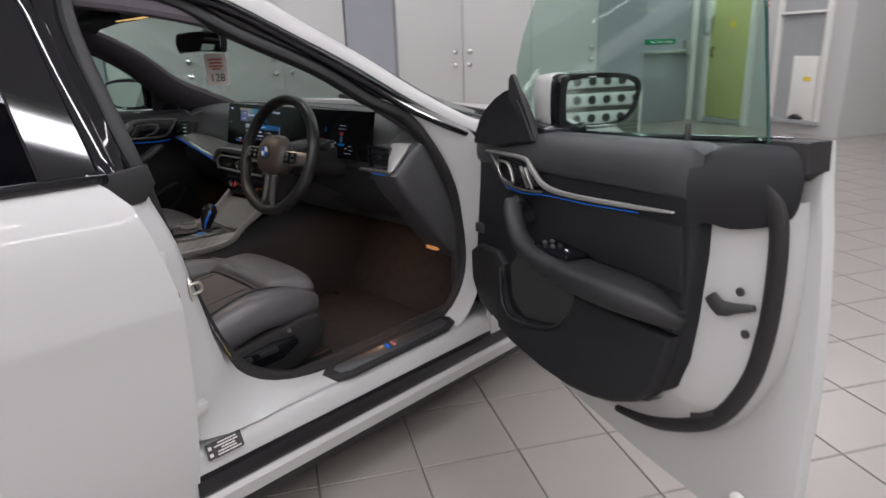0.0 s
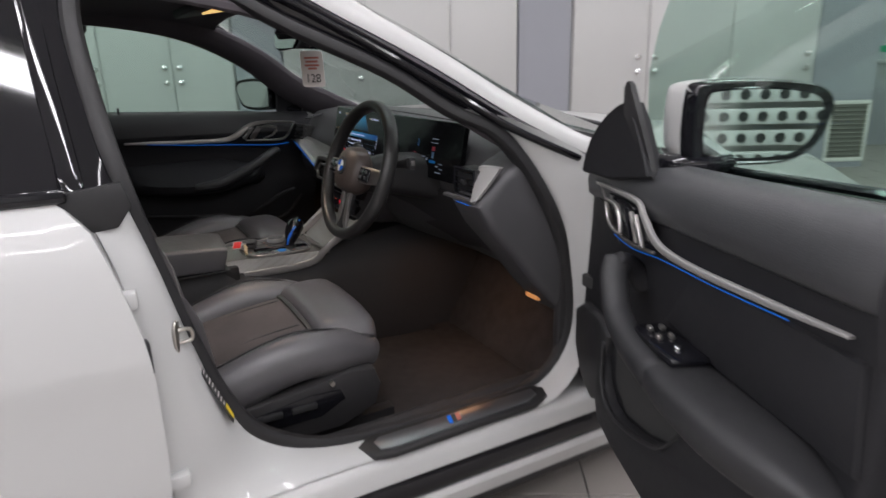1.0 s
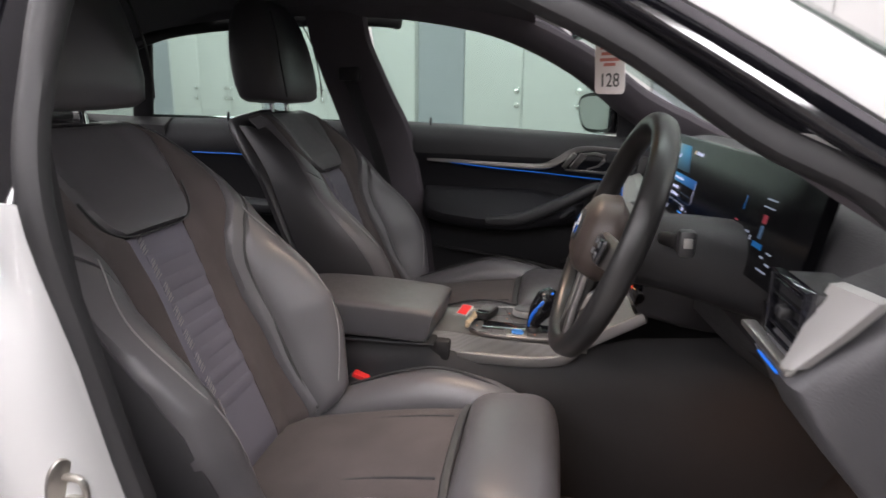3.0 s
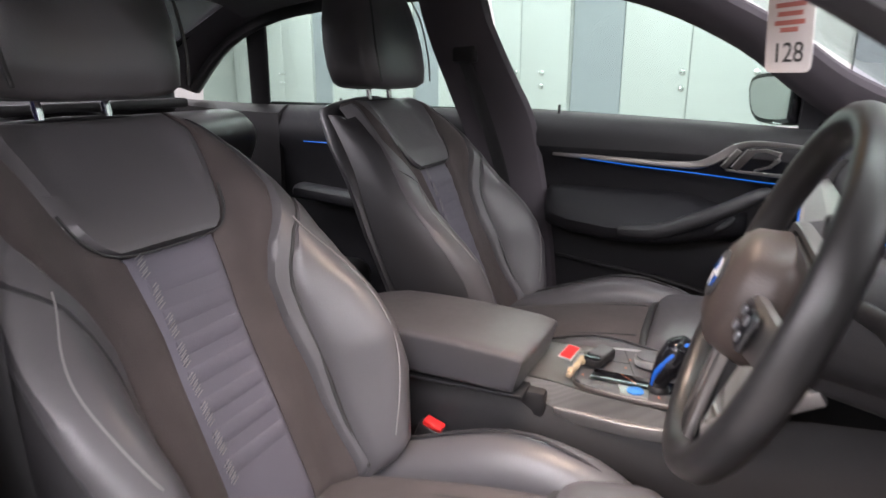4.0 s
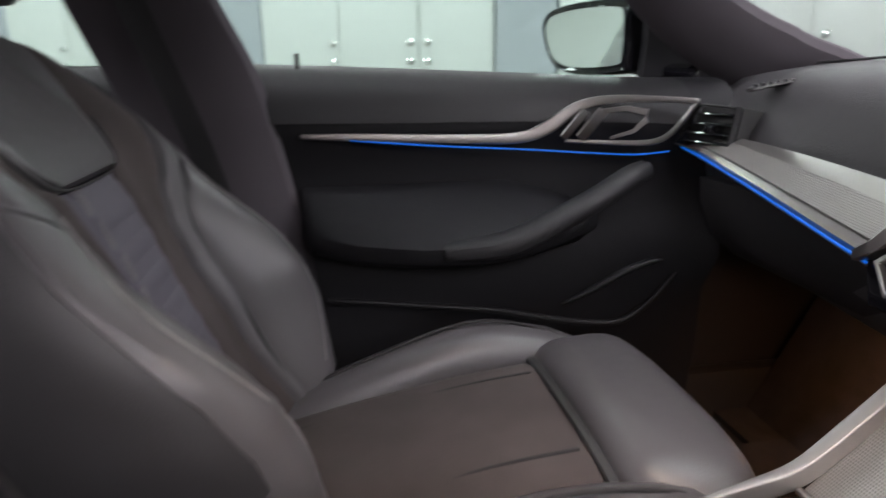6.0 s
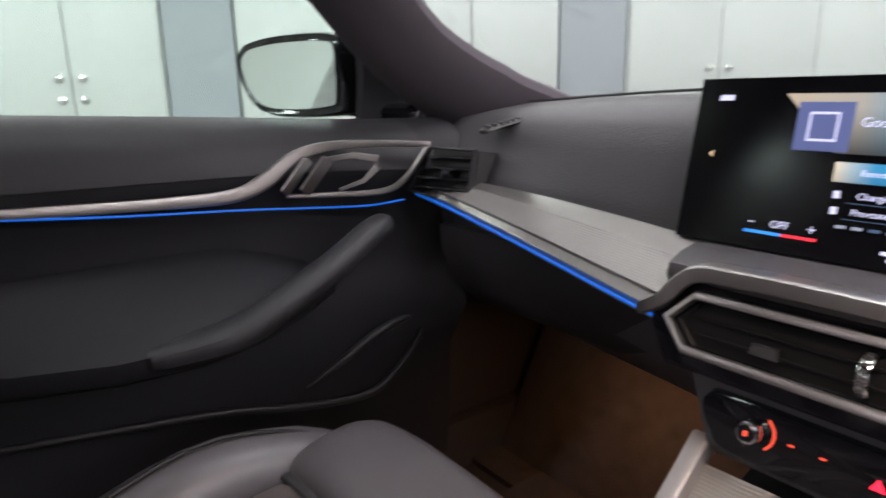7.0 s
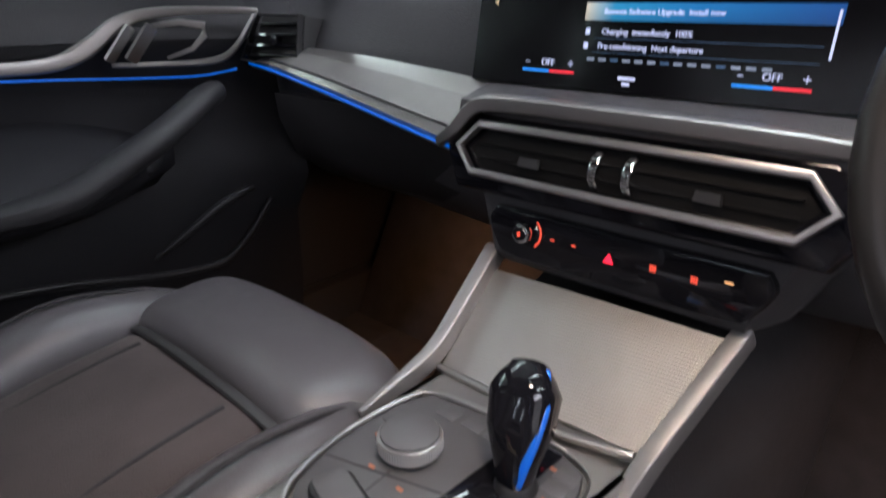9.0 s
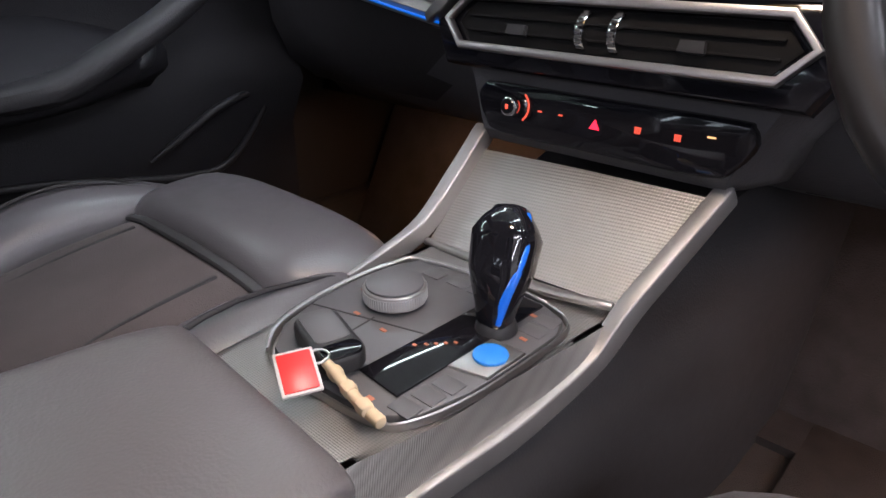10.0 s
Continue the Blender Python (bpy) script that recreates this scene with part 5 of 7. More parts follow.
part("light_strip", rbox((0.055, 0.003, 0.0025), (0.725, -1.166, 0.835), 0.001), "amb_blue", dash, "thin blue light strip")
for i in range(3):
    part("light_switch", rbox((0.022, 0.008, 0.016), (0.665 + i * 0.027, -1.135, 0.80), 0.003), "black_trim", dash)
demist = part("demister_grille", sweep([(-0.512, -1.136, 0.9425), (-0.520, -1.110, 0.9475), (-0.528, -1.050, 0.9555), (-0.531, -1.028, 0.9575)], (0.014, 0.030, 0.030, 0.012), 0.006, n=12), "ink", dash, "small black demister grille")
for i in range(8):
    part("fin", rbox((0.028, 0.0040, 0.004), (-0.5165 - 0.0018 * i, -1.126 + 0.0128 * i, 0.9492 + 0.0015 * i), 0.0006, m=Matrix.Rotation(radians(-28), 4, "Z")), "soft", demist)
# lower dash: glovebox, knee panel, outer cheek
part("glovebox", sheet([[(x, -1.135 + 0.0 * x + dy, z) for x in (-0.62, -0.45, -0.3, -0.20)] for dy, z in ((0.0, 0.80), (0.004, 0.76), (0.03, 0.70), (0.08, 0.66))], 0.03, (0, 1, 0)), "soft_dark", dash, "dark glovebox lid")
part("knee_panel", sheet([[(x, y0 + dy, z) for x, y0 in ((0.16, -1.15), (0.3, -1.12), (0.5, -1.09), (0.66, -1.08))] for dy, z in ((0.0, 0.82), (0.02, 0.76), (0.06, 0.69), (0.13, 0.63))], 0.03, (0, 1, 0)), "soft_dark", dash, "dark knee panel")
part("dash_cheek", plate([(-1.165, 0.835), (-1.10, 0.905), (-1.02, 0.945), (-0.93, 0.95), (-0.885, 0.90), (-0.875, 0.70), (-0.875, 0.56), (-0.915, 0.525), (-0.985, 0.60), (-1.06, 0.695), (-1.13, 0.775)], 0.12, frame_of((0.80, 0, 0), (0, 1, 0), (0, 0, 1)), 0.025, 4), "soft", dash, "dark padded dash end", 50)
part("footwell_lamp", rbox((0.055, 0.02, 0.016), (0.71, -0.941, 0.553), 0.008), "foot_glow", dash, "warm footwell lamp, lit")

# centre stack
stack_prof = [(-1.02, 0.85), (-1.16, 0.852), (-1.200, 0.842), (-1.203, 0.832), (-1.192, 0.80), (-1.206, 0.765), (-1.200, 0.754), (-1.198, 0.743), (-1.206, 0.688), (-1.198, 0.676), (-1.12, 0.655), (-1.0, 0.655)]
part("stack_body", rings([[(x * float(np.interp(z, (0.655, 0.69, 0.735, 0.80), (0.66, 0.70, 0.80, 1.0))), y + dy, z) for y, z in stack_prof] for x, dy in ((-0.195, 0.05), (-0.175, 0.0), (0.0, 0.0), (0.20, 0.0), (0.23, 0.05))]), "soft", dash, "dark centre stack", 40)
STK = frame_of((0.015, -1.214, 0.797), (1, 0.0, 0), (0, 0.30, 0.95))
part("vent_surround", moved(plate([(-0.20, 0.0), (-0.165, 0.036), (0.165, 0.036), (0.20, 0.0), (0.175, -0.042), (-0.175, -0.042)], 0.03, None, 0.005), STK), "gloss_black", dash, "gloss black panel round the centre vents")
# flat plate, blackened in place of the unlit depth behind the louvres
part("vent_mouth", moved(plate([(-0.163, 0.0), (-0.146, 0.019), (0.146, 0.019), (0.163, 0.0), (0.146, -0.019), (-0.146, -0.019)], 0.004, Matrix.Translation((0, 0, 0.0015)), 0.001), STK), "vent_dark", dash)
ring = [(-0.174, 0.0, 0.007), (-0.152, 0.024, 0.007), (0.0, 0.0245, 0.007), (0.152, 0.024, 0.007), (0.174, 0.0, 0.007), (0.152, -0.024, 0.007), (0.0, -0.0245, 0.007), (-0.152, -0.024, 0.007)]
part("vent_ring", moved(sweep(ring, 0.008, 0.010, up=(0, 0, 1), closed=True, sub=1, power=4), STK), "satin", dash, "satin silver vent ring")
for y in (-0.008, 0.006):
    part("louvre", moved(rbox((0.30, 0.0022, 0.007), (0, y, 0.002), 0.0006), STK), "vent_dark", dash)
for x in (-0.085, 0.085):
    part("vane_tab", moved(rings([[(x + u * w, -0.006 + v, z) for u, v in ((-1, -0.004), (1, -0.004), (0.9, 0.005), (-0.9, 0.005))] for w, z in ((0.008, 0.002), (0.012, 0.009), (0.011, 0.012))]), STK), "black_trim", dash, "vent vane tab")
for x in (-0.015, 0.017):
    w = part("vent_wheel", moved(cyl(0.017, 0.009, (x, 0.0, 0.000), Matrix.Rotation(radians(90), 4, "Y"), 28, 0.002), STK), "chrome", dash, "chrome-edged thumb wheel")
    for i in range(8):
        a = radians(30 + i * 17)
        part("notch", moved(rbox((0.005, 0.0022, 0.0022), (x, 0.0172 * math.cos(a), 0.0172 * math.sin(a)), 0), STK), "ink", w)
PAN = frame_of((0.014, -1.2065, 0.7145), (1, 0.0, 0), (0, 0.14, 0.99))
panel = part("control_panel", moved(plate([tuple(p)[:2] for p in spline([(-0.142, 0.008, 0), (-0.136, 0.021, 0), (-0.120, 0.025, 0), (0.0, 0.0245, 0), (0.122, 0.025, 0), (0.138, 0.021, 0), (0.143, 0.008, 0), (0.130, -0.016, 0), (0.108, -0.026, 0), (0.0, -0.027, 0), (-0.108, -0.026, 0), (-0.130, -0.015, 0)], 3, True)], 0.02, Matrix.Translation((0, 0, 0.004)), 0.003), PAN), "gloss_black", dash, "gloss black climate control panel")
part("volume_knob", moved(cyl(0.0100, 0.016, (-0.092, 0.004, 0.010), None, 28, 0.002), PAN), "chrome", panel, "silver volume knob")
part("knob_face", moved(cyl(0.0072, 0.002, (-0.092, 0.004, 0.0185), None, 20), PAN), "gloss_black", panel)
part("knob_symbol", moved(rbox((0.0028, 0.0042, 0.001), (-0.092, 0.004, 0.020), 0), PAN), "red_glow", panel)
arc = [(-0.092 + 0.0165 * math.cos(radians(a)), 0.004 + 0.0165 * math.sin(radians(a)), 0.005) for a in (-50, -25, 0, 25, 50)]
part("knob_arc", moved(sweep(arc, 0.002, 0.001, n=6, sub=2), PAN), "red_glow", panel)
for x in (-0.062, -0.038):
    part("symbol", moved(rbox((0.0042, 0.0014, 0.001), (x, 0.003, 0.005), 0), PAN), "red_glow", panel)
part("hazard_button", moved(plate([(-0.0052, -0.004), (0.0052, -0.004), (0.0, 0.0052)], 0.001, Matrix.Translation((0.0, 0.0, 0.0055))), PAN), "red_hot", panel, "glowing red hazard triangle")
for x in (0.043, 0.080):
    for o in (-0.0028, 0.0, 0.0028):
        part("symbol", moved(rbox((0.0012, 0.0048, 0.001), (x + o * 0.75, 0.002, 0.005), 0), PAN), "red_glow", panel)
    part("symbol", moved(rbox((0.0062, 0.0012, 0.001), (x, 0.0048, 0.0055), 0), PAN), "red_glow", panel)
part("lamp_mark", moved(rbox((0.007, 0.0014, 0.001), (0.108, 0.008, 0.005), 0), PAN), "amber", panel)

# centre console
con_rings = []
for y, w, z, e in ((-2.05, 0.098, 0.58, 0), (-1.62, 0.100, 0.58, 0), (-1.58, 0.112, 0.575, 1), (-1.5, 0.110, 0.575, 1), (-1.32, 0.112, 0.575, 1), (-1.2, 0.132, 0.62, 1), (-1.05, 0.15, 0.64, 1), (-0.74, 0.16, 0.64, 1)):
    con_rings.append([(0.005 - w, y, 0.26), (0.01 + w, y, 0.26), (0.01 + w, y, z - 0.06 - 0.03 * e), (0.006 + w - 0.024 * e, y, z - 0.03 - 0.004 * e), (w - 0.004 - 0.032 * e, y, z - 0.006 - 0.002 * e), (-w + 0.02, y, z - 0.006), (-w + 0.009, y, z - 0.03), (0.005 - w, y, z - 0.06)])
con = part("centre_console", rings(con_rings), "soft_dark", car, "dark centre console", 40)
arm = part("armrest", sweep([(0.02, -2.0, 0.60), (0.022, -1.90, 0.622), (0.024, -1.75, 0.622), (0.027, -1.63, 0.616), (0.028, -1.604, 0.612)], (0.206, 0.21, 0.21, 0.206, 0.198), (0.07, 0.078, 0.078, 0.074, 0.066), power=10, n=40, ends=0.12), "leather", con, "black leather armrest lid", 50)
part("armrest_seam", sweep([(0.1235, -1.96, 0.620), (0.1255, -1.80, 0.632), (0.1245, -1.64, 0.626)], 0.004, 0.004, n=6), "soft_dark", arm)
part("console_step", rbox((0.17, 0.08, 0.05), (0.012, -1.61, 0.552), 0.006), "soft_dark", con)
part("armrest_gap", rbox((0.206, 0.40, 0.006), (0.024, -1.80, 0.578), 0.002), "black_trim", con)
TOPE = ((-1.290, -0.112, 0.106, 0.586), (-1.36, -0.114, 0.099, 0.586), (-1.43, -0.107, 0.091, 0.587), (-1.50, -0.101, 0.086, 0.588), (-1.56, -0.093, 0.073, 0.59), (-1.62, -0.09, 0.068, 0.59))
top = [[(a + (b - a) * f, y, z) for f in (0.0, 0.15, 0.5, 0.85, 1.0)] for y, a, b, z in TOPE]
part("console_top", sheet(top, 0.01, (0, 0, -1)), "grille_weave", con, "patterned aluminium console top", 30)
for k, down in ((1, ((0.114, 0.583), (0.103, 0.557), (0.096, 0.552), (0.091, 0.551), (0.087, 0.549), (0.085, 0.548))), (-1, ((-0.118, 0.582), (-0.122, 0.574), (-0.118, 0.566), (-0.112, 0.560), (-0.108, 0.556), (-0.106, 0.552)))):
    part("console_flank", sheet([[((e[2] if k > 0 else e[1]), e[0], e[3]) for e in TOPE], [(x, e[0], z) for e, (x, z) in zip(TOPE, down)]], 0.006, (-k, 0, 0)), "grille_weave", con)
part("lid", sheet([[(-0.122, -1.205, 0.664), (0.0, -1.205, 0.668), (0.132, -1.205, 0.670)], [(-0.121, -1.252, 0.624), (0.0, -1.252, 0.628), (0.120, -1.252, 0.633)], [(-0.118, -1.300, 0.586), (0.0, -1.300, 0.590), (0.106, -1.300, 0.595)]], 0.012, (0, 1, -1)), "grille_weave", con, "patterned aluminium storage lid", 30)
part("lid_lip", sweep([(-0.118, -1.303, 0.588), (-0.02, -1.306, 0.590), (0.03, -1.315, 0.592), (0.10, -1.308, 0.597)], (0.008, 0.010, 0.016, 0.008), 0.007), "satin", con, "bright lid edge")
for k, pts, w in ((1, [(0.136, -1.19, 0.675), (0.123, -1.255, 0.632), (0.113, -1.30, 0.601), (0.104, -1.333, 0.566), (0.100, -1.38, 0.553), (0.098, -1.44, 0.549), (0.093, -1.50, 0.548), (0.089, -1.555, 0.546)], (0.017, 0.016, 0.016, 0.015, 0.013, 0.012, 0.010, 0.004)), (-1, [(-0.130, -1.195, 0.685), (-0.128, -1.25, 0.640), (-0.125, -1.30, 0.606), (-0.126, -1.35, 0.590), (-0.126, -1.40, 0.578)], (0.018, 0.018, 0.015, 0.011, 0.005))):
    part("rail", sweep([(x, y, z - 0.004) for x, y, z in pts], w, 0.022, power=8, n=20), "satin_rail", con, "satin silver console rail")
BTN = [(-0.092, -1.372), (-0.080, -1.350), (0.0, -1.338), (0.053, -1.340), (0.080, -1.350), (0.089, -1.372), (0.088, -1.43), (0.085, -1.471), (0.075, -1.510), (0.054, -1.530), (-0.030, -1.536), (-0.060, -1.528), (-0.082, -1.505), (-0.094, -1.462), (-0.097, -1.41)]
ctl = part("control_island", plate(BTN, 0.012, Matrix.Translation((0, 0, 0.596)), 0.002), "lens_clear", con, "grey control island")
ctl.data.materials[0] = mat("dark_satin_grey", (0.10, 0.10, 0.104), 0.42, metal=0.3, vary=0.08, fine=0.06)
part("island_rim", sweep([(x * 1.03, -1.43 + (y + 1.43) * 1.03, 0.5925) for x, y in BTN], 0.0025, 0.008, closed=True, sub=3, n=8), "satin", ctl, "bright rim")
part("island_edge", sweep([(x * 1.045, -1.43 + (y + 1.43) * 1.045, 0.5945) for x, y in (BTN[11], BTN[12], BTN[13], BTN[14], BTN[0], BTN[1], BTN[2], BTN[3])], (0.003, 0.006, 0.006, 0.004, 0.004, 0.006, 0.006, 0.003), 0.005, sub=4, n=8), "satin", ctl, "broad bright edge of the island")
part("display_strip", plate([(0.020, -1.345), (0.058, -1.346), (0.053, -1.508), (0.012, -1.505)], 0.002, Matrix.Translation((0, 0, 0.5985)), 0.0005), "gloss_black", ctl)
for i, (x, y) in enumerate(((0.020, -1.4585), (0.026, -1.452), (0.031, -1.4465), (0.036, -1.441), (0.041, -1.4355))):
    part("gear_mark", rbox((0.003, 0.0022, 0.0006), (x, y, 0.599), 0), "amber_dim", ctl)
for x, y, a in ((0.073, -1.362, 0), (0.073, -1.38, 0), (-0.05, -1.362, 0), (-0.022, -1.36, 0), (0.002, -1.36, 0), (-0.079, -1.40, 0), (0.069, -1.474, 0), (0.067, -1.492, 0), (0.064, -1.511, 0)):
    part("key_pad", rbox((0.020, 0.015, 0.002), (x, y, 0.5958), 0.0006, m=Matrix.Rotation(radians(a), 4, "Z")), ctl.data.materials[0], ctl)
part("start_plate", plate([(0.057, -1.412), (0.087, -1.410), (0.0855, -1.452), (0.055, -1.460)], 0.003, Matrix.Translation((0, 0, 0.5985)), 0.001), "satin", ctl)
part("start_button", cyl(0.0135, 0.003, (0.071, -1.431, 0.5995), None, 28, 0.0012), "blue_soft", ctl, "blue start button")
part("boot", cyl(0.018, 0.012, (0.050, -1.398, 0.602), None, 24, 0.003, 0.014), "black_trim", ctl)
sh = part("shifter", sweep([(0.050, -1.400, 0.603), (0.049, -1.397, 0.620), (0.044, -1.386, 0.642), (0.038, -1.372, 0.664), (0.034, -1.362, 0.676)], (0.023, 0.031, 0.046, 0.051, 0.033), (0.025, 0.033, 0.049, 0.053, 0.034), up=(1, 0, 0), n=24, power=2.7), "gloss_black", con, "gloss black gear selector with blue edge", 60)
part("blue_edge", sweep([(0.057, -1.408, 0.610), (0.060, -1.404, 0.630), (0.061, -1.394, 0.648), (0.058, -1.378, 0.668), (0.048, -1.362, 0.681)], (0.006, 0.008, 0.010, 0.010, 0.006), (0.010, 0.012, 0.013, 0.012, 0.008), up=(1, 0, 0)), "blue", sh, "blue side strip")
part("mark", rbox((0.004, 0.001, 0.004), (0.037, -1.398, 0.640), 0), "red_glow", sh)
kn = part("rotary_knob", cyl(0.027, 0.014, (-0.041, -1.42, 0.606), None, 48, 0.002), "satin", con, "knurled silver rotary knob")
part("knob_top", cyl(0.0245, 0.003, (-0.041, -1.42, 0.6138), None, 36, 0.001), ctl.data.materials[0], kn)
for i in range(72):
    a = 2 * math.pi * i / 72
    part("knurl", rbox((0.0010, 0.0013, 0.009), (-0.041 + 0.0270 * math.cos(a), -1.42 + 0.0270 * math.sin(a), 0.606), 0, m=Matrix.Rotation(a, 4, "Z")), "lens_clear", kn)

# steering wheel
HUB = frame_of((0.39, -1.292, 0.881), (0.9995, 0.03, 0), (-0.01, 0.35, 0.937))
sw = part("steering_wheel", moved(sweep([(0.175 * math.cos(a), 0.175 * math.sin(a), 0) for a in [2 * math.pi * i / 40 for i in range(40)]], 0.030, 0.036, up=(0, 0, 1), closed=True, sub=1, n=16), HUB), "wheel_skin", car, "black leather steering wheel with silver spokes", 60)
part("airbag_cover", moved(sweep([(0, -0.004, 0.040), (0, -0.004, 0.030), (0, -0.004, 0.0), (0, 0, -0.02)], (0.09, 0.125, 0.145, 0.12), (0.085, 0.115, 0.130, 0.10), up=(0, 1, 0), n=28, power=2.5, sub=2, ends=0.15), HUB), "airbag_skin", sw, "padded black airbag cover", 60)
roundel = part("badge", moved(cyl(0.024, 0.005, (0, 0.0, 0.046), None, 32, 0.001), HUB), "ink", sw, "round badge with blue and white quarters")
for i in range(4):
    arcp = [(0, 0)] + [(0.0155 * math.cos(radians(90 * i + a)), 0.0155 * math.sin(radians(90 * i + a))) for a in range(0, 91, 15)]
    part("quarter", moved(plate(arcp, 0.001, Matrix.Translation((0, 0, 0.0495))), HUB), "blue" if i % 2 else "white_plastic", roundel)
for a in (0, 180):
    part("spoke", moved(sweep([(0.060, -0.006, 0.014), (0.10, -0.006, 0.012), (0.158, -0.002, 0.002)], (0.040, 0.045, 0.035), (0.016, 0.014, 0.016), up=(0, 0, 1), power=4), HUB @ pose(0, 0, 0, 0, 0 if a == 0 else 180, 0)), "satin", sw, "satin silver spoke") if a == 0 else part("spoke", moved(sweep([(-0.060, -0.006, 0.014), (-0.10, -0.006, 0.012), (-0.158, -0.002, 0.002)], (0.040, 0.045, 0.035), (0.016, 0.014, 0.016), up=(0, 0, 1), power=4), HUB), "satin", sw, "satin silver spoke")
for k in (-1, 1):
    part("key_block", moved(rbox((0.055, 0.034, 0.008), (k * 0.098, -0.006, 0.022), 0.008), HUB), "gloss_black", sw)
    for i in range(4):
        part("wheel_key", moved(rbox((0.011, 0.008, 0.003), (k * (0.084 + 0.016 * (i % 2) * 1.8), -0.013 + 0.015 * (i // 2), 0.0265), 0.002), HUB), "dark_alu", sw)
for x in (-0.022, 0.022):
    part("lower_spoke", moved(sweep([(x * 0.9, -0.055, 0.010), (x * 0.8, -0.10, 0.006), (x * 0.95, -0.158, 0.0)], (0.019, 0.020, 0.024), 0.010, up=(0, 0, 1), power=4), HUB), "satin", sw, "satin silver lower spoke")
part("spoke_web", moved(plate([(-0.03, -0.05), (0.03, -0.05), (0.018, -0.11), (0.022, -0.165), (-0.022, -0.165), (-0.018, -0.11)], 0.012, Matrix.Translation((0, 0, 0.006)), 0.003), HUB), "black_trim", sw)
part("column", sweep([(0.395, -1.265, 0.86), (0.395, -1.20, 0.862), (0.395, -1.10, 0.845), (0.395, -1.02, 0.83)], (0.09, 0.13, 0.16, 0.2), (0.09, 0.11, 0.13, 0.14)), "door_soft", car, "black steering column shroud")
for k in (-1, 1):
    st = part("stalk", sweep([(0.395 + k * 0.06, -1.225, 0.895), (0.395 + k * 0.12, -1.222, 0.905), (0.395 + k * 0.165, -1.22, 0.912)], (0.016, 0.014, 0.020), (0.018, 0.018, 0.030)), "black_trim", car, "black column stalk")
    part("tip", rbox((0.020, 0.020, 0.032), (0.395 + k * 0.176, -1.219, 0.914), 0.005), "black_trim", st)
    part("mark", rbox((0.002, 0.010, 0.012), (0.395 + k * 0.1865, -1.219, 0.916), 0.0005), "satin", st)

# roof console, mirror, tag
oc = part("roof_console", rbox((0.36, 0.28, 0.025), (0.03, -1.49, 1.320), 0.01, m=Matrix.Rotation(radians(9), 4, "X")), "soft_dark", car, "dark roof console with a lit lamp")
part("reading_lamp", rbox((0.15, 0.15, 0.008), (0.115, -1.505, 1.304), 0.003, m=Matrix.Rotation(radians(9), 4, "X")), "dome", oc, "warm reading lamp, lit")
im = part("rear_view_mirror", sweep([(-0.070, -1.338, 1.224), (0.035, -1.315, 1.228), (0.138, -1.292, 1.224)], 0.028, 0.064, up=(0, 0.05, 1), power=4, sub=3), "gloss_black", car, "frameless rear view mirror")
part("mirror_glass", moved(plate(rrect(0.222, 0.056, 0.02), 0.002), frame_of((0.038, -1.3305, 1.227), (0.208, 0.044, 0.0), (0, 0.03, 1))), "mirror", im)
part("stem", sweep([(0.035, -1.30, 1.24), (0.02, -1.26, 1.275), (0.01, -1.24, 1.30)], 0.03, 0.04), "black_trim", im)
for sgn in (-1, 1):
    part("sun_visor", rbox((0.36, 0.17, 0.016), (sgn * 0.30, -1.50, 1.345), 0.007, m=Matrix.Rotation(radians(12), 4, "X")), "headliner", car, "folded dark sun visor")

tag = thing("hanging_tag", "white card tag numbered 128 hanging from the mirror", "tag", m=frame_of((0.045, -1.279, 1.137), (0.74, 0.62, 0.0), (0.05, -0.05, 1)))
part("card", plate(rrect(0.078, 0.105, 0.01), 0.0015, Matrix.Translation((0, 0, 0.0008))), "card", tag)
lettering("number", "128", 0.036, Matrix.Translation((0, -0.028, 0.0012)), "ink", tag)
for i, (w, z) in enumerate(((0.05, 0.033), (0.042, 0.022), (0.05, 0.011), (0.03, 0.002))):
    part("print_bar", rbox((w, 0.006, 0.0006), (0, z, 0.0012), 0), "red_ink", tag)
part("string", sweep([(-0.02, 0.05, 0), (-0.03, 0.075, 0), (-0.02, 0.10, 0)], 0.002, 0.002, up=(0, 0, 1), n=6), "card", tag)

# key, fob and stick on the console
for a, b in (((0.012, -1.44), (-0.09, -1.47)), ((-0.035, -1.45), (-0.03, -1.53)), ((0.012, -1.50), (0.0, -1.534))):
    part("key_gap", sweep([(*a, 0.5962), (*b, 0.5962)], 0.0016, 0.0012, sub=1, n=6), "ink", ctl)
for x, y in ((-0.05, -1.455), (-0.015, -1.458), (-0.075, -1.425), (0.06, -1.362), (0.074, -1.395), (0.04, -1.52)):
    part("key_symbol", rbox((0.006, 0.003, 0.0006), (x, y, 0.5966), 0), "amber_dim", ctl)
key = thing("key_fob", "dark key fob with red tag and beige cord", "key", m=pose(0.0, -1.545, 0.598, 0, 0, 0))
fob_m = Matrix.Translation((-0.022, 0.040, 0.011)) @ Matrix.Rotation(radians(-17), 4, "Z")
part("fob", moved(plate(rrect(0.072, 0.036, 0.013), 0.013, Matrix.Translation((0, 0, 0.0055)), 0.004, 3), fob_m), "black_trim", key, "black car key fob")
part("fob_face", moved(plate(rrect(0.046, 0.027, 0.006), 0.002, Matrix.Translation((-0.009, 0, 0.0068)), 0.0008), fob_m), ctl.data.materials[0], key, "grey face of the key fob")
part("fob_end", moved(plate(rrect(0.018, 0.030, 0.008), 0.002, Matrix.Translation((0.026, 0, 0.0066)), 0.0008), fob_m), "gloss_black", key)
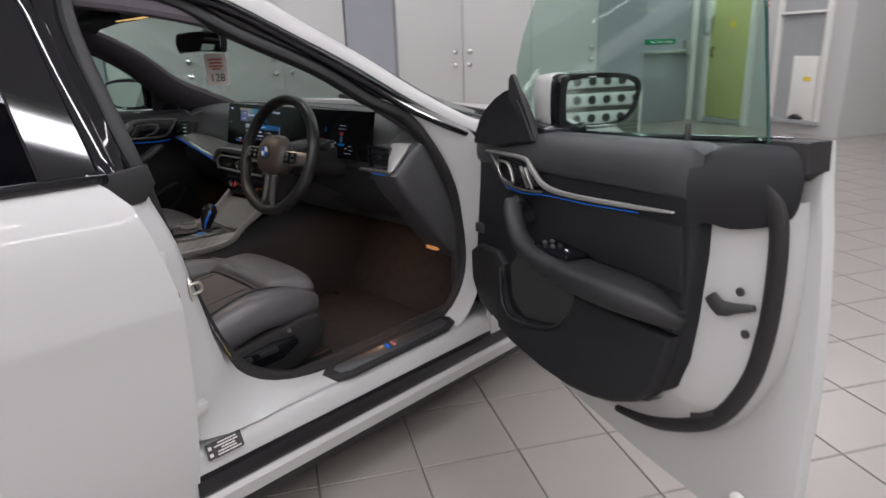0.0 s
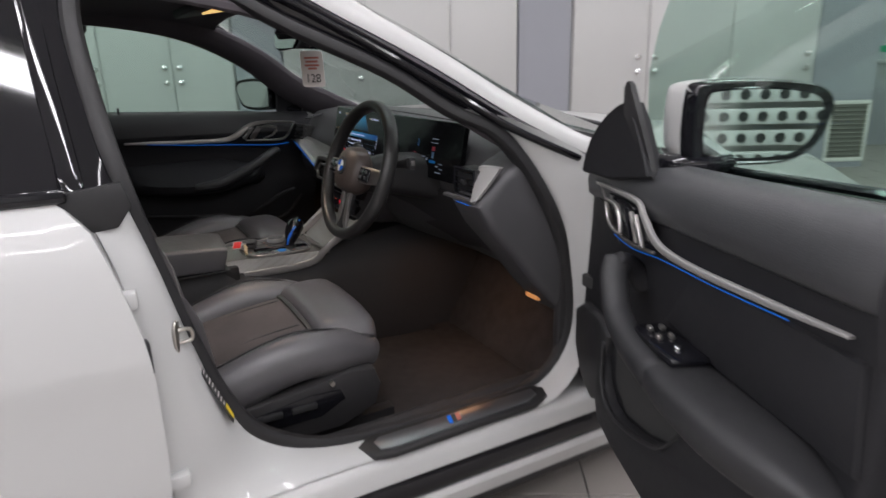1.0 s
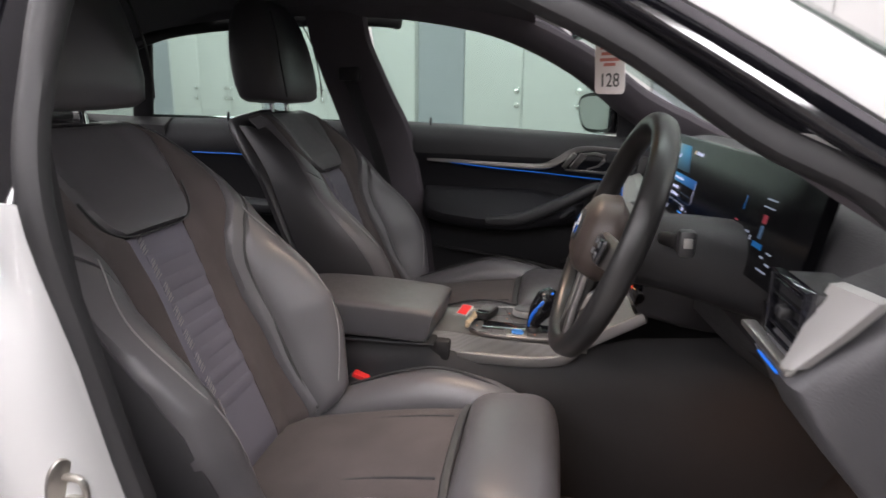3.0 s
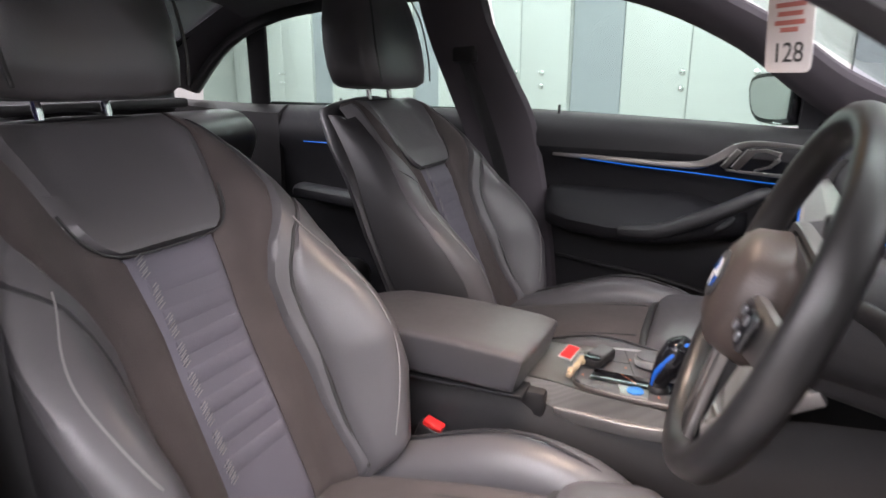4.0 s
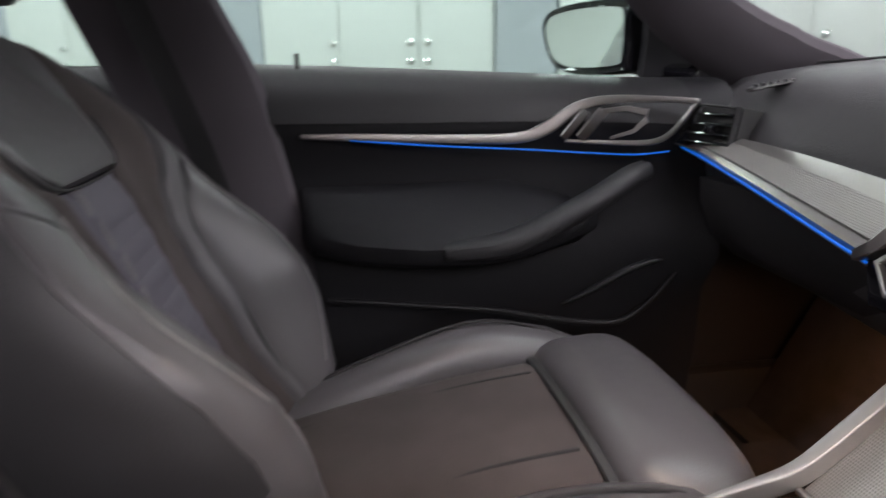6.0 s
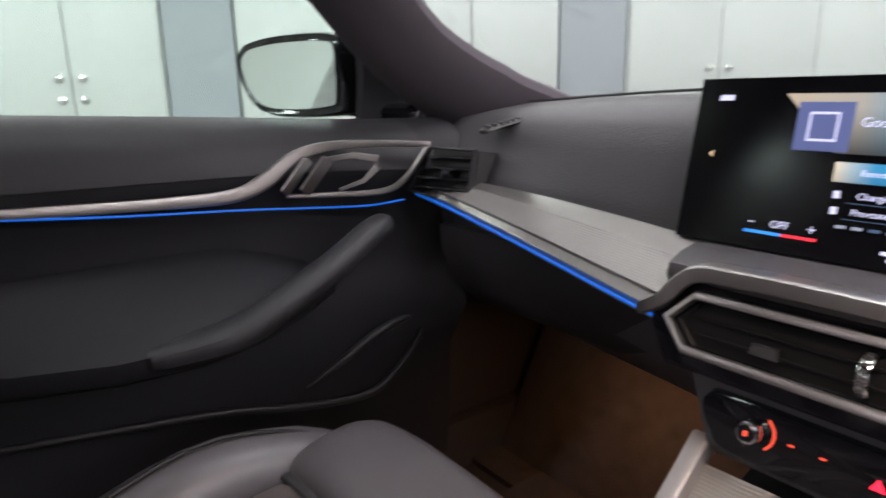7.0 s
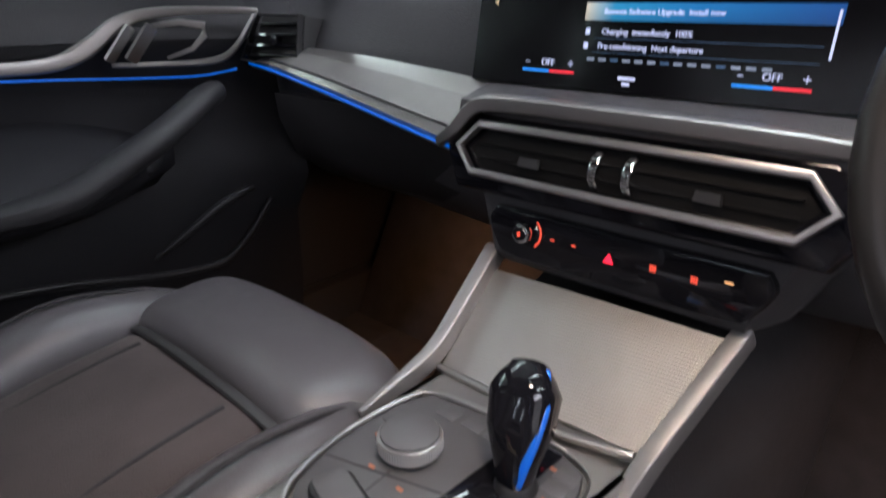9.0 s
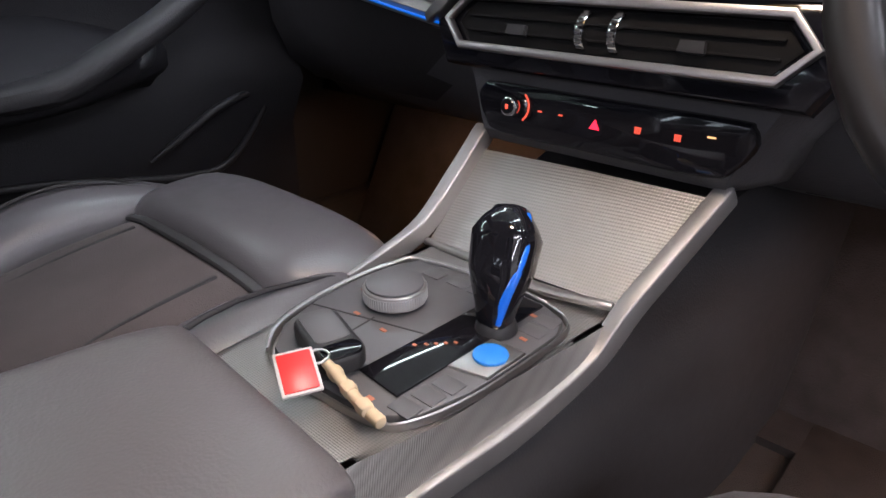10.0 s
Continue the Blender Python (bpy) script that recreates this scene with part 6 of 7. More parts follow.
part("tag", rbox((0.034, 0.027, 0.0030), (0.005, -0.006, 0.019), 0.001, m=Matrix.Rotation(radians(-24), 4, "Z") @ Matrix.Rotation(radians(24), 4, "Y")), "card", key)
part("tag_face", rbox((0.030, 0.023, 0.0040), (0.0051, -0.006, 0.0193), 0.001, m=Matrix.Rotation(radians(-24), 4, "Z") @ Matrix.Rotation(radians(24), 4, "Y")), "red", key, "bright red tag face")
part("cord", sweep([(0.006, 0.016, 0.016), (0.024, 0.014, 0.012), (0.046, 0.010, 0.008), (0.070, 0.007, 0.007)], (0.007, 0.008, 0.008, 0.009), (0.007, 0.008, 0.008, 0.009)), "strap", key, "beige twisted cord")
for kx, ky in ((0.014, 0.020), (0.034, 0.015), (0.055, 0.010)):
    part("cord_knot", sweep([(kx - 0.003, ky - 0.002, 0.010), (kx + 0.003, ky - 0.003, 0.0095)], 0.0105, 0.0105, sub=1, n=10), "strap", key)
part("ring", sweep([(0.0 + 0.008 * math.cos(a), 0.014 + 0.008 * math.sin(a), 0.019) for a in [2 * math.pi * i / 12 for i in range(12)]], 0.0018, 0.0018, closed=True, sub=1, n=6), "steel", key)

# ---- passenger door ----
DY = (-1.08, -1.14, -1.20, -1.26, -1.32, -1.40, -1.55, -1.70, -1.87)


def door_x(y):
    return float(np.interp(y, (-1.87, -1.40, -1.30, -1.20, -1.14, -1.08), (-0.005, 0.0, 0.012, 0.055, 0.095, 0.13)))


PROF = ((0.955, -0.825), (0.948, -0.79), (0.934, -0.768), (0.905, -0.748), (0.882, -0.744), (0.868, -0.748), (0.855, -0.758), (0.80, -0.775), (0.74, -0.775), (0.70, -0.765), (0.66, -0.755), (0.58, -0.748), (0.46, -0.752), (0.36, -0.765))
def belt_rise(y, z):
    return 0.032 * min(max((-1.18 - y) / 0.66, 0.0), 1.0) * min(max((z - 0.86) / 0.07, 0.0), 1.0)


pd = part("passenger_door", sheet([[(x + door_x(y) * (1 if z > 0.6 else 0.6), y, z + belt_rise(y, z)) for y in DY] for z, x in PROF], 0.03, (-1, 0, 0)), "door_dark", car, "black passenger door lining, shut", 40)
part("upper_pad", sheet([[(x + 0.004 + door_x(y), y, z + belt_rise(y, z)) for y in DY[1:]] for z, x in PROF[:5]], 0.01, (-1, 0, 0)), "door_soft", pd, "soft grey-black upper door pad", 40)
part("armrest", sweep([(-0.618, -1.235, 0.815), (-0.610, -1.262, 0.806), (-0.602, -1.324, 0.772), (-0.600, -1.40, 0.736), (-0.602, -1.47, 0.708), (-0.61, -1.56, 0.700)], (0.036, 0.044, 0.05, 0.055, 0.06, 0.05), (0.03, 0.034, 0.036, 0.038, 0.04, 0.03)), "door_soft", pd, "dark door grip")
shelf = []
for y, zr, xr in ((-1.785, 0.744, -0.70), (-1.765, 0.743, -0.64), (-1.70, 0.732, -0.61), (-1.60, 0.722, -0.60), (-1.50, 0.720, -0.60), (-1.43, 0.728, -0.603), (-1.36, 0.735, -0.635), (-1.27, 0.735, -0.715)):
    zb = 0.782 if y < -1.4 else (0.765 if y < -1.3 else 0.735)
    shelf.append([(-0.765, y, zb), (-0.72, y, zb - 0.01), (-0.66 if xr > -0.65 else xr - 0.02, y, 0.5 * zr + 0.378), (xr - 0.012, y, zr), (xr + 0.006, y, zr - 0.014), (xr + 0.002, y, zr - 0.038), (xr - 0.03, y, zr - 0.055), (-0.765, y, zr - 0.075)])
part("arm_shelf", rings(shelf), "door_dark", pd, "dark padded armrest shelf", 60)
part("light_strip", sweep([(-0.746, -1.70, 0.862), (-0.744, -1.55, 0.848), (-0.738, -1.40, 0.838), (-0.723, -1.30, 0.831), (-0.685, -1.22, 0.830), (-0.655, -1.175, 0.838)], 0.003, 0.003, n=6), "amb_blue", pd, "thin blue light strip")
part("trim_bar", sweep([(-0.750, -1.78, 0.870), (-0.748, -1.68, 0.866), (-0.746, -1.52, 0.859), (-0.742, -1.41, 0.858), (-0.732, -1.36, 0.876), (-0.722, -1.315, 0.908), (-0.700, -1.27, 0.922), (-0.655, -1.205, 0.924), (-0.612, -1.155, 0.922)], (0.004, 0.008, 0.008, 0.008, 0.008, 0.008, 0.008, 0.008, 0.006), (0.008, 0.014, 0.016, 0.020, 0.024, 0.020, 0.014, 0.010, 0.008), up=(0, 0, 1), power=3.5), "satin", pd, "satin silver door trim")
part("trim_return", sweep([(-0.614, -1.157, 0.918), (-0.645, -1.178, 0.870), (-0.668, -1.205, 0.852), (-0.705, -1.27, 0.850), (-0.726, -1.33, 0.852)], 0.006, (0.008, 0.010, 0.010, 0.008, 0.006), up=(0, 0.3, 1), power=3), "satin", pd)
part("handle_recess", plate([(-1.375, 0.858), (-1.335, 0.905), (-1.235, 0.915), (-1.205, 0.875), (-1.23, 0.856)], 0.01, frame_of((-0.684, 0, 0), (0.38, 1, 0), (0, 0, 1)), 0.002), "gloss_black", pd)
part("door_handle", sweep([(-0.690, -1.282, 0.904), (-0.672, -1.247, 0.909), (-0.655, -1.218, 0.903), (-0.655, -1.220, 0.890), (-0.664, -1.236, 0.872), (-0.680, -1.268, 0.860)], (0.006, 0.007, 0.008, 0.008, 0.006, 0.005), (0.007, 0.009, 0.011, 0.010, 0.007, 0.005), up=(0, 0, 1), sub=1, power=5, n=10), "satin", pd, "satin silver inner door handle")
for a, b, wd in (((-0.715, -1.338, 0.860), (-0.702, -1.306, 0.904), 0.016), ((-0.704, -1.312, 0.859), (-0.690, -1.280, 0.904), 0.022)):
    part("handle_blade", sweep([a, b], 0.007, wd, up=(0, 1, 0.2), sub=1, n=8, power=4), "satin", pd)
part("lock_pin", cyl(0.004, 0.025, (-0.80, -1.78, 0.990), None, 10), "black_trim", pd, "black lock pin")
part("pocket", sweep([(-0.735, -1.75, 0.585), (-0.728, -1.60, 0.567), (-0.715, -1.459, 0.552), (-0.705, -1.36, 0.532), (-0.700, -1.282, 0.519), (-0.695, -1.219, 0.520), (-0.685, -1.173, 0.557), (-0.678, -1.140, 0.600), (-0.676, -1.125, 0.630), (-0.680, -1.150, 0.641), (-0.686, -1.214, 0.623), (-0.696, -1.277, 0.586), (-0.706, -1.33, 0.556)], (0.008, 0.010, 0.012, 0.012, 0.012, 0.012, 0.012, 0.011, 0.010, 0.011, 0.014, 0.012, 0.006), (0.010, 0.012, 0.012, 0.012, 0.012, 0.012, 0.011, 0.010, 0.010, 0.011, 0.016, 0.012, 0.006), up=(1, 0, 0.2)), "door_soft", pd, "dark door pocket rim, curled at its end")
part("inner_grip", sweep([(-0.70, -1.30, 0.73), (-0.66, -1.34, 0.712), (-0.67, -1.42, 0.700)], (0.02, 0.03, 0.02), 0.02), "door_soft", pd)
part("sail_cover", sheet([[(-0.80, -1.00, 0.945), (-0.785, -1.10, 0.945), (-0.765, -1.18, 0.945)], [(-0.785, -1.04, 1.02), (-0.77, -1.11, 1.02), (-0.755, -1.178, 1.02)], [(-0.745, -1.09, 1.08), (-0.742, -1.13, 1.08), (-0.735, -1.190, 1.08)], [(-0.715, -1.17, 1.13), (-0.712, -1.19, 1.13), (-0.708, -1.215, 1.13)]], 0.02, (-1, 0, 0)), "door_dark", pd, "dark mirror corner cover")

rd = part("rear_door_lining", sheet([[(x, y, z) for y in (-2.02, -2.2, -2.4, -2.6, -2.78)] for z, x in ((0.985, -0.82), (0.965, -0.78), (0.92, -0.755), (0.87, -0.755), (0.84, -0.77), (0.7, -0.775), (0.6, -0.755), (0.36, -0.765))], 0.03, (-1, 0, 0)), "door_dark", car, "black rear door lining", 40)
part("light_strip", sweep([(-0.752, -2.06, 0.862), (-0.752, -2.3, 0.866), (-0.752, -2.62, 0.872)], 0.003, 0.003, n=6), "amb_blue", rd, "thin blue light strip")
part("armrest", sweep([(-0.70, -2.1, 0.70), (-0.68, -2.3, 0.70), (-0.70, -2.6, 0.72)], 0.09, 0.05), "door_dark", rd)
part("lock_pin", cyl(0.005, 0.03, (-0.80, -2.5, 0.995), None, 10), "black_trim", rd)
rows = []
for z in (0.955, 1.05, 1.15, 1.25, 1.34):
    y0 = np.interp(z, (0.955, 1.05, 1.15, 1.25, 1.34), (-1.0, -1.10, -1.25, -1.42, -1.62))
    rows.append([(-side_x(z), y0 + (-1.94 - y0) * i / 6, z) for i in range(7)])
g = part("side_window", sheet(rows, 0.004, (1, 0, 0)), "clear", car, "clear passenger side window")
g.visible_shadow = False
# seat belts on the centre pillars
for sgn in (-1, 1):
    b = part("seat_belt", sweep([(sgn * 0.645, -2.01, 1.13), (sgn * 0.68, -1.98, 1.02), (sgn * 0.725, -1.92, 0.80), (sgn * 0.735, -1.87, 0.50)], 0.046, 0.004, up=(sgn, 0.3, 0.4), n=8, power=6), "belt", car, "black seat belt webbing")
    part("belt_guide", rbox((0.03, 0.07, 0.05), (sgn * 0.655, -2.01, 1.14), 0.01), "black_trim", b)

# passenger mirror outside
MP = frame_of((-0.890, -1.229, 1.026), (0.905, 0.425, 0), (0, 0, 1))
outline = [(-0.118, 0.036), (-0.095, 0.056), (-0.02, 0.066), (0.085, 0.064), (0.108, 0.045), (0.108, -0.045), (0.092, -0.062), (0.01, -0.068), (-0.062, -0.062), (-0.10, -0.035), (-0.118, 0.01)]


def mirror_head(parent, frame_m, poly, name="door_mirror", deep=1.0, wide=0.875):
    loops = []
    for d, sc in ((0.014, 0.93), (0.016, 0.97), (0.010, 1.0), (-0.018, 1.03), (-0.045 * deep, 1.02), (-0.08 * deep, 0.92), (-0.105 * deep, 0.72), (-0.12 * deep, 0.40)):
        loops.append([tuple(p) for p in spline([(x * sc, y * sc, d) for x, y in poly], 3, True)])
    mh = part(name, moved(rings(loops[:4]), frame_m), "gloss_black", parent, "door mirror in a gloss black surround", 50)
    part("mirror_cap", moved(rings(loops[3:]), frame_m), "paint", mh, "white mirror cap", 50)
    gl = [tuple(p)[:2] for p in spline([(x * wide, y * 0.80, 0) for x, y in poly], 3, True)]
    part("mirror_glass", moved(plate(gl, 0.002, pose(0, 0, 0.0185)), frame_m), "mirror", mh, "clean mirror glass")
    return mh


mh = mirror_head(car, MP, outline)
part("mirror_arm", sweep([(-0.86, -1.16, 0.975), (-0.80, -1.12, 0.965), (-0.76, -1.08, 0.962)], (0.05, 0.06, 0.06), 0.03), "gloss_black", mh)

# ---- open driver's door ----
H0, LATCH = Vector((0.925, -0.945)), Vector((1.777, -1.323))
U2 = (LATCH - H0).normalized()
DOOR = Matrix(((U2.x, 0, U2.y, H0.x), (U2.y, 0, -U2.x, H0.y), (0, 1, 0, 0), (0, 0, 0, 1)))


def dplate(poly, d0, thick, bevel=0.0, seg=2):
    """A plate on the open door: along it and up; d0 towards the cabin side."""
    return moved(plate(poly, thick, Matrix.Translation((0, 0, d0)), bevel, seg), DOOR)


def dsweep(pts, w, h, **kw):
    return moved(sweep(pts, w, h, **kw), DOOR)


PANEL = [(-0.02, 0.43), (-0.045, 0.50), (-0.035, 0.62), (-0.01, 0.80), (0.0, 0.94), (0.15, 0.950), (0.30, 0.965), (0.60, 0.992), (0.862, 1.010), (0.872, 0.93), (0.872, 0.82), (0.862, 0.69), (0.85, 0.60), (0.825, 0.53), (0.775, 0.475), (0.70, 0.435), (0.64, 0.41), (0.53, 0.388), (0.41, 0.378), (0.25, 0.378), (0.10, 0.385), (0.02, 0.40)]
dd = part("driver_door", dplate(PANEL, 0.0, 0.05, 0.014, 3), "door_dark", car, "black driver's door lining, wide open", 40)
# brighter copy of the passenger pad's skin, its light put into the colour
part("upper_pad", moved(sheet([[(s, z0 + s * 0.068 - 0.02 * max(0.0, (s - 0.84) / 0.045) ** 2 * (z0 > 0.9), d if s < 0.82 else d + (min(d, -0.004) - d) * min(1.0, (s - 0.82) / 0.05) ** 1.5) for s in (0.02, 0.15, 0.30, 0.45, 0.60, 0.75, 0.82, 0.84, 0.86, 0.875)] for z0, d in ((0.958, -0.05), (0.962, -0.03), (0.955, 0.0), (0.93, 0.016), (0.90, 0.020), (0.872, 0.016), (0.862, 0.002))], 0.006, (0, -0.3, -1)), DOOR), "door_pad_lit", dd, "soft grey-black upper door pad", 50)
# steel shell, shut face, outer skin
skin_rear = [(1.0, 1.03), (1.008, 0.96), (1.022, 0.88), (1.037, 0.75), (1.045, 0.60), (1.044, 0.40), (1.03, 0.27)]
skin = [(0.02, 0.25), (0.02, 0.94), (0.35, 0.972), (0.70, 1.002)] + skin_rear + [(0.95, 0.235), (0.6, 0.225), (0.25, 0.235)]
part("door_skin", dplate(skin, -0.125, 0.025, 0.008), "paint", dd, "white outer door skin")
face_in = [(0.872, 0.93), (0.868, 0.82), (0.855, 0.69), (0.84, 0.58), (0.80, 0.50), (0.70, 0.435), (0.60, 0.40), (0.45, 0.375), (0.25, 0.37), (0.05, 0.385)]
face_mid = [(0.970, 0.915), (0.974, 0.82), (0.966, 0.70), (0.935, 0.59), (0.870, 0.485), (0.730, 0.40), (0.590, 0.358), (0.420, 0.335), (0.25, 0.325), (0.04, 0.34)]
face_out = [(0.990, 0.93), (1.000, 0.82), (0.995, 0.69), (0.965, 0.57), (0.890, 0.455), (0.740, 0.362), (0.590, 0.318), (0.420, 0.298), (0.25, 0.29), (0.03, 0.31)]
part("shut_face", moved(sheet([[tuple(p) for p in spline([(s, z, d) for s, z in e], 4)] for e, d in ((face_in, -0.012), (face_in, -0.04), (face_mid, -0.075), (face_out, -0.105), (face_out, -0.13))], 0.004, (-0.2, 0.2, -1)), DOOR), "paint", dd, "white painted shut face of the door", 60)
part("door_seal", dsweep([(0.955, 0.965, -0.055), (0.982, 0.915, -0.066), (0.988, 0.82, -0.072), (0.980, 0.695, -0.076), (0.950, 0.58, -0.08), (0.878, 0.470, -0.08), (0.735, 0.382, -0.082), (0.590, 0.338, -0.085)], (0.032, 0.034, 0.034, 0.034, 0.034, 0.034, 0.030, 0.018), 0.022, up=(0, 0, 1)), "rubber", dd, "black rubber seal")
CAP = [[(0.846, 1.004, -0.030), (0.852, 0.992, -0.004), (0.858, 0.955, 0.012), (0.862, 0.915, 0.012), (0.864, 0.872, 0.004)],
       [(0.880, 1.014, -0.045), (0.890, 1.004, -0.022), (0.898, 0.962, -0.006), (0.896, 0.918, -0.006), (0.884, 0.885, -0.012)],
       [(0.920, 1.020, -0.062), (0.932, 1.008, -0.044), (0.940, 0.965, -0.030), (0.936, 0.922, -0.030), (0.920, 0.880, -0.034)],
       [(0.962, 1.022, -0.080), (0.974, 1.008, -0.066), (0.980, 0.965, -0.056), (0.976, 0.922, -0.056), (0.964, 0.890, -0.058)],
       [(0.990, 1.022, -0.100), (1.000, 1.006, -0.090), (1.004, 0.965, -0.084), (1.000, 0.925, -0.084), (0.990, 0.905, -0.084)]]
cap_rows = [[tuple(p) for p in spline(l, 3)] for l in CAP]
cap_cols = [spline([r[i] for r in cap_rows], 3) for i in range(len(cap_rows[0]))]
part("end_cap", moved(sheet([[tuple(c[j]) for c in cap_cols] for j in range(len(cap_cols[0]))], 0.008, (-0.4, 0, -1)), DOOR), "door_dark", dd, "black moulded door end cap", 60)
part("belt_end", dplate([(0.90, 1.0), (0.93, 1.028), (1.005, 1.032), (1.008, 0.985), (0.985, 0.965), (0.95, 0.962)], -0.085, 0.05, 0.006), "rubber", dd, "black window channel end")
part("latch", dsweep([(0.885, 0.745, -0.040), (0.905, 0.728, -0.045), (0.930, 0.735, -0.052), (0.962, 0.745, -0.062)], (0.03, 0.034, 0.02, 0.012), 0.01, up=(0, 0, 1), sub=2), "ink", dd, "black door latch")
for s, z, d in ((0.940, 0.770, -0.056), (0.955, 0.695, -0.062)):
    part("screw", moved(cyl(0.008, 0.006, (s, z, d + 0.006), None, 12, 0.001), DOOR), "ink", dd)
part("drain_plug", dsweep([(0.850, 0.472, -0.058), (0.872, 0.482, -0.063), (0.890, 0.497, -0.070)], 0.013, 0.006, up=(0, 0, 1), sub=2), "rubber", dd)
part("bump_stop", moved(cyl(0.016, 0.012, (0.93, 0.31, -0.118), None, 16, 0.003), DOOR), "white_plastic", dd)
# handle, trim, light strip
part("handle_recess", dplate([(0.165, 0.902), (0.245, 0.906), (0.318, 0.905), (0.385, 0.856), (0.27, 0.838), (0.215, 0.846)], 0.024, 0.01, 0.003), "gloss_black", dd)
part("handle_bezel", dsweep([(0.085, 0.907, 0.018), (0.20, 0.915, 0.024), (0.315, 0.918, 0.026), (0.355, 0.898, 0.028), (0.415, 0.868, 0.028), (0.52, 0.866, 0.026), (0.70, 0.882, 0.022), (0.835, 0.896, 0.016)], (0.006, 0.008, 0.010, 0.014, 0.014, 0.011, 0.010, 0.004), 0.010, up=(0, 0, 1), power=3.5), "bezel", dd, "satin silver handle trim")
part("bezel_return", dsweep([(0.105, 0.905, 0.016), (0.165, 0.865, 0.020), (0.205, 0.838, 0.022), (0.30, 0.836, 0.026), (0.40, 0.850, 0.028)], (0.005, 0.008, 0.008, 0.008, 0.006), 0.008, up=(0, 0, 1)), "satin", dd)
part("door_handle", dsweep([(0.185, 0.890, 0.034), (0.21, 0.855, 0.036), (0.26, 0.850, 0.040), (0.285, 0.856, 0.042), (0.262, 0.895, 0.042), (0.215, 0.898, 0.038)], (0.007, 0.007, 0.006, 0.007, 0.009, 0.007), 0.009, up=(0, 0, 1), closed=True, sub=3), "satin", dd, "satin silver inner door handle")
for s in (0.305, 0.33, 0.352):
    part("handle_bar", dsweep([(s - 0.020, 0.897, 0.034), (s + 0.018, 0.852, 0.036)], 0.007, 0.009, up=(0, 0, 1), sub=1, n=8, power=4), "satin" if s > 0.32 else "gloss_black", dd)
part("light_strip", dsweep([(0.205, 0.828, 0.022), (0.30, 0.828, 0.024), (0.42, 0.845, 0.024), (0.58, 0.858, 0.022), (0.745, 0.876, 0.020)], 0.0022, 0.0022, up=(0, 0, 1), n=6), "amb_blue", dd, "thin blue light strip")
# armrest
part("grip", dsweep([(0.315, 0.812, 0.055), (0.330, 0.785, 0.066), (0.375, 0.735, 0.072), (0.45, 0.712, 0.075), (0.55, 0.708, 0.078)], (0.026, 0.034, 0.040, 0.046, 0.05), 0.05, up=(0, 0, 1)), "door_soft", dd, "dark grip strap")
part("grip_foot", dsweep([(0.315, 0.812, 0.055), (0.30, 0.79, 0.02), (0.30, 0.76, 0.0)], (0.03, 0.04, 0.05), 0.04, up=(0, 0, 1)), "door_dark", dd)
part("armrest", moved(sweep([(0.48, 0.702, 0.045), (0.60, 0.708, 0.048), (0.72, 0.716, 0.046), (0.79, 0.716, 0.034), (0.835, 0.706, 0.020), (0.866, 0.692, 0.006)], (0.09, 0.112, 0.112, 0.098, 0.070, 0.030), (0.05, 0.054, 0.056, 0.056, 0.046, 0.022), up=(0, 1, 0), power=4, n=20), DOOR), "door_soft", dd, "padded black armrest", 50)
part("armrest_skirt", dplate([(0.44, 0.70), (0.60, 0.705), (0.868, 0.712), (0.868, 0.672), (0.75, 0.664), (0.58, 0.655), (0.50, 0.66)], 0.026, 0.03, 0.012), "door_dark", dd)
sp = part("switch_panel", moved(rbox((0.16, 0.012, 0.06), (0.50, 0.735, 0.040), 0.004, m=Matrix.Rotation(radians(4), 4, "Z")), DOOR), "gloss_black", dd, "gloss black window switch panel")
for i in range(4):
    part("switch", moved(rbox((0.013, 0.008, 0.008), (0.458 + (i // 2) * 0.034, 0.743, 0.030 + (i % 2) * 0.020), 0.002), DOOR), "satin", sp, "satin silver window switch")
part("mirror_switch", moved(cyl(0.006, 0.008, (0.540, 0.746, 0.042), Matrix.Rotation(radians(90), 4, "X"), 14, 0.002), DOOR), "chrome", sp)
# pocket and loudspeaker
part("speaker_cover", dplate([(-0.035, 0.58), (0.02, 0.615), (0.14, 0.625), (0.185, 0.60), (0.165, 0.53), (0.185, 0.45), (0.10, 0.41), (0.02, 0.43), (-0.03, 0.49)], 0.02, 0.02, 0.010, 3), "door_soft", dd, "dark door loudspeaker cover")
part("lower_panel", dplate([(0.165, 0.575), (0.185, 0.505), (0.225, 0.470), (0.29, 0.468), (0.40, 0.498), (0.48, 0.535), (0.525, 0.585), (0.545, 0.640), (0.70, 0.652), (0.862, 0.664), (0.846, 0.595), (0.82, 0.53), (0.77, 0.478), (0.70, 0.440), (0.62, 0.412), (0.53, 0.392), (0.41, 0.382), (0.25, 0.383), (0.16, 0.395), (0.135, 0.45)], 0.026, 0.024, 0.012, 3), "door_dark", dd, "black lower door panel with the pocket", 40)
part("pocket_rim", dsweep([(0.170, 0.585, 0.020), (0.188, 0.505, 0.026), (0.228, 0.470, 0.028), (0.29, 0.468, 0.028), (0.40, 0.498, 0.028), (0.48, 0.535, 0.026), (0.53, 0.595, 0.016)], 0.007, 0.010, up=(0, 0, 1)), "door_soft", dd, "door pocket rim")
# flat dark sheet in place of the shade inside the pocket
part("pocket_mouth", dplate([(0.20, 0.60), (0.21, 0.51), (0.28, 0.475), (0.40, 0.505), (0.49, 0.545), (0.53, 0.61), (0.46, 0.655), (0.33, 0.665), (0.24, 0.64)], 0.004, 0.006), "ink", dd)
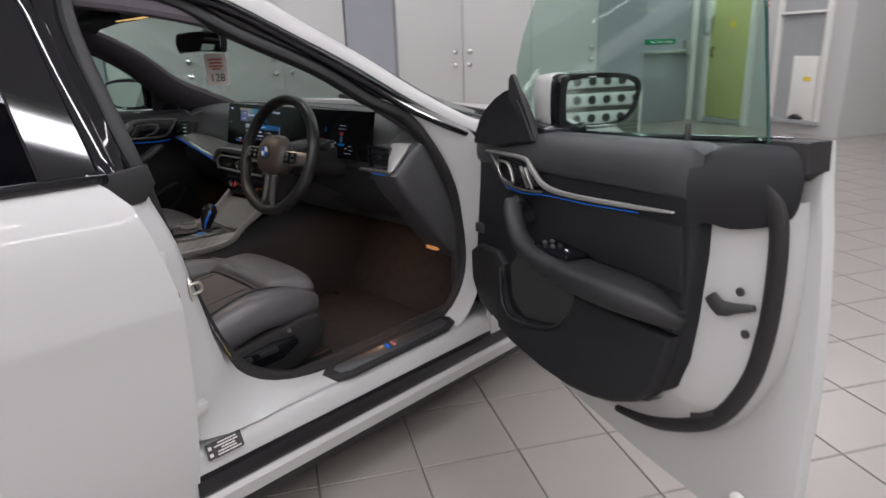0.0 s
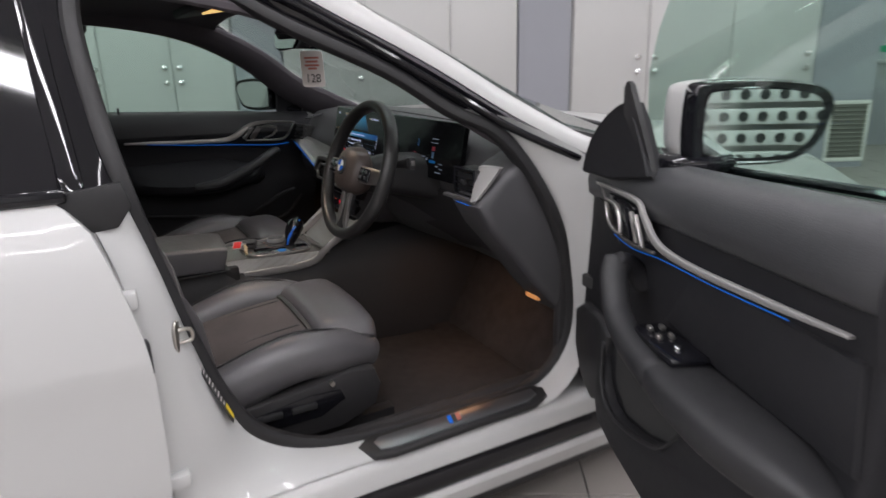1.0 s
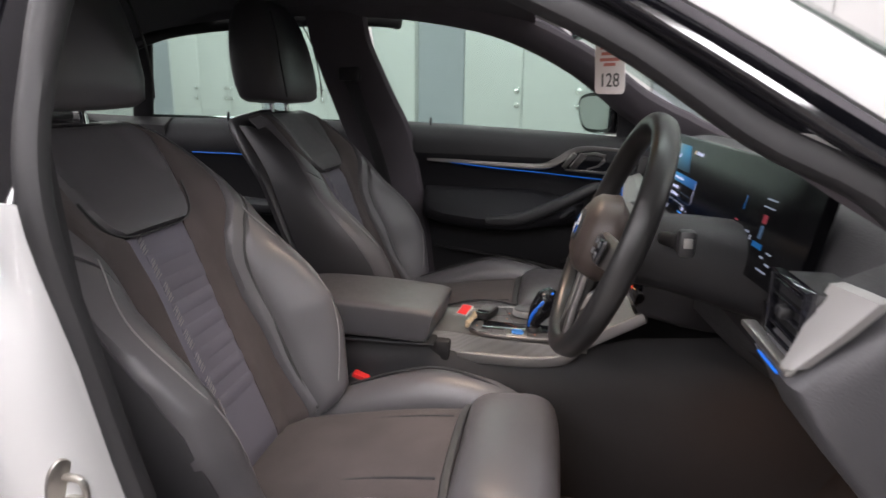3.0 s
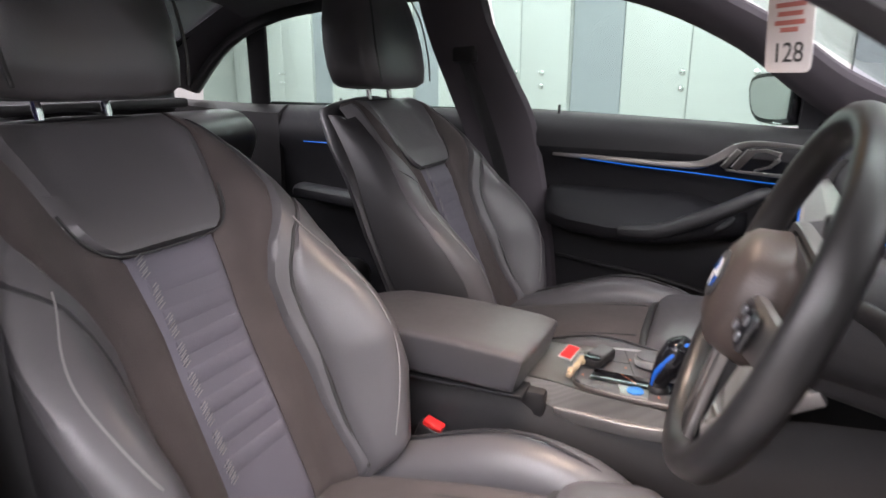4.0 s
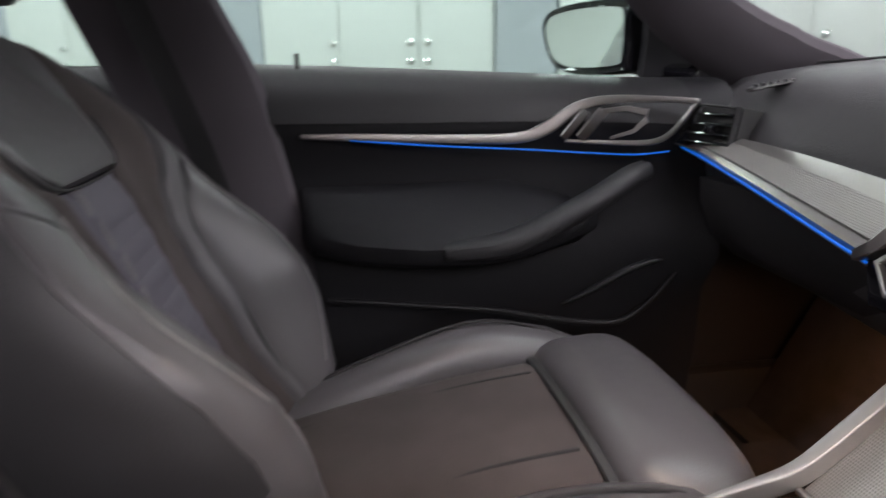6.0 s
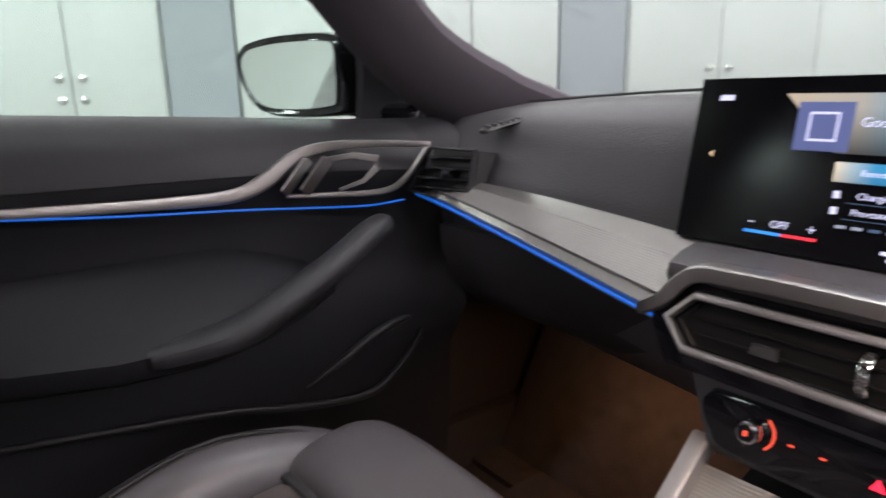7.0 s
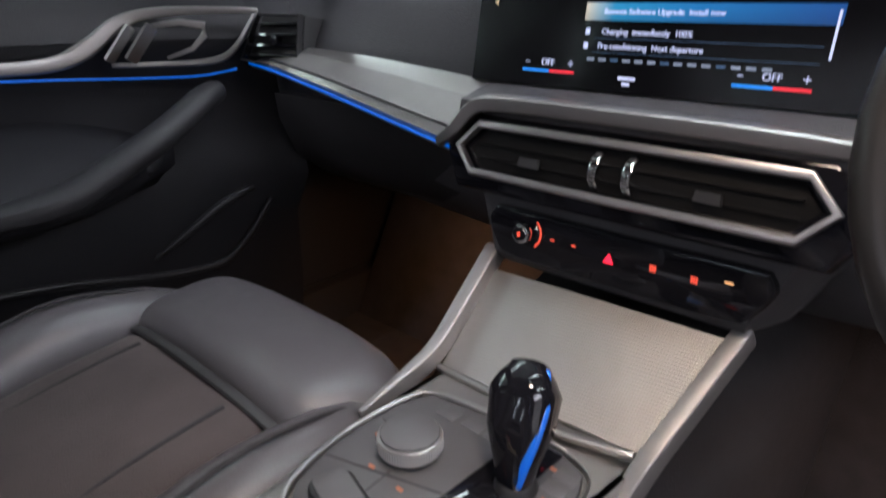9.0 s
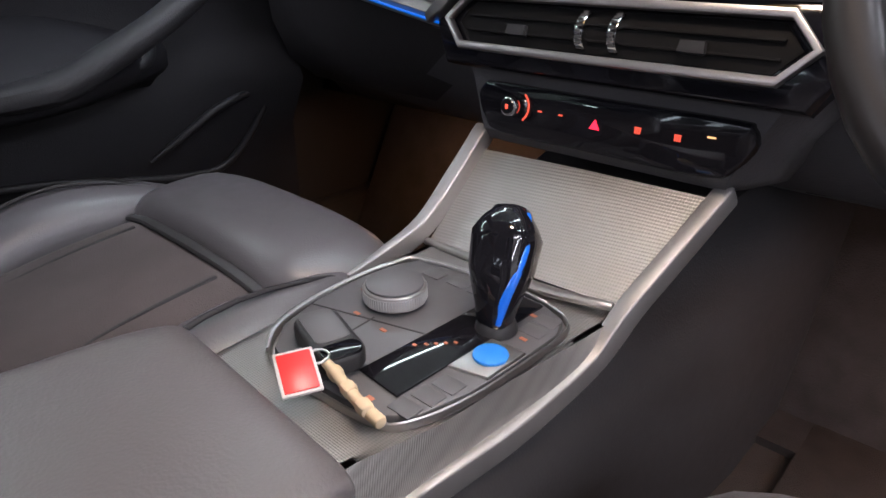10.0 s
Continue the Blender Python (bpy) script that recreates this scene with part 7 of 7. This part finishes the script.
part("mid_pad", dplate([(0.42, 0.74), (0.50, 0.845), (0.70, 0.862), (0.85, 0.872), (0.862, 0.75), (0.60, 0.735)], 0.010, 0.01, 0.006), "door_dark", dd)
part("lower_seam", dsweep([(0.56, 0.655, 0.006), (0.70, 0.662, 0.006), (0.862, 0.672, 0.004)], 0.005, 0.006, up=(0, 0, 1), n=6), "ink", dd)
part("pad_seam", dsweep([(0.02, 0.868, 0.006), (0.10, 0.868, 0.01), (0.20, 0.81, 0.008)], 0.004, 0.006, up=(0, 0, 1), n=6), "ink", dd)
lp = part("lock_pin", moved(cyl(0.006, 0.04, (0.80, 1.025, -0.035), Matrix.Rotation(radians(90), 4, "X"), 12, 0.002), DOOR), "ink", dd, "black lock pin")
part("pin_collar", moved(rbox((0.055, 0.006, 0.016), (0.795, 1.008, -0.033), 0.002), DOOR), "black_trim", lp)
part("check_strap", rbox((0.07, 0.02, 0.03), (0.945, -0.945, 0.66), 0.004), "ink", car, "black door check strap")
g = part("window", dplate([(0.10, 0.955), (0.938, 1.02), (0.90, 1.245), (0.87, 1.33), (0.84, 1.38), (0.78, 1.41), (0.70, 1.42), (0.45, 1.42), (0.36, 1.40), (0.28, 1.37), (0.185, 1.294), (0.12, 1.21), (0.085, 1.13)], -0.075, 0.004), "clear", dd, "clear frameless window glass")
g.visible_shadow = False
part("glass_edge", dsweep([(0.938, 1.02, -0.077), (0.927, 1.09, -0.077), (0.914, 1.165, -0.077), (0.90, 1.245, -0.077), (0.872, 1.325, -0.077), (0.84, 1.378, -0.077)], 0.005, 0.006, up=(0, 0, 1), n=6), mat("glass_edge", (0.02, 0.06, 0.05), 0.1), dd, "dark green glass edge")
part("outer_belt", dsweep([(0.02, 0.948, -0.11), (0.4, 0.978, -0.11), (0.95, 1.026, -0.11)], 0.014, 0.02, up=(0, 0, 1), n=8), "gloss_black", dd)
part("mirror_sail", moved(rings([[(s + e, z - abs(e) * 0.6, d + o) for s, z, d in ((0.060, 0.930, 0.046), (0.075, 0.962, 0.046), (0.098, 0.998, 0.044), (0.132, 1.028, 0.041), (0.175, 1.055, 0.038), (0.218, 1.074, 0.035), (0.255, 1.083, 0.033), (0.285, 1.055, 0.031), (0.315, 1.015, 0.029), (0.345, 0.968, 0.026), (0.20, 0.94, 0.038))] for o, e in ((-0.004, 0.005), (0.0, 0.0), (-0.015, -0.003), (-0.032, -0.003))]), DOOR), "door_dark", dd, "black mirror corner piece", 40)
part("mirror_fin", moved(rings([[(s, z, d + o) for s, z, d in ((0.235, 1.06, 0.030), (0.258, 1.108, 0.040), (0.266, 1.119, 0.038), (0.275, 1.112, 0.036), (0.296, 1.065, 0.028), (0.328, 1.0, 0.018), (0.342, 0.962, 0.014), (0.31, 0.96, 0.018))] for o in (0.0, -0.010)]), DOOR), "rubber", dd, "black rubber fin behind the corner piece", 30)
# mirror: stands off the outer side, facing back along the open door
MD = frame_of((1.317, -0.965, 1.053), (0.47, 0.88, 0), (0, 0, 1))
mirror_head(dd, MD, [(-x, y) for x, y in reversed(outline)], "mirror_head", 1.65, 0.82)
part("mirror_arm", sweep([(1.165, -1.02, 0.985), (1.20, -1.045, 0.982), (1.265, -1.045, 0.985), (1.30, -1.00, 0.992)], (0.06, 0.06, 0.06, 0.05), 0.035), "gloss_black", dd, "gloss black mirror arm")

# body details round the opening
STK2 = frame_of((0.862, -1.832, 0.708), (0, 0.0, -1), (-0.90, 0.44, 0))
stk = part("striker", moved(sweep([(-0.011, 0.0, 0.0), (-0.011, 0.008, 0.022), (0.009, 0.010, 0.023), (0.011, 0.0, 0.0)], 0.007, 0.007, up=(0, 1, 0), n=8), STK2), "steel", car, "zinc door striker loop")
part("striker_plate", moved(cyl(0.018, 0.006, (0, 0, 0.002), Matrix.Diagonal((1.7, 0.9, 1, 1)), 20, 0.002), STK2), "steel", stk)
PIL = frame_of((0.838, -1.780, 0.572), (0.005, 0.05, -0.13), (-0.965, 0.246, 0.057))
lb = part("pillar_label", plate(rrect(0.14, 0.026, 0.003), 0.0015, PIL @ Matrix.Translation((0, 0, 0.004))), "ink", car, "small printed label on the door pillar")
part("yellow_field", plate(rrect(0.03, 0.013, 0.002), 0.001, PIL @ Matrix.Translation((0.052, 0.005, 0.0052))), "yellow", lb)
for k in range(9):
    part("print_bar", plate(rrect(0.004, 0.020 - 0.006 * (k % 3), 0.0005, 1), 0.0006, PIL @ Matrix.Translation((-0.060 + k * 0.011, -0.002 * (k % 2), 0.0056))), "card", lb)
BLB = frame_of((0.8965, -1.824, 0.331), (0, 1, 0), (-0.42, 0, 0.91))
lb = part("body_label", plate(rrect(0.088, 0.038, 0.003), 0.0015, BLB @ Matrix.Translation((0, 0, 0.004))), "ink", car, "black printed data label")
for k in range(5):
    part("print_bar", plate(rrect(0.058 - 0.012 * (k % 3), 0.0032, 0.0003, 1), 0.0006, BLB @ Matrix.Translation((0.008 - 0.004 * (k % 2), -0.013 + k * 0.0065, 0.0048))), "card", lb)
for k in range(2):
    part("print_bar", plate(rrect(0.008, 0.008, 0.0005, 1), 0.0006, BLB @ Matrix.Translation((-0.035, -0.009 + k * 0.016, 0.0048))), "card", lb)
part("rubber_stop", rbox((0.03, 0.022, 0.07), (0.912, -1.888, 0.70), 0.010, 3), "rubber", car, "black rubber stop on the rear door edge")

part("hinge", rbox((0.03, 0.035, 0.03), (0.89, -1.90, 0.80), 0.006), "paint", car, "white painted rear door hinge")
part("hinge", rbox((0.03, 0.05, 0.03), (0.888, -1.87, 0.445), 0.006), "paint", car, "white painted rear door hinge")

# ---- lamps in the car ----
def cabin_lamp(name, at, power, size, color, spread=180):
    data = bpy.data.lights.new(name, "AREA")
    data.shape, data.size, data.size_y, data.energy, data.color = "RECTANGLE", size[0], size[1], power, color
    data.spread = radians(spread)
    ob = new(name, data)
    ob.matrix_world = pose(*at)
    return ob


cabin_lamp("footwell_light", (-0.42, -0.93, 0.60), 0.5, (0.06, 0.04), (1.0, 0.48, 0.20))
cabin_lamp("footwell_light", (0.45, -0.99, 0.60), 0.55, (0.06, 0.04), (1.0, 0.48, 0.20))
cabin_lamp("reading_light", (0.165, -1.515, 1.288), 1.35, (0.12, 0.10), (1.0, 0.78, 0.60), 105)

# ---- floor tiles ----
PITCH, TX, TY = 0.3025, 1.36, -0.180
TURN = Matrix.Translation((TX, TY, 0)) @ Matrix.Rotation(radians(-5.9), 4, "Z")
tile_me = None
near, far_rows = [], bmesh.new()
COS, SIN = math.cos(radians(5.9)), math.sin(radians(5.9))
fl = bpy.data.objects["floor"]
for i in range(-26, 24):
    for j in range(-44, 30):
        cx, cy = (TURN @ Vector(((i + 0.5) * PITCH, (j + 0.5) * PITCH, 0)))[:2]
        if not (-5.25 < cx < XR - 0.1 and YB + 0.15 < cy < YF + 2.2):
            continue
        near.append(((cx - 2.2) ** 2 + (cy - 0.4) ** 2, cx, cy))
near.sort()
for n, (d2, cx, cy) in enumerate(near):
    if n < 300:
        if tile_me is None:
            t0 = part("tile", rbox((PITCH - 0.006, PITCH - 0.006, 0.012), (0, 0, -0.006), 0.0015, 1), "tile", fl)
            tile_me = t0.data
        else:
            t0 = new("tile", tile_me)
            t0.parent = fl
        t0.matrix_basis = Matrix.Translation((cx, cy, 0.0)) @ Matrix.Rotation(radians(-5.9), 4, "Z")
    else:
        h = (PITCH - 0.006) / 2
        v = [far_rows.verts.new((cx + (a * COS + b * SIN) * h, cy + (b * COS - a * SIN) * h, z)) for z in (0.0, -0.004) for a, b in ((-1, -1), (1, -1), (1, 1), (-1, 1))]
        far_rows.faces.new(v[:4])
        for k in range(4):
            far_rows.faces.new((v[k], v[4 + k], v[4 + (k + 1) % 4], v[(k + 1) % 4]))
tl = part("tile_field", far_rows, "tile", fl)
tagged(tl, kind="stuff")
